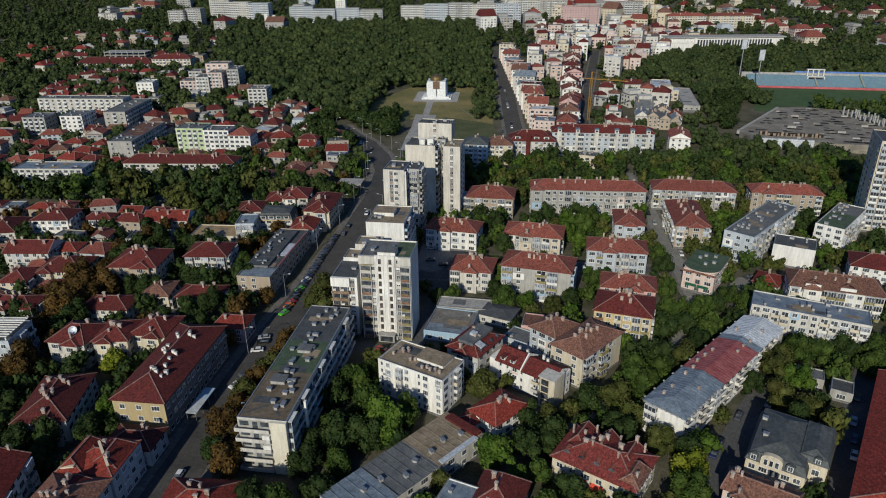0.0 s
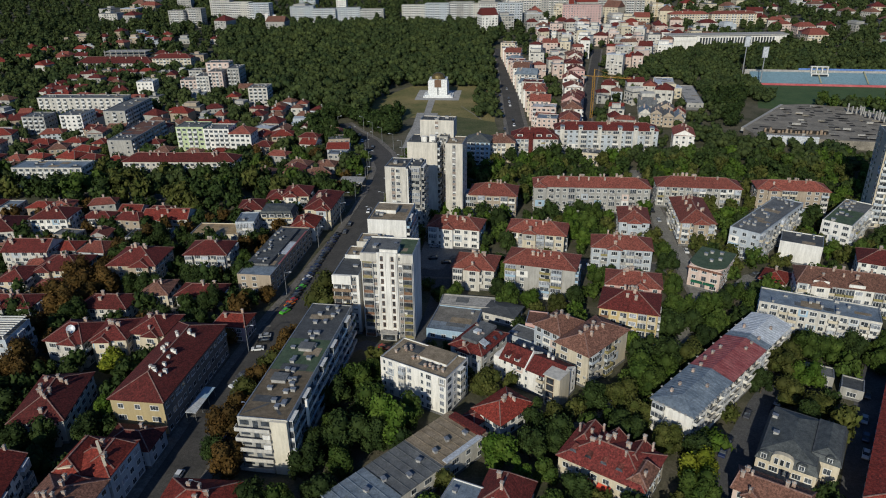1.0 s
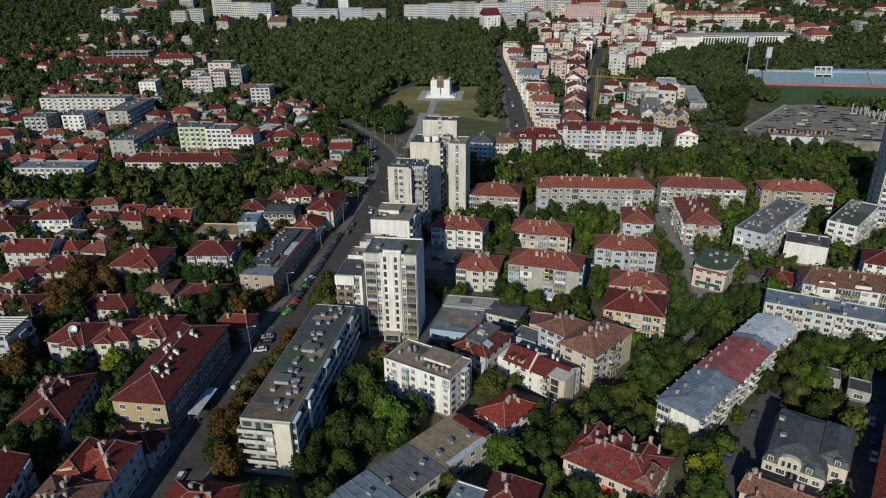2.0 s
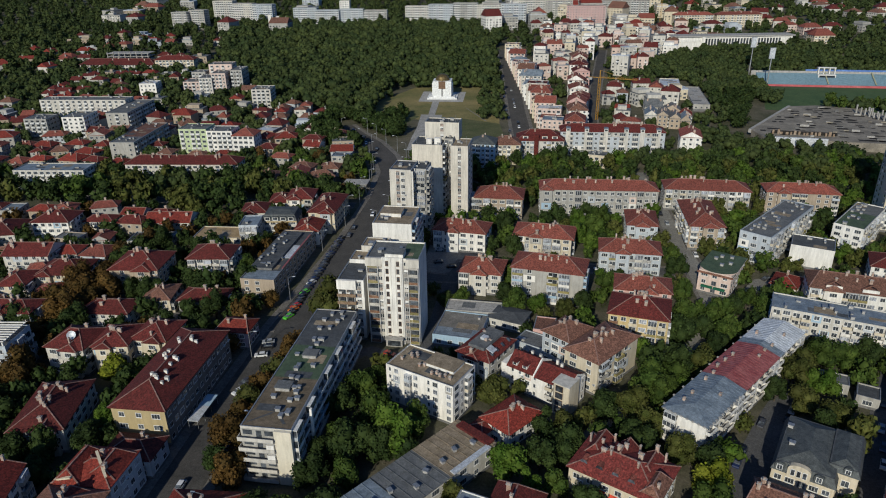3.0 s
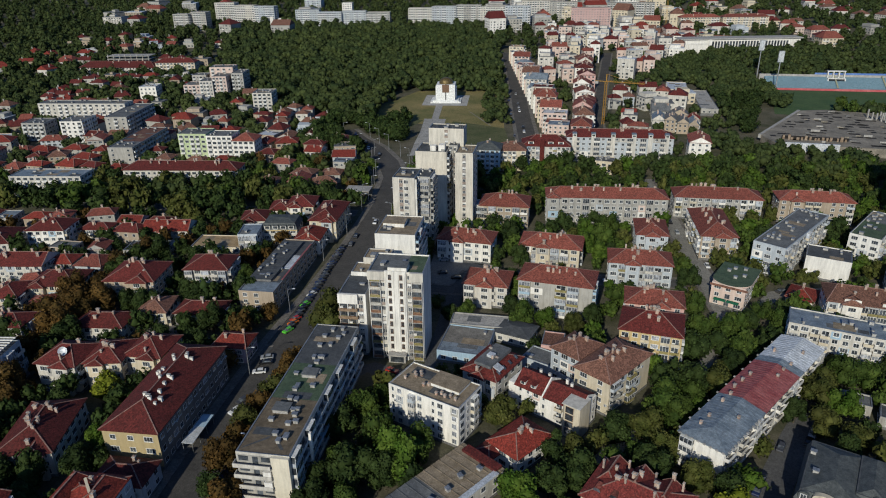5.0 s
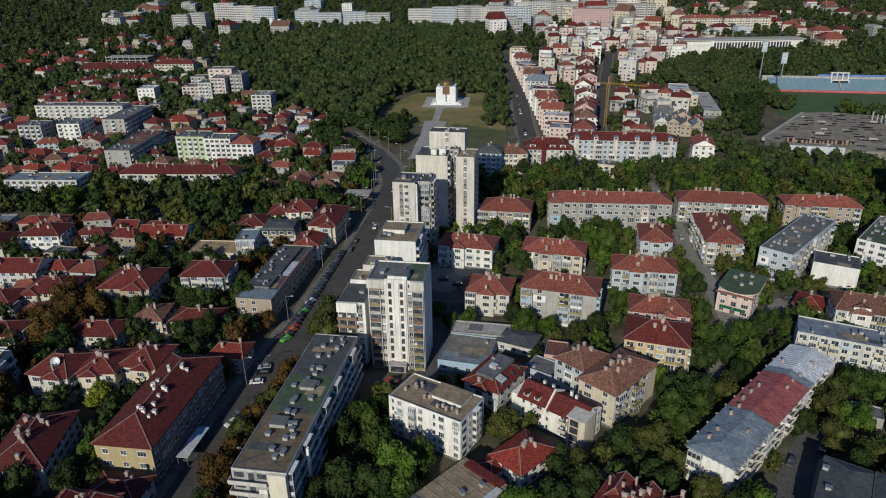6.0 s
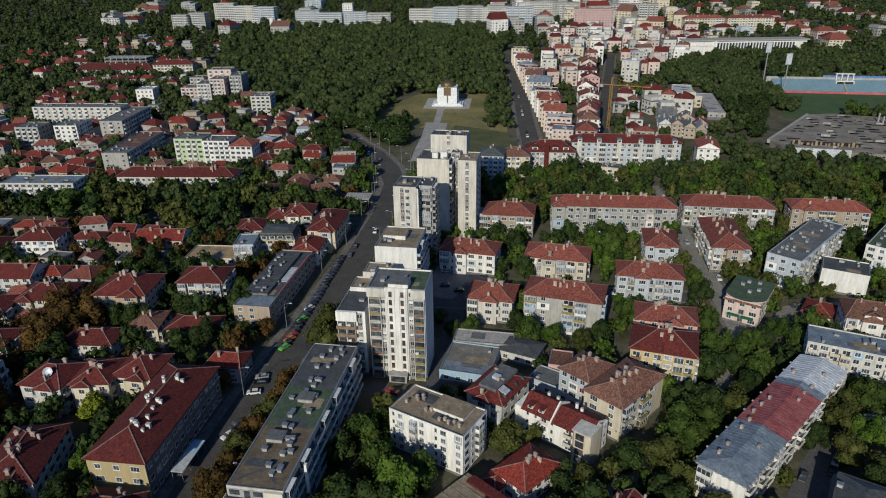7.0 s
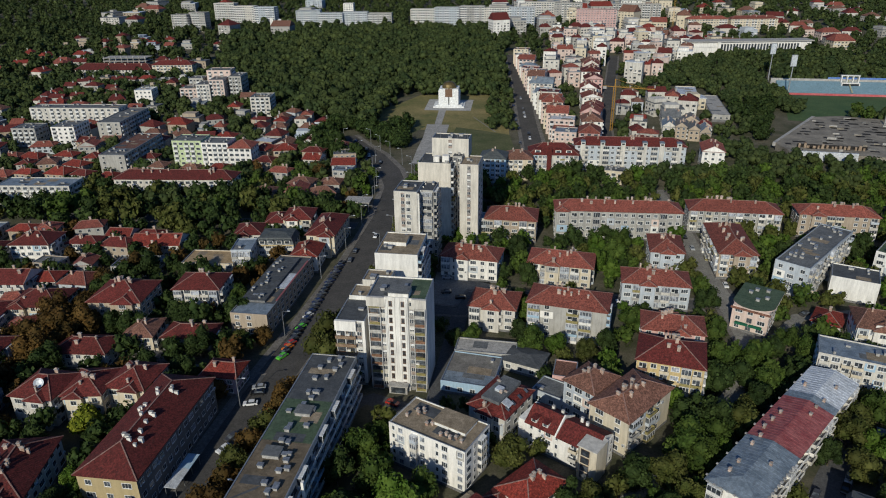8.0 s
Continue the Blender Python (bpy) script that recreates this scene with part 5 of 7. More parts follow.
house(APT, 50.7, 300.6, -4.0, 13.0, 18.0, 10.0, "pale blue-grey house with " + RED, COOL, chim=5, balc=False)
house(APT, 41.8, 269.5, -5.0, 24.0, 12.7, 10.0, "pale house with enclosed balconies and " + RED, COOL, chim=7, F="WbgbgbW")
house(APT, 87.6, 342.0, -3.0, 40.0, 13.0, 11.0, "grey block with " + RED, GREY, chim=12)
house(APT, 77.5, 306.0, -2.0, 14.5, 32.0, 11.0, "grey L-shaped block with patchy red tiled roof", BROWNW, chim=10, Lf="bbWbbWbb", F="bWwb")
house(APT, 132.0, 341.0, -4.0, 33.0, 12.0, 11.0, "beige block with loggias and " + RED, BROWNW, chim=9, F="ww.bb.wwb")

# ---- middle distance ----
WORDS = {WHITE: "white", OFFW: "off-white", CREAM: "cream", GREY: "grey", PINK: "pink", PALEPINK: "pale pink", COOL: "pale grey-blue", YELLOW: "ochre", PALEG: "pale green", BLUEW: "light blue", BROWNW: "beige"}
def mid(x, y, yaw, l, w, h, label, wall, **kw):
    kw.setdefault("chim", 3)
    return house(APT, x, y, yaw, l, w, h, label, wall, far=True, plinth=False, **kw)


mid(-194.3, 364.0, 4.0, 64.5, 13.0, 10.5, "long off-white terrace with red tiled roof", OFFW, F="wbWbw" * 4, rmat=TILED, chim=16)
mid(-210.5, 416.0, 2.0, 18.0, 15.0, 15.5, "pale lime green apartment block with flat roof", PALEG, F="bWbgW", roof="flat", rmat=BITUM, vents=4)
mid(-193.0, 415.4, 2.0, 16.5, 14.0, 14.6, "white apartment block with balconies and flat roof", WHITE, F="bWbgb", roof="flat", rmat=BITUM, vents=5)
mid(-178.0, 416.0, 2.0, 14.0, 14.0, 12.0, "white house with red gable roof", WHITE)
mid(-247.9, 412.8, 4.0, 15.4, 50.0, 12.0, "grey slab with patched red-brown flat roof", GREY, F="w.w", R="bWbbWbbWbbWbb", roof="flat", sections=[(0.3, BITUM), (0.7, TILEB)], vents=9)
mid(-333.1, 491.6, 3.0, 67.0, 13.0, 14.0, "long grey panel block with flat roof", OFFW, F="bbWbbWb" * 2, roof="flat", rmat=BITUM, vents=8)
mid(-290.6, 478.0, 5.0, 15.6, 45.0, 12.0, "grey flat-roofed panel slab", GREY, F="wbw", R="bbWbbWbbWbb", roof="flat", rmat=BITUM, vents=4)
mid(-262.3, 346.3, 4.0, 40.0, 14.0, 11.0, "pale block with white attic balconies and blue-grey roof", OFFW, F="bbbWbbbWbbb", roof="flat", rmat=SHEETB, vents=5)
mid(-310.4, 446.7, 6.0, 15.4, 20.0, 14.0, "white block with flat roof", WHITE, roof="flat", rmat=BITUM)
mid(-339.7, 446.2, 4.0, 16.2, 15.2, 12.0, "grey block with flat roof", GREY, roof="flat", rmat=BITUM)
for u, v, l, w, tall, wall in ((-282.0, 566.0, 14.0, 16.0, 12.0, PALEPINK), (-270.0, 568.0, 11.0, 18.0, 15.0, OFFW), (-260.0, 572.0, 12.0, 18.0, 18.0, PALEPINK), (-265.0, 588.0, 20.0, 14.0, 22.0, PALEPINK), (-248.0, 582.0, 10.0, 20.0, 19.0, GREY), (-284.0, 584.0, 12.0, 12.0, 16.0, GREY)):
    mid(u, v, 6.0, l, w, tall, WORDS[wall] + " part of a stepped apartment complex", wall, roof="flat", rmat=BITUM, vents=3, F="bWbw")
mid(-322.3, 566.2, 8.0, 14.0, 14.0, 10.0, "plain white flat-roofed house", WHITE, roof="flat", rmat=SHEETW)
mid(-209.1, 532.8, 6.0, 15.0, 17.0, 14.0, "white apartment house with dark side", OFFW, roof="flat", rmat=BITUM)
r = house(APT, 50.5, 427.6, 0.0, 62.0, 13.0, 15.0, "long grey apartment row with white bays and red roof", COOL, chim=14, F="wbwwgwbwwbwgwwbw", R=".", Lf=".", B=".", plinth=False, cross=False, rails=[WHITE, OFFW], rmat=TILED)
for u in (-26.5, -15.5, -4.0, 8.0, 17.5, 27.0):
    bay = part("bay", Soup().box(-1.3, 1.3, -0.8, 0.0, 2.5, 15.4, 0), OFFW, r, "pale projecting bay", (u, -6.5, 0))
    part("dormer", Soup().box(-1.2, 1.2, -0.7, 2.5, 15.4, 16.8, 0).box(-0.8, 0.8, -0.78, -0.7, 15.6, 16.5, 1).beam((0, -0.9, 17.1), (0, 2.6, 17.1), 2.6, 0.6, 2), [WHITE, GLASS, SHEETB], bay)
r = house(APT, 7.2, 420.0, 1.0, 28.0, 16.0, 11.5, "cream block with mansard dormers and red roof", OFFW, chim=4, F="WbwbW.WbwbW", R=".", Lf=".", B=".", plinth=False, cross=False, rmat=TILED, rise=5.0)
for u in (-9.0, 2.5, 8.5):
    part("dormer", Soup().box(-1.6, 1.6, -1.0, 2.5, 0.0, 1.8, 0).box(-1.1, 1.1, -1.08, -1.0, 0.3, 1.5, 1).beam((0, -1.2, 2.1), (0, 2.8, 2.1), 3.4, 0.6, 2), [WHITE, GLASS, TILED], r, "", (u, -6.0, 12.2))
part("bay", Soup().box(-1.4, 1.4, -8.9, -7.9, 0, 15.5), TILED, r, "dark red glazed stair bay", (-2.6, 0, 0))
house(APT, -25.9, 402.0, -3.0, 14.2, 14.0, 14.0, "light blue and white house with mansard roof", BLUEW, rmat=SLATE, F="wbwbw", R=".", Lf=".", B=".", plinth=False, cross=False, chim=2, rails=[WHITE])
house(APT, -13.0, 408.0, 4.0, 16.0, 14.0, 12.0, "cream house with red roof", CREAM, rmat=TILEB, F="Wbwb.W", R=".", Lf=".", B=".", plinth=False, cross=False, chim=5, rails=[WHITE])
mid(98.3, 431.7, -8.0, 12.0, 18.0, 12.0, "white gabled house with red roof", WHITE, gable=0.9)
mid(41.0, 404.0, -14.0, 10.0, 10.0, 7.0, "small beige house with grey roof", CREAM, roof="flat", rmat=BITUM)
SLABS = random.Random(17)
for x0, y0, yaw, length, tall, n in ((-260.0, 976.0, 4.0, 129.0, 17.0, 4), (-86.0, 966.0, -2.0, 162.0, 23.0, 5), (-400.0, 985.0, -6.0, 90.0, 25.0, 3), (-452.0, 925.0, -6.0, 44.0, 22.0, 2), (20.0, 1010.0, 2.0, 74.0, 26.0, 2)):
    for i in range(n):
        off = length * ((i + 0.5) / n - 0.5)
        wall = SLABS.choice([GREY, GREY, OFFW, COOL])
        size = length / n
        mid(x0 + off * math.cos(radians(yaw)), y0 + off * math.sin(radians(yaw)) + SLABS.uniform(-5, 5), yaw, size + 0.5, 13.0, tall + SLABS.uniform(-3, 3), WORDS[wall] + " panel block above the park with balconies", wall,
            F="".join(SLABS.choice("bbWw") for _ in range(int(size / 3.2))), roof="flat", rmat=BITUM, vents=4)
mid(-262.0, 1015.0, 4.0, 14.0, 14.0, 24.0, "pale tower above the woods", WHITE, roof="flat", rmat=BITUM)
mid(70.5, 936.0, -6.0, 48.0, 14.0, 26.0, "pink flat-roofed panel block", PINK, roof="flat", rmat=BITUM, vents=5)
mid(202.8, 938.7, 6.0, 48.0, 12.0, 15.0, "cream apartment row with red roof", CREAM, chim=6)
mid(258.0, 942.0, 6.0, 56.0, 12.0, 15.0, "cream apartment row with red roof", CREAM, chim=6)
mid(125.0, 985.0, -4.0, 60.0, 14.0, 26.0, "grey flat-roofed panel block", GREY, roof="flat", rmat=BITUM, vents=5)
mid(-344.0, 660.0, 6.0, 38.0, 13.0, 12.0, "ochre school building with red roof", CREAM, rmat=TILED, chim=3)
r = thing("unfinished_building", -408.0, 690.0, 4.0, "grey concrete frame of an unfinished building", "building")
for i in range(5):
    part("slab", Soup().box(-22, 22, -8, 8, i * 3.0, i * 3.0 + 0.4), CONC, r)
for i in range(8):
    part("column", Soup().box(-21.5 + i * 6, -20.9 + i * 6, -7.6, -7.0, -2, 14), CONC, r)
FOOT.append((-408, 690, 1, 0, 22, 8))
mid(-400.0, 655.0, 2.0, 76.0, 15.0, 8.0, "long building with dark red tiled roof", OFFW, chim=8, rmat=TILED, rise=5.0)

# ---- town fabric: houses in rows and quarters ----
town = random.Random(21)
WALLS = [WHITE, OFFW, OFFW, CREAM, GREY, PALEPINK, COOL, OFFW]


FARMATS = [WHITE, OFFW, CREAM, GREY, PALEPINK, COOL, YELLOW, TILE, TILEB, TILED, TILEO, BITUM, SHEETB, SHEETW, FRAME, GLASS, BROWNW]
DISTANT = Soup()


def distant(x, y, yaw, l, w, h, wall, red, tone, gable, rnd):
    """One house of the far town, added to the joined rest."""
    t, base, d = radians(yaw), ground_z(y), DISTANT
    FOOT.append((x, y, math.cos(t), math.sin(t), l / 2, w / 2))
    wi, ri = FARMATS.index(wall), FARMATS.index(tone)
    at = (x, y, base)
    d.box(-l / 2, l / 2, -w / 2, w / 2, -2, h, wi, t, at)
    c, s = math.cos(t), math.sin(t)
    put = lambda px, py, pz: (x + c * px - s * py, y + s * px + c * py, base + pz)
    if red:
        a, b, top = l / 2 + 0.5, w / 2 + 0.5, h + min(l, w) * rnd.uniform(0.24, 0.4)
        k = max(0.0, a - b) + min(a, b) * gable
        q = [put(-a, -b, h), put(a, -b, h), put(a, b, h), put(-a, b, h)]
        p0, p1 = (put(-k, 0, top), put(k, 0, top)) if l >= w else (put(0, -k, top), put(0, k, top))
        if l >= w:
            for f in ([q[0], q[1], p1, p0], [q[2], q[3], p0, p1], [q[1], q[2], p1], [q[3], q[0], p0]):
                d.poly(f, ri)
        else:
            for f in ([q[0], q[1], p0], [q[1], q[2], p1, p0], [q[2], q[3], p1], [q[3], q[0], p0, p1]):
                d.poly(f, ri)
        d.box(-0.5, 0.5, -0.4, 0.4, h, top + 1.0, 3, t, put(rnd.uniform(-0.3, 0.3) * l, rnd.uniform(-0.2, 0.2) * w, 0))
    else:
        d.box(-l / 2 - 0.2, l / 2 + 0.2, -w / 2 - 0.2, w / 2 + 0.2, h, h + 0.5, ri, t, at)
        if rnd.random() < 0.4:
            u, v = rnd.uniform(-0.25, 0.25) * l, rnd.uniform(-0.2, 0.2) * w
            d.box(u - l / 7, u + l / 7, v - w / 6, v + w / 6, h + 0.5, h + rnd.uniform(1.6, 3.0), wi, t, at)
        else:
            m0 = l * rnd.uniform(0.2, 0.4)
            d.box(-l / 2 + 0.8, l / 2 - m0, -w / 2 + 1.6, w / 2 - 0.8, h + 0.5, h + 3.0, wi, t, at)
    floors, n, m = max(1, int(h / 3)), max(2, int(l / 3.6)), max(2, int(w / 3.6))
    for i in range(floors):
        for k in range(n):
            u = -l / 2 + l * (k + 0.5) / n
            if rnd.random() < 0.8:
                q = rnd.choice((0.5, 0.75, 1.1))
                d.box(u - q, u + q, -w / 2 - 0.06, -w / 2, i * 3 + 1.0, i * 3 + rnd.choice((2.2, 2.5)), 15, t, at)
            if i and rnd.random() < 0.18:
                d.box(u - 1.5, u + 1.5, -w / 2 - 1.1, -w / 2, i * 3 - 0.1, i * 3 + 0.9, rnd.choice((0, 1, 3, 14)), t, at)
        for k in range(m):
            u = -w / 2 + w * (k + 0.5) / m
            d.box(-l / 2 - 0.06, -l / 2, u - 0.75, u + 0.75, i * 3 + 1.0, i * 3 + 2.5, 15, t, at)


def quarter(x0, x1, y0, y1, step, yaw, hmin, hmax, flat=0.25, keep=0.85, walls=WALLS, skip=None):
    y = y0
    while y < y1:
        x = x0 + town.uniform(0, step)
        while x < x1:
            l, w = town.uniform(0.55, 0.95) * step, town.uniform(0.5, 0.8) * step
            h = town.uniform(hmin, hmax)
            px, py = x + town.uniform(-2, 2), y + town.uniform(-3, 3)
            r = max(l, w) / 2 * 0.85
            ok = town.random() < keep and free(px, py, r) and clear_of_roads(px, py, r) and not (skip and skip(px, py))
            wall = town.choice(walls)
            red = town.random() > flat
            tone = town.choice([TILE, TILED, TILEB, TILED, TILEO])
            dyaw = town.gauss(0, 7) if py < 455 else town.gauss(0, 13)
            if ok and py > 455:
                distant(px, py, yaw + dyaw, l, w, h, wall, red, tone if red else town.choice([BITUM, SHEETB, SHEETW]), town.choice([0, 0.3, 0.9]), town)
            elif ok:
                mid(px, py, yaw + dyaw, l, w, h, WORDS[wall] + (" house with red tiled roof" if red else " flat-roofed town house"), wall, roof="hip" if red else "flat",
                    rmat=tone if red else town.choice([BITUM, SHEETB, SHEETW]), gable=town.choice([0, 0.3, 0.9]), chim=town.choice([1, 1, 2]), vents=1, balc=h > 9, B=".")
            x += step * town.uniform(0.95, 1.35)
        y += step * 1.15


def in_belt(x, y):
    """The broad belt of tall trees across the left quarter."""
    return x < -96 and 306 < y < 356


def past_town_edge(x, y):
    """Trees and rough ground between the last houses and the stadium."""
    return x > 102 + (y - 670) * 0.56


def in_park(x, y):
    """The wooded park and its lawn."""
    if y < 486 or y > 930:
        return False
    left = -135 - (y - 490) * 1.25 if y < 600 else -275 - max(0, y - 600) * 0.42
    return left < x < -32


# pale rows beside the park street
ROWT = [TILE, TILE, TILED, TILEB, SHEETW, BITUM, SHEETB]
for i in range(23):
    y = 462 + i * 12.6
    wall = town.choice([CREAM, PALEPINK, PALEPINK, WHITE, OFFW, WHITE])
    deep = town.uniform(11, 17)
    mid(9.5 + deep / 2 - (y - 462) * 0.122, y, -7 + town.uniform(-2, 2), deep, 12.8, town.uniform(10, 17), WORDS[wall] + " town house in a street row", wall, gable=town.choice([0.3, 0.95, 0.95]), chim=3,
        roof=town.choice(["hip", "hip", "hip", "flat"]), vents=3, rmat=town.choice(ROWT), B=".", rise=town.uniform(2.2, 4.2))
for i in range(13):
    wall = town.choice([WHITE, OFFW, PALEPINK, WHITE, PINK])
    mid(33 + i * 1.2 + town.uniform(-3, 2), 464 + i * 19, -2.0 + town.uniform(-5, 5), town.uniform(11, 16), town.uniform(13, 17), town.uniform(8, 15), WORDS[wall] + " gabled town house with red roof", wall, gable=town.choice([0.3, 0.95]), chim=3, rmat=town.choice([TILE, TILED, TILEB, TILE]), B=".", rise=town.uniform(2.5, 4.2))
house("storage_hall", 117.5, 606.0, -8.0, 16.0, 34.0, 5.0, "low hall with pale corrugated roof", CREAM, "shed", roof="flat", rmat=SHEETW, vents=0, balc=False, far=True)
house("storage_hall", 130.8, 566.0, -5.4, 12.0, 69.0, 3.8, "long low hall with pale grey roof", GREY, "shed", roof="flat", rmat=CONC, vents=0, balc=False, far=True)
CLUSTER = random.Random(9)
for u, v, l, w, tall, m in ((86.0, 500.0, 8.0, 17.0, 7.0, SHEETB), (93.5, 496.0, 7.0, 18.0, 8.0, DARKC), (100.5, 492.0, 7.0, 16.0, 7.0, BITUM), (107.0, 489.0, 6.5, 14.0, 6.0, SHEETB), (90.0, 518.0, 12.0, 12.0, 8.0, BITUM), (102.0, 512.0, 11.0, 12.0, 7.0, DARKC), (110.0, 503.0, 8.0, 9.0, 6.0, TILEO)):
    house("town_house", u, v, -8.0 + CLUSTER.uniform(-6, 6), l, w, tall, "town house with steep grey sheet-metal roof and skylights" if m is not TILEO else "town house with bright red roof", CLUSTER.choice([GREY, OFFW, BROWNW]), "house", rmat=m, far=True, plinth=False, gable=0.95, rise=CLUSTER.uniform(3.0, 4.5), chim=3, cross=False)
quarter(84, 118, 455, 600, 17, -4, 7, 12, 0.45, 0.65)
quarter(8, 190, 640, 900, 16, 0, 8, 18, 0.5, 0.95, [WHITE, GREY, OFFW, CREAM, PALEPINK, OFFW, PALEPINK], skip=past_town_edge)
quarter(195, 520, 800, 1150, 24, 6, 6, 11, 0.2, 0.28)
quarter(-70, 195, 890, 1180, 30, 0, 12, 24, 0.7, 0.7, [WHITE, OFFW, GREY, CREAM])
DULL = [OFFW, GREY, BROWNW, GREY, BROWNW, COOL, GREY]
quarter(-330, -108, 358, 480, 15, 2, 4, 7, 0.12, 0.8, DULL, skip=in_belt)
quarter(-420, -150, 480, 640, 14, 4, 4, 7, 0.15, 0.62, DULL, skip=in_park)
quarter(-560, -300, 640, 860, 18, 4, 5, 8, 0.2, 0.32, DULL, skip=in_park)
quarter(-620, -300, 880, 1150, 30, 0, 8, 16, 0.5, 0.2, DULL)
quarter(-290, -160, 190, 305, 14, 8, 4, 7, 0.1, 0.8, DULL, skip=in_belt)
quarter(-480, -300, 300, 470, 17, 6, 5, 8, 0.2, 0.6, DULL, skip=in_belt)
quarter(56, 84, 452, 610, 14, -6, 6, 11, 0.3, 0.85)
quarter(160, 260, 200, 300, 22, -20, 7, 11, 0.2, 0.6)

tagged(part("distant_houses", DISTANT, FARMATS), "pale and red-roofed houses of the far town", "houses", "", "stuff")

# ---- park monument ----
MARBLE = rough_mat("white_marble", (0.7, 0.7, 0.68), (0.78, 0.78, 0.75), 0.3, 0.5)
GILT = rough_mat("dull_gilt_dome", (0.13, 0.095, 0.04), (0.21, 0.155, 0.065), 0.8, 0.45, metal=0.6)
PALESTONE = rough_mat("pale_stone_terrace", (0.3, 0.29, 0.275), (0.42, 0.41, 0.385), 0.3, 0.9, 2.0)
sheet("lawn", [(-128, 508), (-122, 545), (-98, 600)], [(-20, 486), (-24, 560), (-34, 605)], 0.06, LAWN, "dry mown lawn round the monument", "lawn")
sheet("pavement", [(-88, 551.5), (-88.5, 586)], [(-52, 551.5), (-52.5, 586)], 0.12, PALESTONE, "pale stone terrace round the monument", "pavement")
VERGE = rough_mat("rough_grass_verge", (0.06, 0.075, 0.025), (0.11, 0.11, 0.05), 0.1, 0.95, 1.6, 0.5)
STONE = rough_mat("pale_stone_paving", (0.26, 0.25, 0.235), (0.36, 0.35, 0.325), 0.3, 0.9, 2.0)
sheet("pavement", [(-77, 425), (-78, 455), (-78, 478), (-80, 512)], [(-66, 425), (-65, 455), (-63, 478), (-64, 512)], 0.14, STONE, "pale paved forecourt before the monument", "pavement")
sheet("pavement", [(-74.5, 511), (-76.5, 552)], [(-69.5, 511), (-71, 552)], 0.16, STONE, "pale paved walk to the monument", "pavement")
sheet("pavement", [(-49, 535), (-31, 497)], [(-48, 534), (-29.5, 496.5)], 0.1, PALER, "trodden path across the lawn", "pavement")
sheet("lawn", [(-104, 476), (-106, 508)], [(-90, 478), (-80, 508)], 0.07, VERGE, "green grass verge beside the forecourt", "lawn")
sheet("lawn", [(-62, 432), (-58, 508)], [(-12, 432), (-20, 490)], 0.07, VERGE, "green grass verge beside the forecourt", "lawn")
r = thing("monument", -70.1, 568.5, 2.0, "white stone cube monument with gilt dome on a plinth", "monument")
FOOT.append((-70, 568, 1, 0, 13, 13))
r.matrix_world = r.matrix_world @ Matrix.Scale(0.87, 4)
part("plinth", Soup().box(-14, 14, -11, 11, -1, 1.0).box(-12, 12, -9.6, 9.6, 1.0, 2.0), MARBLE, r)
s = Soup().box(-8.6, -0.6, -8.6, 8.6, 2, 16, 0).box(0.6, 8.6, -8.6, 8.6, 2, 16, 0).box(-0.6, 0.6, -8.2, 8.2, 2, 15.6, 1)
s.box(-9.8, -8.6, -2, 2, 2, 13.5, 0).box(8.6, 9.8, -2, 2, 2, 13.5, 0)
part("wall", s, [MARBLE, DARKC], r)
part("recess", Soup().box(-3.2, 3.2, -8.66, -8.6, 9.0, 16.02), BROWNF, r)
s = Soup()
n = 16
prof = [(6.6, 16), (6.4, 17.6), (5.6, 19.2), (4.2, 20.5), (2.2, 21.3), (0.05, 21.6)]
for (r0, z0), (r1, z1) in zip(prof, prof[1:]):
    for i in range(n):
        a0, a1 = 2 * math.pi * i / n, 2 * math.pi * (i + 1) / n
        s.poly([(r0 * math.cos(a0), r0 * math.sin(a0), z0), (r0 * math.cos(a1), r0 * math.sin(a1), z0), (r1 * math.cos(a1), r1 * math.sin(a1), z1), (r1 * math.cos(a0), r1 * math.sin(a0), z1)])
part("dome", s, GILT, r)

# ---- stadium and hall ----
SEAT = rough_mat("light_blue_seats", (0.13, 0.215, 0.265), (0.18, 0.265, 0.32), 0.5, 0.6)
sheet("pitch", [(176, 540), (196, 616)], [(420, 500), (440, 606)], 0.06, PITCH, "green stadium grass", "pitch")
r = thing("stadium_stand", 295.0, 618.0, -3.5, "light blue seated stadium stand with boards along the front", "stadium stand")
FOOT.append((300, 626, 1, 0, 105, 14))
for i in range(12):
    part("tier", Soup().box(-100, 100, i * 1.3, i * 1.3 + 1.35, -4, 1.0 + i * 0.62), SEAT, r)
part("wall", Soup().box(-104, 104, 15.6, 16.2, -4, 9.6), CONC, r)
BOARDR = rough_mat("red_boards", (0.4, 0.07, 0.08), (0.5, 0.15, 0.15), 0.15, 0.6)
BOARDB = rough_mat("blue_boards", (0.05, 0.12, 0.4), (0.15, 0.25, 0.5), 0.12, 0.6)
part("board", Soup().box(-106, 104, -5, -4.7, -2, 1.6), BOARDR, r, "faded red advertising board strip")
part("board", Soup().box(-60, 100, 16.3, 16.6, 7, 11.0), BOARDB, r, "blue board strip at the back")
s = Soup().box(-7, 7, 10, 16, 4, 7.6, 0).box(-6.2, 6.2, 9.9, 10.0, 4.4, 7.0, 1).box(-7.2, 7.2, 13, 16, 12.6, 13.2, 0)
for u in (-6.5, -2.2, 2.2, 6.5):
    s.box(u - 0.35, u + 0.35, 13, 16, 7.6, 12.6, 0)
part("press_box", s, [WHITE, GLASS], r, "white press box", (-44, 0, 0))
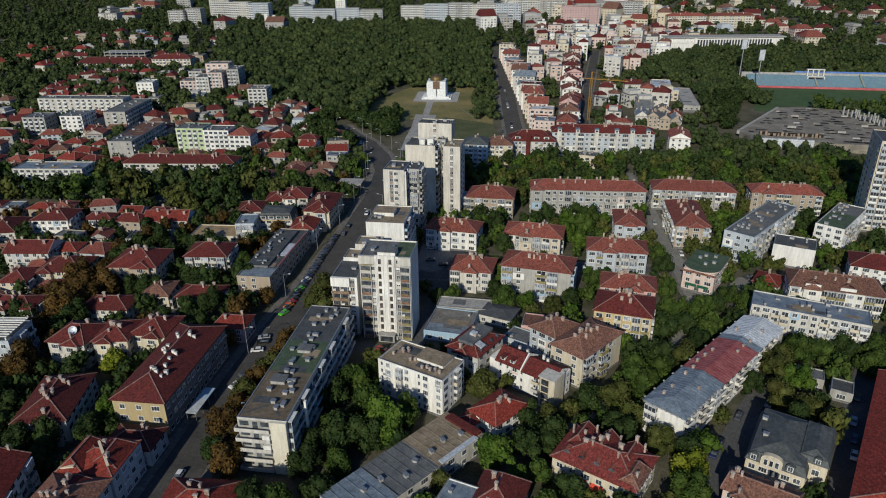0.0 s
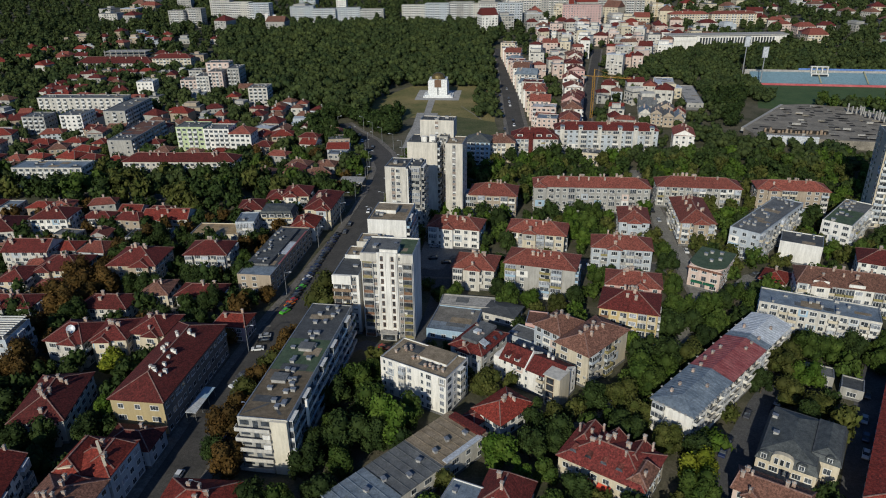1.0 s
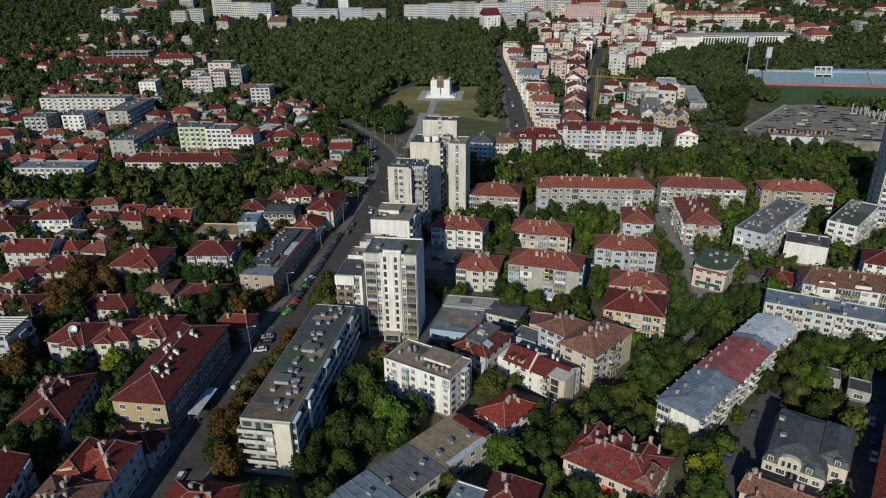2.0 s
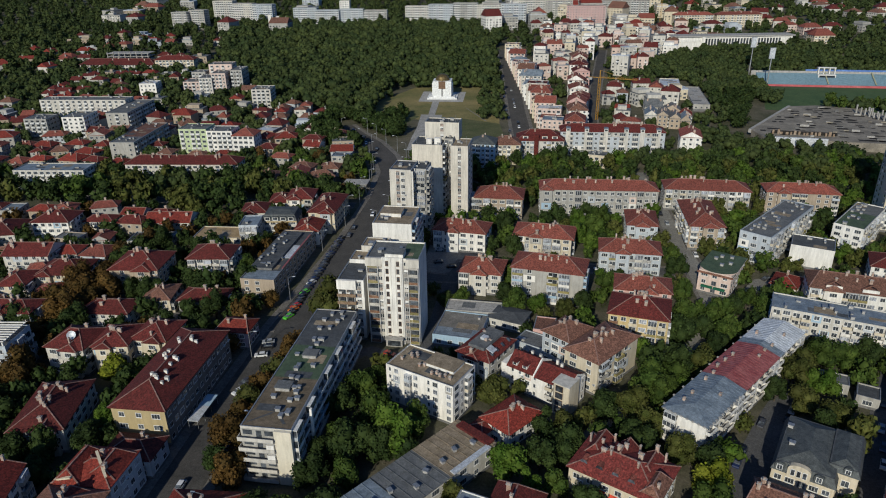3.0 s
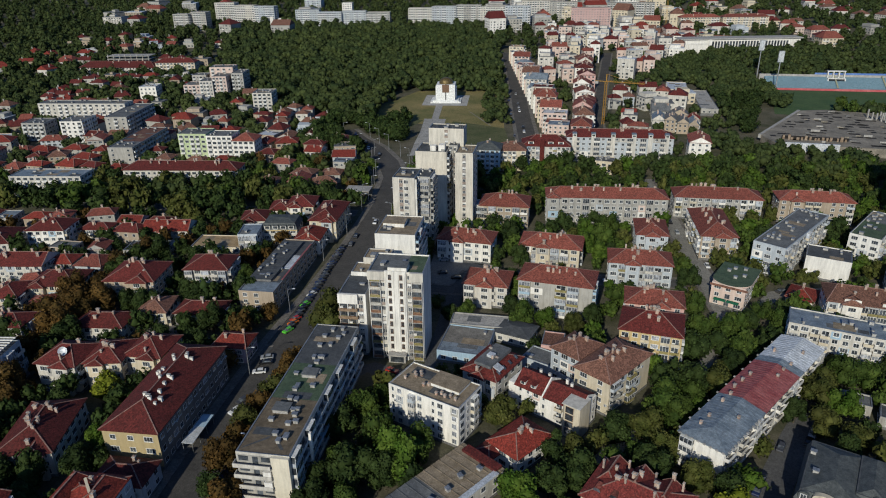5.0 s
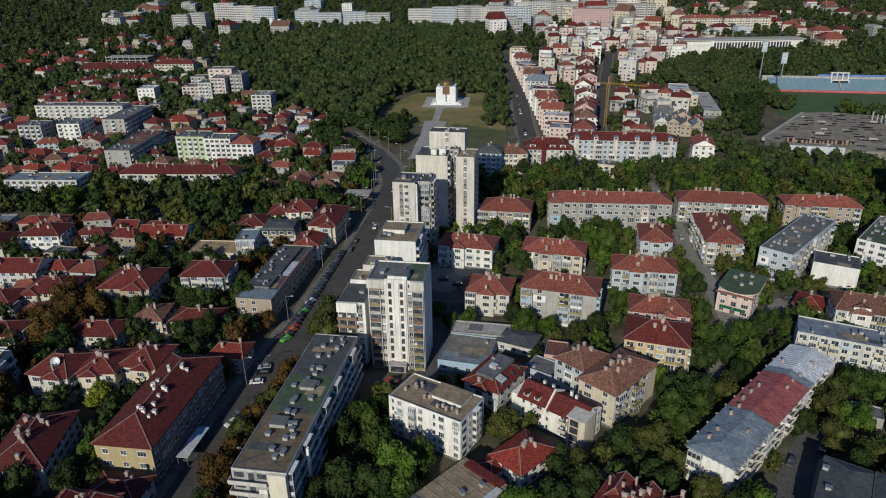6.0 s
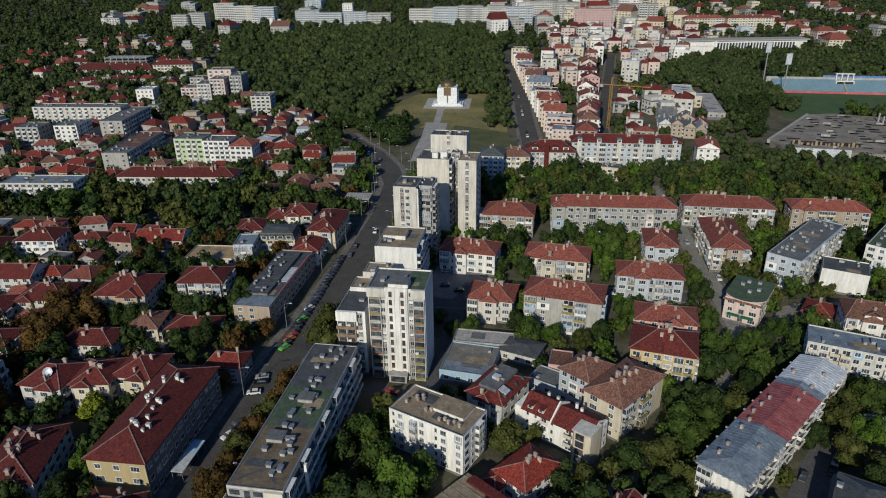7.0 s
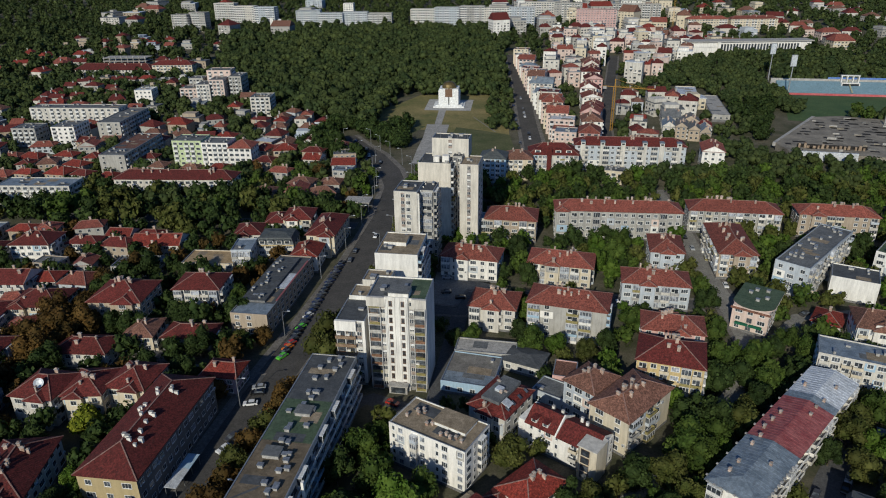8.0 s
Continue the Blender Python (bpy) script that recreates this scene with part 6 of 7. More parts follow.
for u in (-45, -8, 34, 70):
    part("stair", Soup().beam((u, 0, 1.6), (u, 15.6, 9.4), 1.1, 0.2), rough_mat("yellow_stair", (0.3, 0.3, 0.2), (0.36, 0.35, 0.22)), r)
for mx, my, mh in ((197, 662, 31), (197, 610, 31)):
    r = thing("floodlight_mast", mx, my, 10, "tall grey steel floodlight mast", "floodlight mast", "stadium floodlights")
    part("pole", Soup().tube(0, 0, -1, mh, 0.6, 0.35, 8), STEEL, r)
    part("lamp_panel", Soup().box(-2.4, 2.4, -0.4, 0.4, mh - 7, mh + 2, 0).box(-2.2, 2.2, -0.5, -0.4, mh - 6.6, mh + 1.6, 1), [STEEL, SHEETW], r)
r = thing("sports_hall", 212.0, 790.0, 8.0, "long white hall with dark tall openings between pilasters", "hall")
FOOT.append((212, 790, math.cos(radians(8)), math.sin(radians(8)), 64, 9))
part("wall", Soup().box(-62, 62, -8, 8, -3, 14), WHITE, r)
part("roof", Soup().box(-64, 64, -9.5, 9.5, 14, 15), CONC, r)
for i in range(26):
    part("opening", Soup().box(-30 + i * 3.1, -28 + i * 3.1, -8.1, -7.9, 4.5, 12), GLASS, r)
part("wall", Soup().box(-34, -31, -9.5, -8, -3, 14).box(-62, -34, -8.5, -8.05, 9, 11), WHITE, r)

# ---- unfinished market shell ----
r = thing("concrete_ruin", 195.0, 490.0, -8.0, "grey unfinished concrete shell with open bays", "ruin")
FOOT.append((192, 492, math.cos(radians(-20)), math.sin(radians(-20)), 46, 52))
deck = [(-40, -48), (33, -48), (58, 18), (40, 52), (10, 58), (-8, 52), (-46, -28)]
SCREED = rough_mat("stained_screed", (0.15, 0.135, 0.11), (0.31, 0.275, 0.22), 0.1)
s = Soup()
s.poly([(u, v, 4.0) for u, v in deck])
for (a, b), (c, d) in zip(deck, deck[1:] + deck[:1]):
    s.poly([(a, b, -2), (c, d, -2), (c, d, 4.0), (a, b, 4.0)])
part("deck", s, SCREED, r)


def on_deck(u, v):
    return -48 < v < 52 and -42 + max(0, v + 28) * 0.46 < u < 32 + (v + 48) * 0.3 - max(0, v - 18) * 0.6


ru = random.Random(5)
# near-black colour stands for shade inside open bays; the deck itself is solid
BAY_SHADE = rough_mat("open_bay_shade", (0.012, 0.011, 0.01), (0.035, 0.03, 0.026), 0.4)
for i in range(130):
    u, v = ru.uniform(-42, 55), -44 + (i % 14) * 7.0 + ru.uniform(-0.8, 0.8)
    w = ru.uniform(2, 7)
    if on_deck(u, v) and on_deck(u + w, v):
        part("opening", Soup().box(u, u + w, v, v + ru.uniform(1.6, 3.8), 4.0, 4.05), BAY_SHADE, r)
        if ru.random() < 0.35:
            part("bay_wall", Soup().box(u - 0.5, u + w * 0.7, v + 3.8, v + 4.3, 4.0, 4.0 + ru.uniform(0.5, 1.3)), ru.choice([CONC, DARKC, SCREED]), r)
for i in range(22):
    row, k = divmod(i, 11)
    column = part("column", Soup().box(-0.4, 0.4, -0.4, 0.4, -3, ru.uniform(7.5, 10.5)), CONC, r, "", (32 + k * 1.9 + row * 7, 37 - k * 3.6 - row * 3 + ru.uniform(-0.8, 0.8), 0))
    column.rotation_euler = (ru.uniform(-0.05, 0.05), ru.uniform(-0.05, 0.05), 0.3)
part("wall", Soup().box(-39, -5, -49.2, -48, 0, 5.4), SHEETW, r, "pale fascia wall")
RUST = rough_mat("rust_stained_concrete", (0.2, 0.135, 0.085), (0.34, 0.27, 0.2), 0.5)
for i in range(15):
    part("pillar", Soup().box(-ru.uniform(0.4, 1.1), ru.uniform(0.3, 0.8), -36.5, -35.6, 4.0, ru.uniform(5.4, 7.4)), RUST, r, "", (-34 + i * 2.5 + ru.uniform(-0.6, 0.6), 0, 0))
# near-black strip paints the shade behind the pillars
part("bay_wall", Soup().box(-35, 3, -34.6, -34.0, 4.0, 6.0), BAY_SHADE, r, "dark back standing for shade in the open bays")
part("wall", Soup().beam((-47, -28, 3.2), (-9, 52, 3.2), 1.8, 2.4), CONC, r, "pale raised edge")

# ---- church, underpass canopy, cranes ----
r = thing("church", -330.0, 905.0, 20.0, "small white church with arched front and belfry", "church")
FOOT.append((-330, 905, 1, 0, 12, 12))
part("wall", Soup().box(-7, 7, -6, 6, -2, 14).box(-7, -3, -6.5, -2, 14, 21).box(3, 7, -6.5, -2, 14, 19), WHITE, r)
part("arch", Soup().box(-1.6, 1.6, -6.08, -6, 0, 7), GLASS, r)
YCR = rough_mat("crane_yellow", (0.3, 0.16, 0.02), (0.4, 0.22, 0.035), 1.0, 0.5)


def crane(x, y, h, jib, yaw, label):
    r = thing("tower_crane", x, y, yaw, label, "crane")
    s = Soup()
    for i, j in ((-0.7, -0.7), (0.7, -0.7), (0.7, 0.7), (-0.7, 0.7)):
        s.box(i - 0.12, i + 0.12, j - 0.12, j + 0.12, -1, h)
    for k in range(int(h / 2)):
        s.beam((-0.7, -0.7, k * 2), (0.7, -0.7, k * 2 + 2), 0.12, 0.12)
        s.beam((0.7, -0.7, k * 2), (0.7, 0.7, k * 2 + 2), 0.12, 0.12)
    part("mast", s, YCR, r)
    s = Soup().beam((-8, 0, h), (jib, 0, h), 0.25, 0.25).beam((-8, 0.9, h), (jib, 0.9, h), 0.25, 0.25).beam((0, 0.45, h + 5), (jib * 0.7, 0.45, h + 0.6), 0.15, 0.15).beam((0, 0.45, h), (0, 0.45, h + 5), 0.6, 0.6)
    for k in range(int(jib / 2)):
        s.beam((k * 2, 0, h), (k * 2 + 1, 0.45, h + 1.1), 0.12, 0.12)
        s.beam((k * 2 + 1, 0.45, h + 1.1), (k * 2 + 2, 0.9, h), 0.12, 0.12)
    part("jib", s, YCR, r)
    part("counterweight", Soup().box(-8, -5.5, -0.6, 1.5, h - 1.8, h), CONC, r)


crane(49.0, 505.0, 30.0, 26.0, -20.0, "yellow lattice tower crane over a building site")
crane(162.0, 930.0, 40.0, 34.0, -10.0, "orange tower crane far off")
r = thing("underpass_canopy", -92.0, 352.0, 0.0, "grey canopy over an underpass stair", "canopy")
part("roof", Soup().box(-6.6, 6.6, -4.6, 4.6, 4.6, 5.0), CONC, r)
for i, j in ((-6, -4), (6, -4), (-6, 4), (6, 4)):
    part("post", Soup().box(i - 0.2, i + 0.2, j - 0.2, j + 0.2, -1, 4.6), CONC, r)
part("wall", Soup().box(-6.4, 6.4, 3.6, 3.9, -1, 4.6), GREY, r)
FOOT.append((-92, 352, 1, 0, 7, 5))

r = thing("market_canopy", -92.0, 160.0, -2.0, "long white and blue canopy over a pavement stall", "canopy")
part("roof", Soup().box(-1.6, 1.6, -7, 0, 3.0, 3.15), SHEETW, r)
part("roof", Soup().box(-1.6, 1.6, 0, 5.5, 3.0, 3.15), BLUEW, r)
for i in range(4):
    part("post", Soup().box(1.3, 1.42, -6.9 + i * 4.0, -6.78 + i * 4.0, -0.2, 3.0), STEEL, r)
    part("post", Soup().box(-1.42, -1.3, -6.9 + i * 4.0, -6.78 + i * 4.0, -0.2, 3.0), STEEL, r)

# ---- street lamps ----
lamp = None
for x, y, a in [(-86.5, 304, 0), (-85.5, 331, 0), (-86, 358, 0), (-90, 386, 0), (-97, 408, 0), (-112, 436, 0), (-68, 320, 180), (-67.5, 360, 180), (-70, 394, 180), (-82, 422, 180), (-101, 449, 180), (-89.5, 190, 0), (-89.5, 230, 0), (-89.5, 275, 0), (-88, 318, 0), (-88, 345, 0), (-88, 372, 0), (-70, 300, 180), (-69, 340, 180), (-69, 380, 180), (-74, 408, 180), (-92, 436, 180), (-110, 462, 180), (-99, 425, 0), (-128, 462, 0), (-72, 150, 180), (-73, 120, 180)]:
    if lamp is None:
        lamp = thing("street_lamp", x, y, a, "tall grey steel street lamp on the pavement", "street lamp", "boulevard lamps")
        part("pole", Soup().tube(0, 0, 0, 10, 0.14, 0.08, 6), STEEL, lamp)
        part("arm", Soup().beam((0, 0, 9.9), (2.2, 0, 10.4), 0.1, 0.1), STEEL, lamp)
        part("lamp_head", Soup().box(1.9, 2.9, -0.18, 0.18, 10.3, 10.5), SHEETW, lamp)
    else:
        copy_thing(lamp, pose(x, y, ground_z(y), 0, 0, a))

# ---- cars ----
PAINTS = {"white": (0.7, 0.7, 0.7), "black": (0.012, 0.012, 0.014), "silver": (0.35, 0.36, 0.37), "dark blue": (0.02, 0.03, 0.09), "red": (0.4, 0.03, 0.02), "bright green": (0.12, 0.5, 0.04), "orange": (0.6, 0.16, 0.02), "dark grey": (0.06, 0.06, 0.065)}
CARS = {}
RUB = rough_mat("tyre_rubber", (0.015, 0.015, 0.015), (0.03, 0.03, 0.03), 2.0)


def car(x, y, yaw, colour):
    m = pose(x, y, ground_z(y) + 0.06, 0, 0, yaw)
    if colour in CARS:
        return copy_thing(CARS[colour], m)
    pm, nt, b = mat_base("car_paint_" + colour.replace(" ", "_"), 0.3)
    nt.links.new(ramp(nt, noise_node(nt, 1.5, 3), [(0.3, scaled(PAINTS[colour], 0.85)), (0.7, PAINTS[colour])]), b.inputs["Base Color"])
    b.inputs["Coat Weight"].default_value = 0.4
    r = thing("car", 0, 0, 0, colour + " parked passenger car on the asphalt", "car", "parked cars", z=0)
    r.matrix_world = m
    prof = [(-2.1, 0.35), (-2.15, 0.7), (-2.0, 0.92), (-0.95, 0.98), (1.7, 1.0), (2.1, 0.9), (2.15, 0.5), (2.1, 0.35)]
    s = Soup()
    for sg in (1, -1):
        s.poly([(px, sg * 0.86, pz) for px, pz in (prof if sg < 0 else prof[::-1])])
    for (x0, z0), (x1, z1) in zip(prof, prof[1:] + prof[:1]):
        s.poly([(x0, -0.86, z0), (x0, 0.86, z0), (x1, 0.86, z1), (x1, -0.86, z1)])
    part("body", s, pm, r)
    s = Soup()
    lo, hi = [(-1.1, 0.98), (1.75, 1.0)], [(-0.35, 1.45), (1.25, 1.45)]
    for sg in (1, -1):
        s.poly([(lo[0][0], sg * 0.8, lo[0][1]), (lo[1][0], sg * 0.8, lo[1][1]), (hi[1][0], sg * 0.64, 1.45), (hi[0][0], sg * 0.64, 1.45)][::-sg])
    s.poly([(-1.1, -0.8, 0.98), (-0.35, -0.64, 1.45), (-0.35, 0.64, 1.45), (-1.1, 0.8, 0.98)])
    s.poly([(1.75, 0.8, 1.0), (1.25, 0.64, 1.45), (1.25, -0.64, 1.45), (1.75, -0.8, 1.0)])
    part("windscreen", s, GLASS, r)
    part("roof_panel", Soup().box(-0.38, 1.28, -0.65, 0.65, 1.45, 1.49), pm, r)
    for i in (-1.35, 1.35):
        for j in (-0.78, 0.78):
            w = Soup()
            for k in range(10):
                a0, a1 = 2 * math.pi * k / 10, 2 * math.pi * (k + 1) / 10
                w.poly([(0.32 * math.cos(a0), -0.1, 0.32 * math.sin(a0)), (0.32 * math.cos(a1), -0.1, 0.32 * math.sin(a1)), (0.32 * math.cos(a1), 0.1, 0.32 * math.sin(a1)), (0.32 * math.cos(a0), 0.1, 0.32 * math.sin(a0))])
            for yy in (-0.1, 0.1):
                w.poly([(0.32 * math.cos(2 * math.pi * k / 10), yy, 0.32 * math.sin(2 * math.pi * k / 10)) for k in range(10)])
            part("wheel", w, RUB, r, "", (i, j, 0.32))
    CARS[colour] = r
    return r


cr = random.Random(11)
for i in range(27):
    y = 216.9 + i * 2.75
    x = -86.0 + (y - 212) * 0.015
    col = cr.choice(["black", "dark grey", "black", "dark blue", "black", "white", "dark grey", "black"])
    if i in (0, 7):
        col = "bright green"
    if i == 2:
        col = "orange"
    if i == 3:
        col = "red"
    if cr.random() < 0.92 or i in (0, 2, 3, 7):
        car(x, y, 60 + cr.uniform(-6, 6), col)
for x, y, a, c in [(-86.8, 191.2, 15, "white"), (-86.5, 196.6, 12, "black"), (-87.2, 199.4, 14, "silver"), (-85.6, 131, 88, "white"), (-86.4, 171, 60, "white"), (-86.2, 176, 60, "dark grey"), (-79, 146, 90, "dark blue"), (-76, 318, 90, "white"), (-81.5, 301, 90, "black"), (-81.6, 292, 91, "dark grey"),
                   (-44.5, 196, 160, "red"), (-42, 190, 60, "dark grey"), (-37, 268, 10, "dark grey"), (-31, 264, 8, "black"), (-38, 280, 5, "silver"), (74, 174, 60, "black"), (76.5, 178, 60, "silver"), (66, 171, 60, "dark grey"), (57.6, 158.5, 62, "black"), (55, 154, 62, "dark blue"), (50, 144, 62, "dark grey"), (98, 172, 62, "silver"), (95, 164, 62, "dark blue"), (92, 157, 62, "white"), (104, 184, 62, "dark grey"),
                   (49, 226, 0, "white"), (30, 267, 5, "white"), (31, 262, 80, "dark grey"), (29, 257, 85, "dark blue"), (66, 318, 92, "silver"), (65, 330, 92, "black"), (72, 284, 90, "white"), (95, 264, 30, "dark grey"), (102, 266, 20, "white"), (40, 186, 55, "dark grey"), (48, 200, 58, "black")]:
    car(x, y, a, c)
for i in range(20):
    line = dense(BOULEVARD)
    k = 27 + i
    if k < len(line):
        p = line[k]
        car(p[0] + cr.choice((-3.5, -1, 2.5)), p[1] + cr.uniform(-3, 3), 100 + (i > 5) * 30, cr.choice(["dark blue", "black", "silver", "dark grey", "white"]))
for i in range(14):
    car(cr.choice((-12.5, -5.5)) - (i * 11) * 0.075, 470 + i * 11, 94, cr.choice(["black", "silver", "white", "dark blue", "dark grey"]))

# ---- trees ----
tr = np.random.RandomState(4)


def ico():
    bm = bmesh.new()
    bmesh.ops.create_icosphere(bm, subdivisions=1, radius=1.0)
    bm.verts.ensure_lookup_table()
    v = np.array([p.co[:] for p in bm.verts])
    f = np.array([[p.index for p in q.verts] for q in bm.faces])
    bm.free()
    return v, f


ICO_V, ICO_F = ico()
LOW_V = np.array([(0, 0, 1), (0, 0, -1), (1, 0, 0), (-1, 0, 0), (0, 1, 0), (0, -1, 0)], dtype=float)
LOW_F = np.array([(0, 2, 4), (0, 4, 3), (0, 3, 5), (0, 5, 2), (1, 4, 2), (1, 3, 4), (1, 5, 3), (1, 2, 5)])


def mesh_from(name, v, tris, material):
    me = bpy.data.meshes.new(name)
    me.vertices.add(len(v))
    me.vertices.foreach_set("co", np.asarray(v, dtype=np.float32).ravel())
    me.loops.add(len(tris) * 3)
    me.loops.foreach_set("vertex_index", np.asarray(tris, dtype=np.int32).ravel())
    me.polygons.add(len(tris))
    me.polygons.foreach_set("loop_start", np.arange(0, len(tris) * 3, 3, dtype=np.int32))
    me.materials.append(material)
    me.update()
    me.validate()
    return me


def crown(lumps, leaves, size, tall=1.0, spread=0.62, low=False, tilt=0.55):
    """A crown of radius about 1 and height tall, base at 0: uneven lumps under a skin of leaf sprays."""
    vs, fs, n = [], [], 0
    BV, BF = (LOW_V, LOW_F) if low else (ICO_V, ICO_F)
    cs = []
    for i in range(lumps):
        a, rr = tr.uniform(0, 2 * np.pi), spread * np.sqrt(tr.uniform(0, 1))
        z = tr.uniform(0.18, 0.82)
        k = 1 - abs(z - 0.42) * 0.9
        c = np.array([rr * k * np.cos(a), rr * k * np.sin(a), z * tall])
        r = tr.uniform(0.24, 0.44)
        cs.append((c, r))
        vv = BV * (1 + tr.uniform(-0.22, 0.22, (len(BV), 1))) * r * 0.86 * np.array([1, 1, 0.85 * min(tall, 1.4)]) + c
        vs.append(vv)
        fs.append(BF + n)
        n += len(vv)
    for i in range(leaves):
        c, r = cs[tr.randint(len(cs))]
        d = tr.normal(size=3)
        d[2] = d[2] * 0.9 + 0.25
        d /= np.linalg.norm(d)
        p = c + d * r * np.array([1, 1, 0.85 * min(tall, 1.4)]) * tr.uniform(0.85, 1.12)
        nrm = d + tr.normal(size=3) * tilt
        nrm /= np.linalg.norm(nrm)
        t1 = np.cross(nrm, tr.normal(size=3))
        t1 /= np.linalg.norm(t1) + 1e-9
        t2 = np.cross(nrm, t1)
        s = size * tr.uniform(0.6, 1.4)
        q = [p + t1 * s, p + t2 * s * 0.7 + nrm * s * 0.25, p - t1 * s, p - t2 * s * 0.7 + nrm * s * 0.2]
        vs.append(np.array(q))
        fs.append(np.array([[0, 1, 2], [0, 2, 3]]) + n)
        n += 4
    return np.concatenate(vs), np.concatenate(fs)


def trunk_mesh():
    s = Soup().tube(0, 0, -0.12, 0.45, 0.055, 0.035, 7)
    for i in range(4):
        a = i * 1.7
        s.beam((0, 0, 0.25 + i * 0.04), (0.34 * math.cos(a), 0.34 * math.sin(a), 0.62), 0.03, 0.03)
    return s.mesh("trunk", [BARK])


TRUNK = trunk_mesh()
SHAPES = []
for k, (lumps, tall) in enumerate([(16, 1.5), (20, 1.35), (14, 1.7), (18, 1.25), (12, 2.4)]):
    v, f = crown(lumps - 4, 1700, 0.064, tall, 0.66 if tall < 2 else 0.42)
    SHAPES.append((v, f))
CROWNS = {}
TREES = []
KINDS = ["green", "deep green", "bright green", "autumn brown", "olive green", "yellow-green"]


def tree(x, y, r, kind, shape=None, group=""):
    i = shape if shape is not None else int(abs(x * 13 + y * 7)) % 4
    key = (i, kind)
    m = pose(x, y, ground_z(y), 0, 0, (x * 37 + y * 91) % 360) @ Matrix.Scale(r, 4)
    TREES.append((x, y, r))
    if key in CROWNS:
        return tree_copy(CROWNS[key], m)
    root = thing("tree", 0, 0, 0, KINDS[kind] + " broadleaf tree with a full uneven crown", "tree", group or "street and yard trees")
    v, f = SHAPES[i]
    part("trunk", TRUNK, None, root)
    part("crown", mesh_from("crown", v + np.array([0, 0, 0.25]), f, LEAVES[kind]), None, root)
    root.matrix_world = m
    CROWNS[key] = root
    return root


def tree_copy(ob, m):
    """Like copy_thing, with the size taken from m."""
    made = ob.copy()
    scene.collection.objects.link(made)
    for o in ob.children:
        c = o.copy()
        scene.collection.objects.link(c)
        c.parent = made
    made.matrix_basis = m
    return made


pick = random.Random(13)
LATE = []


def kind_at(x, y):
    n = noise.noise(Vector((x * 0.03, y * 0.03, 1.7)))
    u = pick.random() + n * 0.35
    if x < -95 and y < 345 and u < 0.82:
        return 1
    if x < -95 and u > 0.82 or (-76 < x < -66 and y < 250 and u > 0.35):
        return 3
    return 1 if u < 0.3 else 0 if u < 0.58 else 4 if u < 0.84 else 2


# trees that stand out

for x, y, r, k in [(-78, 136, 4.6, 1), (-78, 144, 6.4, 3), (-77.5, 153, 6.2, 3), (-77.4, 162, 6.4, 4), (-76.8, 170, 6.0, 3), (-76.2, 178, 6.0, 4), (-75.5, 186, 5.6, 3), (-74.5, 194, 5.2, 3), (-69.5, 211, 8.2, 4), (-69.5, 222, 7.8, 4), (-69, 231, 5.6, 4), (-95, 224, 4.2, 3), (-102, 222, 3.6, 4),
                   (-140, 139, 6.2, 1), (-132, 134, 5.4, 1), (-125, 137, 5.2, 1), (-147, 147, 6.2, 1), (-118, 145, 4.4, 1), (-47, 150, 6.5, 0), (-38, 146, 6.0, 1), (-35, 153, 5.6, 2), (-43, 160, 5.4, 1), (-52, 143, 5.2, 1), (-44, 136, 5.0, 0), (-50, 172, 4.0, 1), (-45, 178, 4.5, 0)]:
    tree(x, y, r, k)
for x, y, r, k in [(-126.5, 172.5, 5.8, 5), (-118, 152, 3.8, 2), (-127, 204, 5.0, 1), (-112, 214, 5.6, 1), (-121, 212, 5.0, 1), (-108, 236, 6.0, 1), (-112, 246, 5.2, 0), (-160, 212, 6.0, 3), (-168, 222, 6.2, 3), (-163, 232, 6.0, 4), (-150, 226, 5.0, 1),
                   (-4, 228, 5.6, 0), (4, 228, 4.6, 2), (-8, 236, 4.6, 1), (14, 226, 4.4, 4), (20, 230, 4.8, 1), (-24, 232, 4.2, 0), (-30, 230, 3.8, 1), (-9, 262, 4.0, 1)]:
    tree(x, y, r, k)
for x, y, r, k in [(-5, 250, 5.2, 0), (-6, 276, 5.6, 1), (-10, 300, 5.8, 1), (22, 292, 5.6, 2), (28, 284, 5.2, 2), (30, 300, 5.6, 0), (24, 306, 5.2, 2), (34, 312, 5.6, 0), (47, 245, 4.6, 0), (56, 224, 5.4, 0), (60, 217, 5.6, 1), (66, 213, 5.2, 0), (84, 232, 5.0, 0), (60, 262, 5.0, 1), (61, 276, 4.6, 0), (58, 240, 5.0, 0), (31, 246, 5.6, 0),
                   (40, 176, 6.0, 0), (34, 162, 5.0, 4), (46, 187, 6.0, 0), (28, 157, 5.6, 1), (19, 156, 5.4, 0), (11, 150, 5.2, 1), (46, 192, 6.0, 1), (84, 197, 6, 4), (91, 201, 6, 0), (99, 202, 5.6, 0), (107, 203, 5.6, 1), (115, 203, 6, 0), (80, 190, 5.6, 4), (86, 184, 5.4, 2), (79, 178, 5.4, 4), (85, 172, 5.0, 4), (112, 196, 5.6, 0), (121, 205, 5.6, 1)]:
    tree(x, y, r, k)


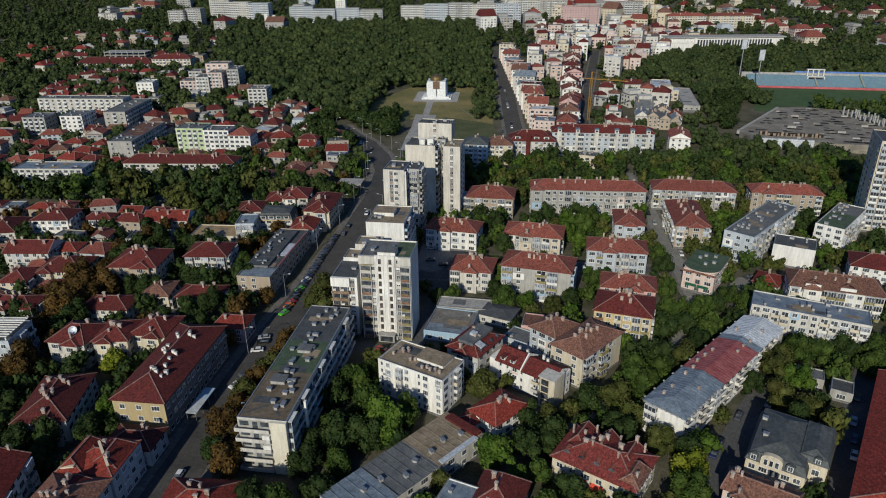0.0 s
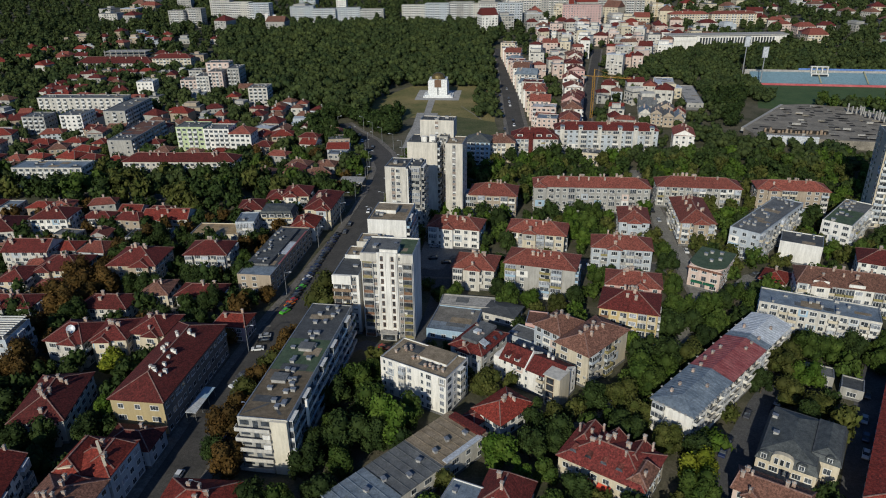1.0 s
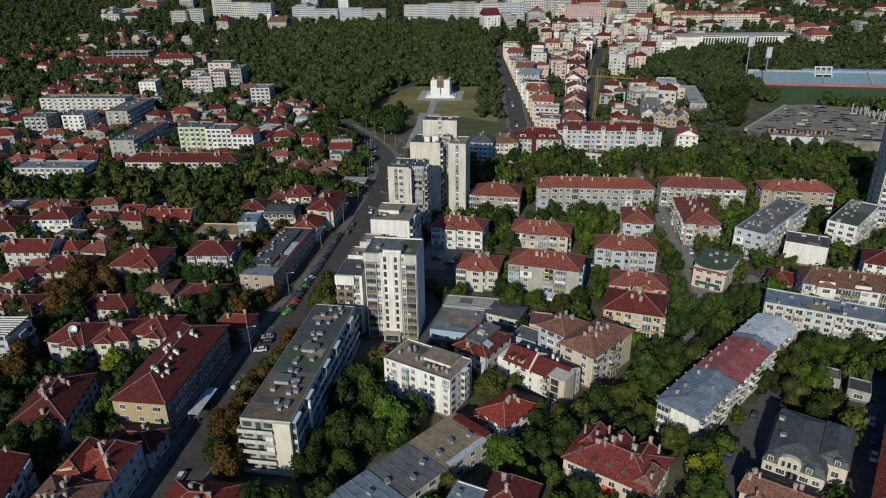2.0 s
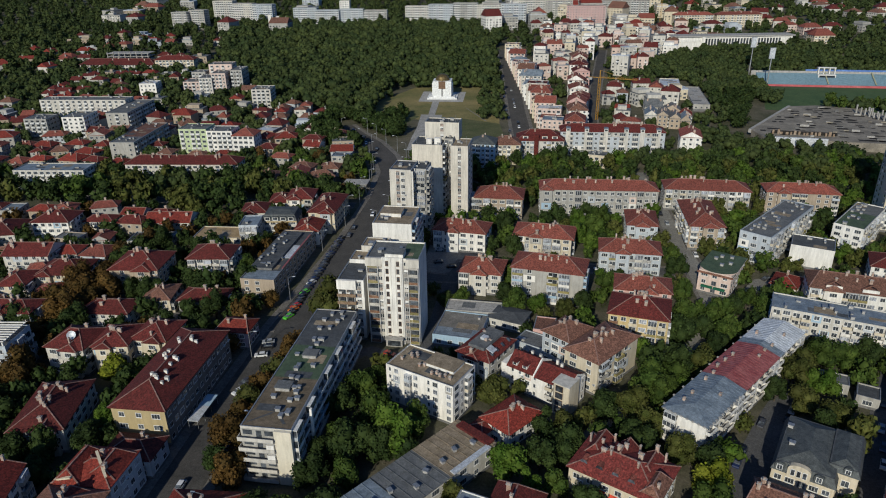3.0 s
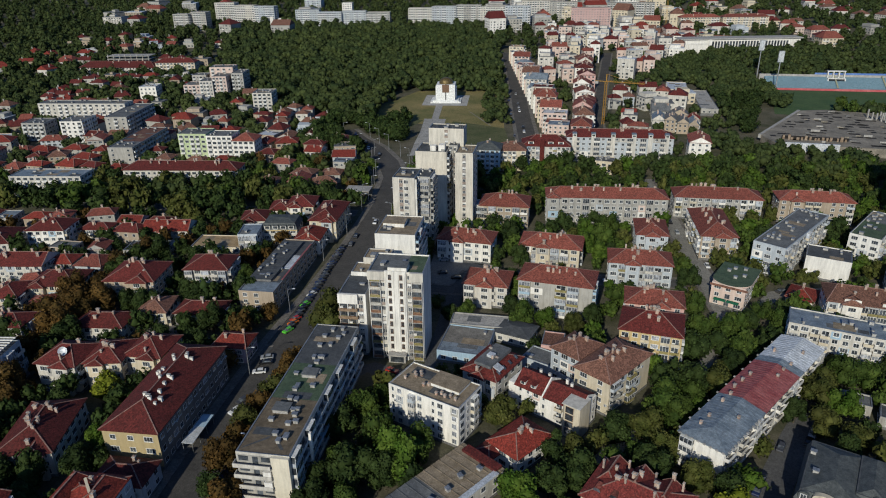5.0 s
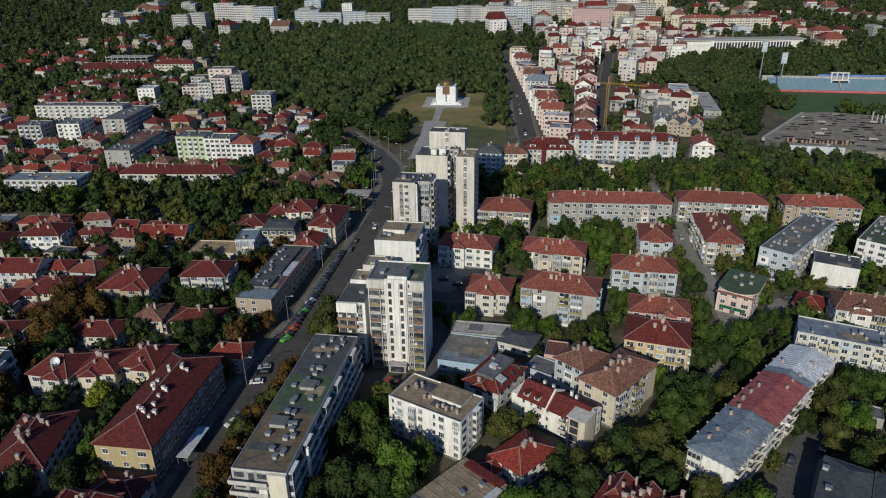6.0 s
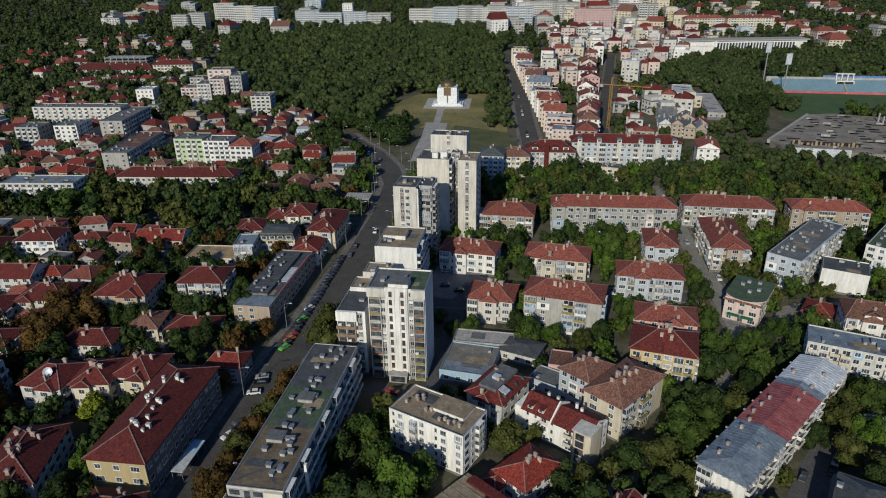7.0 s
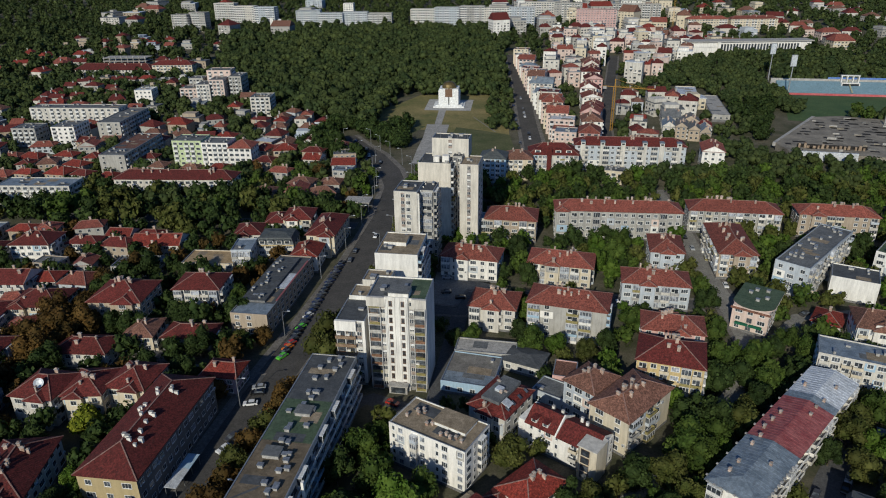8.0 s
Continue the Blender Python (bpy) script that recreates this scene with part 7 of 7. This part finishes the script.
for x, y, r, k in [(-73, 133, 5.6, 3), (-52, 134, 5.2, 1), (-163, 203, 7.0, 3), (-172, 211, 7.4, 3), (-166, 218, 7.6, 3), (-158, 222, 7.2, 3), (-172, 226, 7.2, 3), (-164, 233, 7.2, 3), (-157, 199, 6.4, 1), (-176, 198, 6.0, 1), (-166, 246, 6.6, 1), (-171, 254, 6.4, 3),
                   (-115, 139, 5.4, 1), (-122, 127, 5.4, 1), (-138, 165, 5.0, 1), (-145, 130, 6.4, 1), (-152, 140, 6.2, 3), (-113.4, 150, 4.0, 2), (-158, 172, 6.2, 3), (-153, 163, 6.4, 3), (-161, 160, 6.8, 3), (-152, 153, 6.2, 1), (-160, 150, 6.2, 3), (-142, 224, 5.6, 1), (-128, 232, 6.0, 1), (-140, 260, 5.6, 1), (-168, 271, 6.6, 3), (-160, 268, 6.4, 1)]:
    tree(x, y, r, k)
for x, y, r, k in [(-34, 150, 7.6, 2), (-45, 145, 6.8, 1), (-48, 171, 6.0, 0), (-40, 158, 6.2, 0), (-29, 157, 5.2, 0), (-30, 147, 5.0, 1), (36, 180, 7.0, 0), (22, 169, 5.6, 1), (11.5, 154, 6.4, 1), (-4, 143, 6.0, 2), (-9, 173.5, 5.6, 4), (4, 146, 5.2, 1), (-108, 190, 5.6, 1), (-112, 201, 5.4, 1),
                   (42, 168, 6.6, 0), (30, 170, 6.0, 4), (45.5, 141.5, 5.2, 5), (44, 134, 5.4, 0), (46, 148, 5.6, 1), (40, 152, 5.4, 4), (30, 154, 5.6, 1), (68.4, 229, 5.4, 0), (74, 233, 4.8, 1), (64, 224, 5.2, 0), (80, 238, 4.6, 0)]:
    if free(x, y, r * 0.3):
        tree(x, y, r, k)
for i in range(150):
    px, py, r = pick.uniform(-150, -84), pick.uniform(425, 500), pick.uniform(4.2, 7.0)
    if clear_of_roads(px, py, r * 0.3) and (px < -88 or py < 465):
        LATE.append((px, py, r))
KEEP = [(3, 171, 5.5), (71, 175, 6), (66, 166, 6), (61.5, 158, 6), (57, 150, 5.5), (52.4, 142, 5), (49, 136, 4.5), (-45, 198, 10), (-36, 192, 6), (-62, 131.5, 5.5), (-126.5, 171, 8), (-122, 162, 5), (-36, 250, 8), (-36, 264, 8), (-36, 278, 8), (-38, 232, 6), (45, 157, 5.5), (52, 161, 4), (-22, 159, 6), (-33, 164, 4.5), (8, 168, 4), (17, 171, 5), (25, 177, 6), (30, 184, 5), (-4, 153, 4.5)]
LATER = {k: [] for k in range(5)}
LATER[1] += LATE
CELLS = {}


def roomy(px, py, r, squeeze=0.6):
    gx, gy = int(px // 8), int(py // 8)
    for i in range(gx - 2, gx + 3):
        for j in range(gy - 2, gy + 3):
            for a, b, c in CELLS.get((i, j), ()):
                if (px - a) ** 2 + (py - b) ** 2 < (squeeze * (r + c)) ** 2:
                    return False
    CELLS.setdefault((gx, gy), []).append((px, py, r))
    return True


for a, b, c in TREES:
    roomy(a, b, c, 0)


def grove(x0, x1, y0, y1, gap, rmin, rmax, keep, rim=0.55, near=0.5, hang=0.1):
    """Trees wherever there is room between houses and streets; a share of them single, the rest joined."""
    y = y0
    while y < y1:
        x = x0
        while x < x1:
            px, py = x + pick.uniform(-0.5, 0.5) * gap, y + pick.uniform(-0.5, 0.5) * gap
            r = pick.uniform(rmin, rmax)
            n = noise.noise(Vector((px * 0.02, py * 0.02, 0.3)))
            if pick.random() < keep + n * 0.5 and free(px, py, r * rim) and clear_of_roads(px, py, r * hang) and all(math.hypot(px - a, py - b) > c for a, b, c in KEEP) and roomy(px, py, r):
                if len(TREES) < 200 and pick.random() < near:
                    tree(px, py, r, kind_at(px, py), 4 if pick.random() < 0.07 else None)
                else:
                    LATER[kind_at(px, py)].append((px, py, r))
            x += gap
        y += gap


for i in range(150):
    px, py, r = pick.uniform(-330, -98), pick.uniform(308, 356), pick.uniform(6.0, 8.2)
    if free(px, py, r * 0.5) and roomy(px, py, r, 0.45):
        LATER[pick.choice((0, 1, 1, 4))].append((px, py, r))
grove(-66, 20, 96, 164, 5.0, 3.4, 6.2, 1.1, near=1.0)
grove(14, 80, 140, 215, 5.0, 3.6, 6.6, 1.2, near=0.9, hang=-0.35)
grove(14, 132, 96, 215, 5.0, 3.2, 6.2, 1.0, near=0.9, hang=0.0)
grove(-66, 62, 165, 300, 5.0, 2.6, 4.8, 0.66, near=0.5)
grove(-66, 62, 300, 352, 5.5, 3.0, 5.0, 0.8, near=0.2)
grove(60, 190, 215, 352, 5.0, 3.0, 5.6, 0.95, near=0.25)
grove(-175, -92, 98, 220, 5.0, 3.0, 6.0, 1.05, near=0.5)
grove(-250, -90, 150, 340, 5.0, 3.2, 6.2, 1.05, near=0.0)
grove(-260, -60, 338, 402, 6.0, 3.6, 6.0, 0.95, near=0.0)
grove(-44, 190, 350, 412, 5.5, 4.0, 6.4, 1.2, near=0.1)

# woodland and far trees, too many to count
FARV = [crown(13, 110, 0.13, 1.15, 0.66, False, 0.25) for _ in range(6)]
THINV = [crown(7, 66, 0.22, 1.2, 0.6, True, 0.3) for _ in range(6)]
MIDV = [crown(12, 250, 0.13, 1.4, 0.64, True) for _ in range(5)]


def woods(name, spots, label, stock=FARV, material=WOODS):
    vs, fs, n = [], [], 0
    for i, (x, y, r) in enumerate(spots):
        v, f = stock[i % len(stock)]
        a = (x * 3.1 + y * 1.7) % 6.28
        c, s = math.cos(a), math.sin(a)
        w = np.empty_like(v)
        w[:, 0], w[:, 1] = (v[:, 0] * c - v[:, 1] * s) * r + x, (v[:, 0] * s + v[:, 1] * c) * r + y
        w[:, 2] = v[:, 2] * r * 1.05 + ground_z(y) + r * 0.25
        vs.append(w)
        fs.append(f + n)
        n += len(v)
    if vs:
        tagged(part(name, mesh_from(name, np.concatenate(vs), np.concatenate(fs), material), None), label, "trees", "", "stuff")


def scatter(x0, x1, y0, y1, gap, rmin, rmax, keep, inside=None):
    out = []
    y = y0
    while y < y1:
        x = x0
        while x < x1:
            px, py = x + pick.uniform(-0.5, 0.5) * gap, y + pick.uniform(-0.5, 0.5) * gap
            r = pick.uniform(rmin, rmax)
            if pick.random() < keep and (inside is None or inside(px, py)) and free(px, py, r * 0.7) and clear_of_roads(px, py, r * 0.4):
                out.append((px, py, r))
            x += gap
        y += gap
    return out


def woodland(x, y):
    lawn = -114 < x < -26 and 480 < y < 596
    return in_park(x, y) and not lawn


for k in LATER:
    woods("yard_trees", LATER[k], KINDS[k] + " broadleaf trees in the yards and streets", MIDV, LEAVES[k])
woods("woodland", scatter(-560, -30, 486, 935, 8.5, 4.5, 9.0, 0.97, woodland), "dense dark green woodland of the town park")
woods("far_trees", scatter(-34, -16, 500, 760, 7, 4, 6, 0.9), "trees along the park edge")
woods("yard_trees", scatter(-480, -100, 345, 660, 8, 4, 6.8, 0.85, lambda x, y: not in_park(x, y)), "dark green trees between the houses")
woods("far_trees", scatter(-700, 560, 640, 1240, 13, 5, 8.5, 0.7, lambda x, y: not in_park(x, y) and not (195 < x < 440 and y < 680) and not (0 < x < 190 and y < 900)), "far trees between the houses", THINV)
woods("far_trees", scatter(-1000, -440, 420, 1240, 15, 5, 9, 0.75), "far dark trees at the town edge", THINV)
woods("yard_trees", scatter(60, 190, 402, 780, 8, 4, 6.5, 0.9, lambda x, y: (x > 104 or y < 425) and not (x < 138 and 470 < y < 640)), "dark green trees near the stadium")
woods("yard_trees", scatter(10, 195, 440, 900, 9, 3.5, 5.8, 0.6), "small trees between town houses")
woods("far_trees", scatter(185, 460, 400, 640, 9, 4, 6.5, 0.7, lambda x, y: not (190 + (y - 560) * 0.2 < x and 548 < y)), "trees round the stadium")
woods("far_trees", scatter(200, 460, 642, 780, 9, 4, 7, 0.7), "trees behind the stand")
beside = []
for i in range(90):
    px, py, rr = pick.uniform(140, 176), pick.uniform(462, 572), pick.uniform(4.5, 7.0)
    if px < 195 - 50 + max(0.0, py - 466) * 0.34 - rr:
        beside.append((px, py, rr))
woods("yard_trees", beside, "tall green trees beside the concrete shell", MIDV, LEAVES[1])
woods("yard_trees", scatter(205, 320, 532, 556, 8, 4, 6.5, 0.5), "green trees along the stadium grass", MIDV, LEAVES[0])
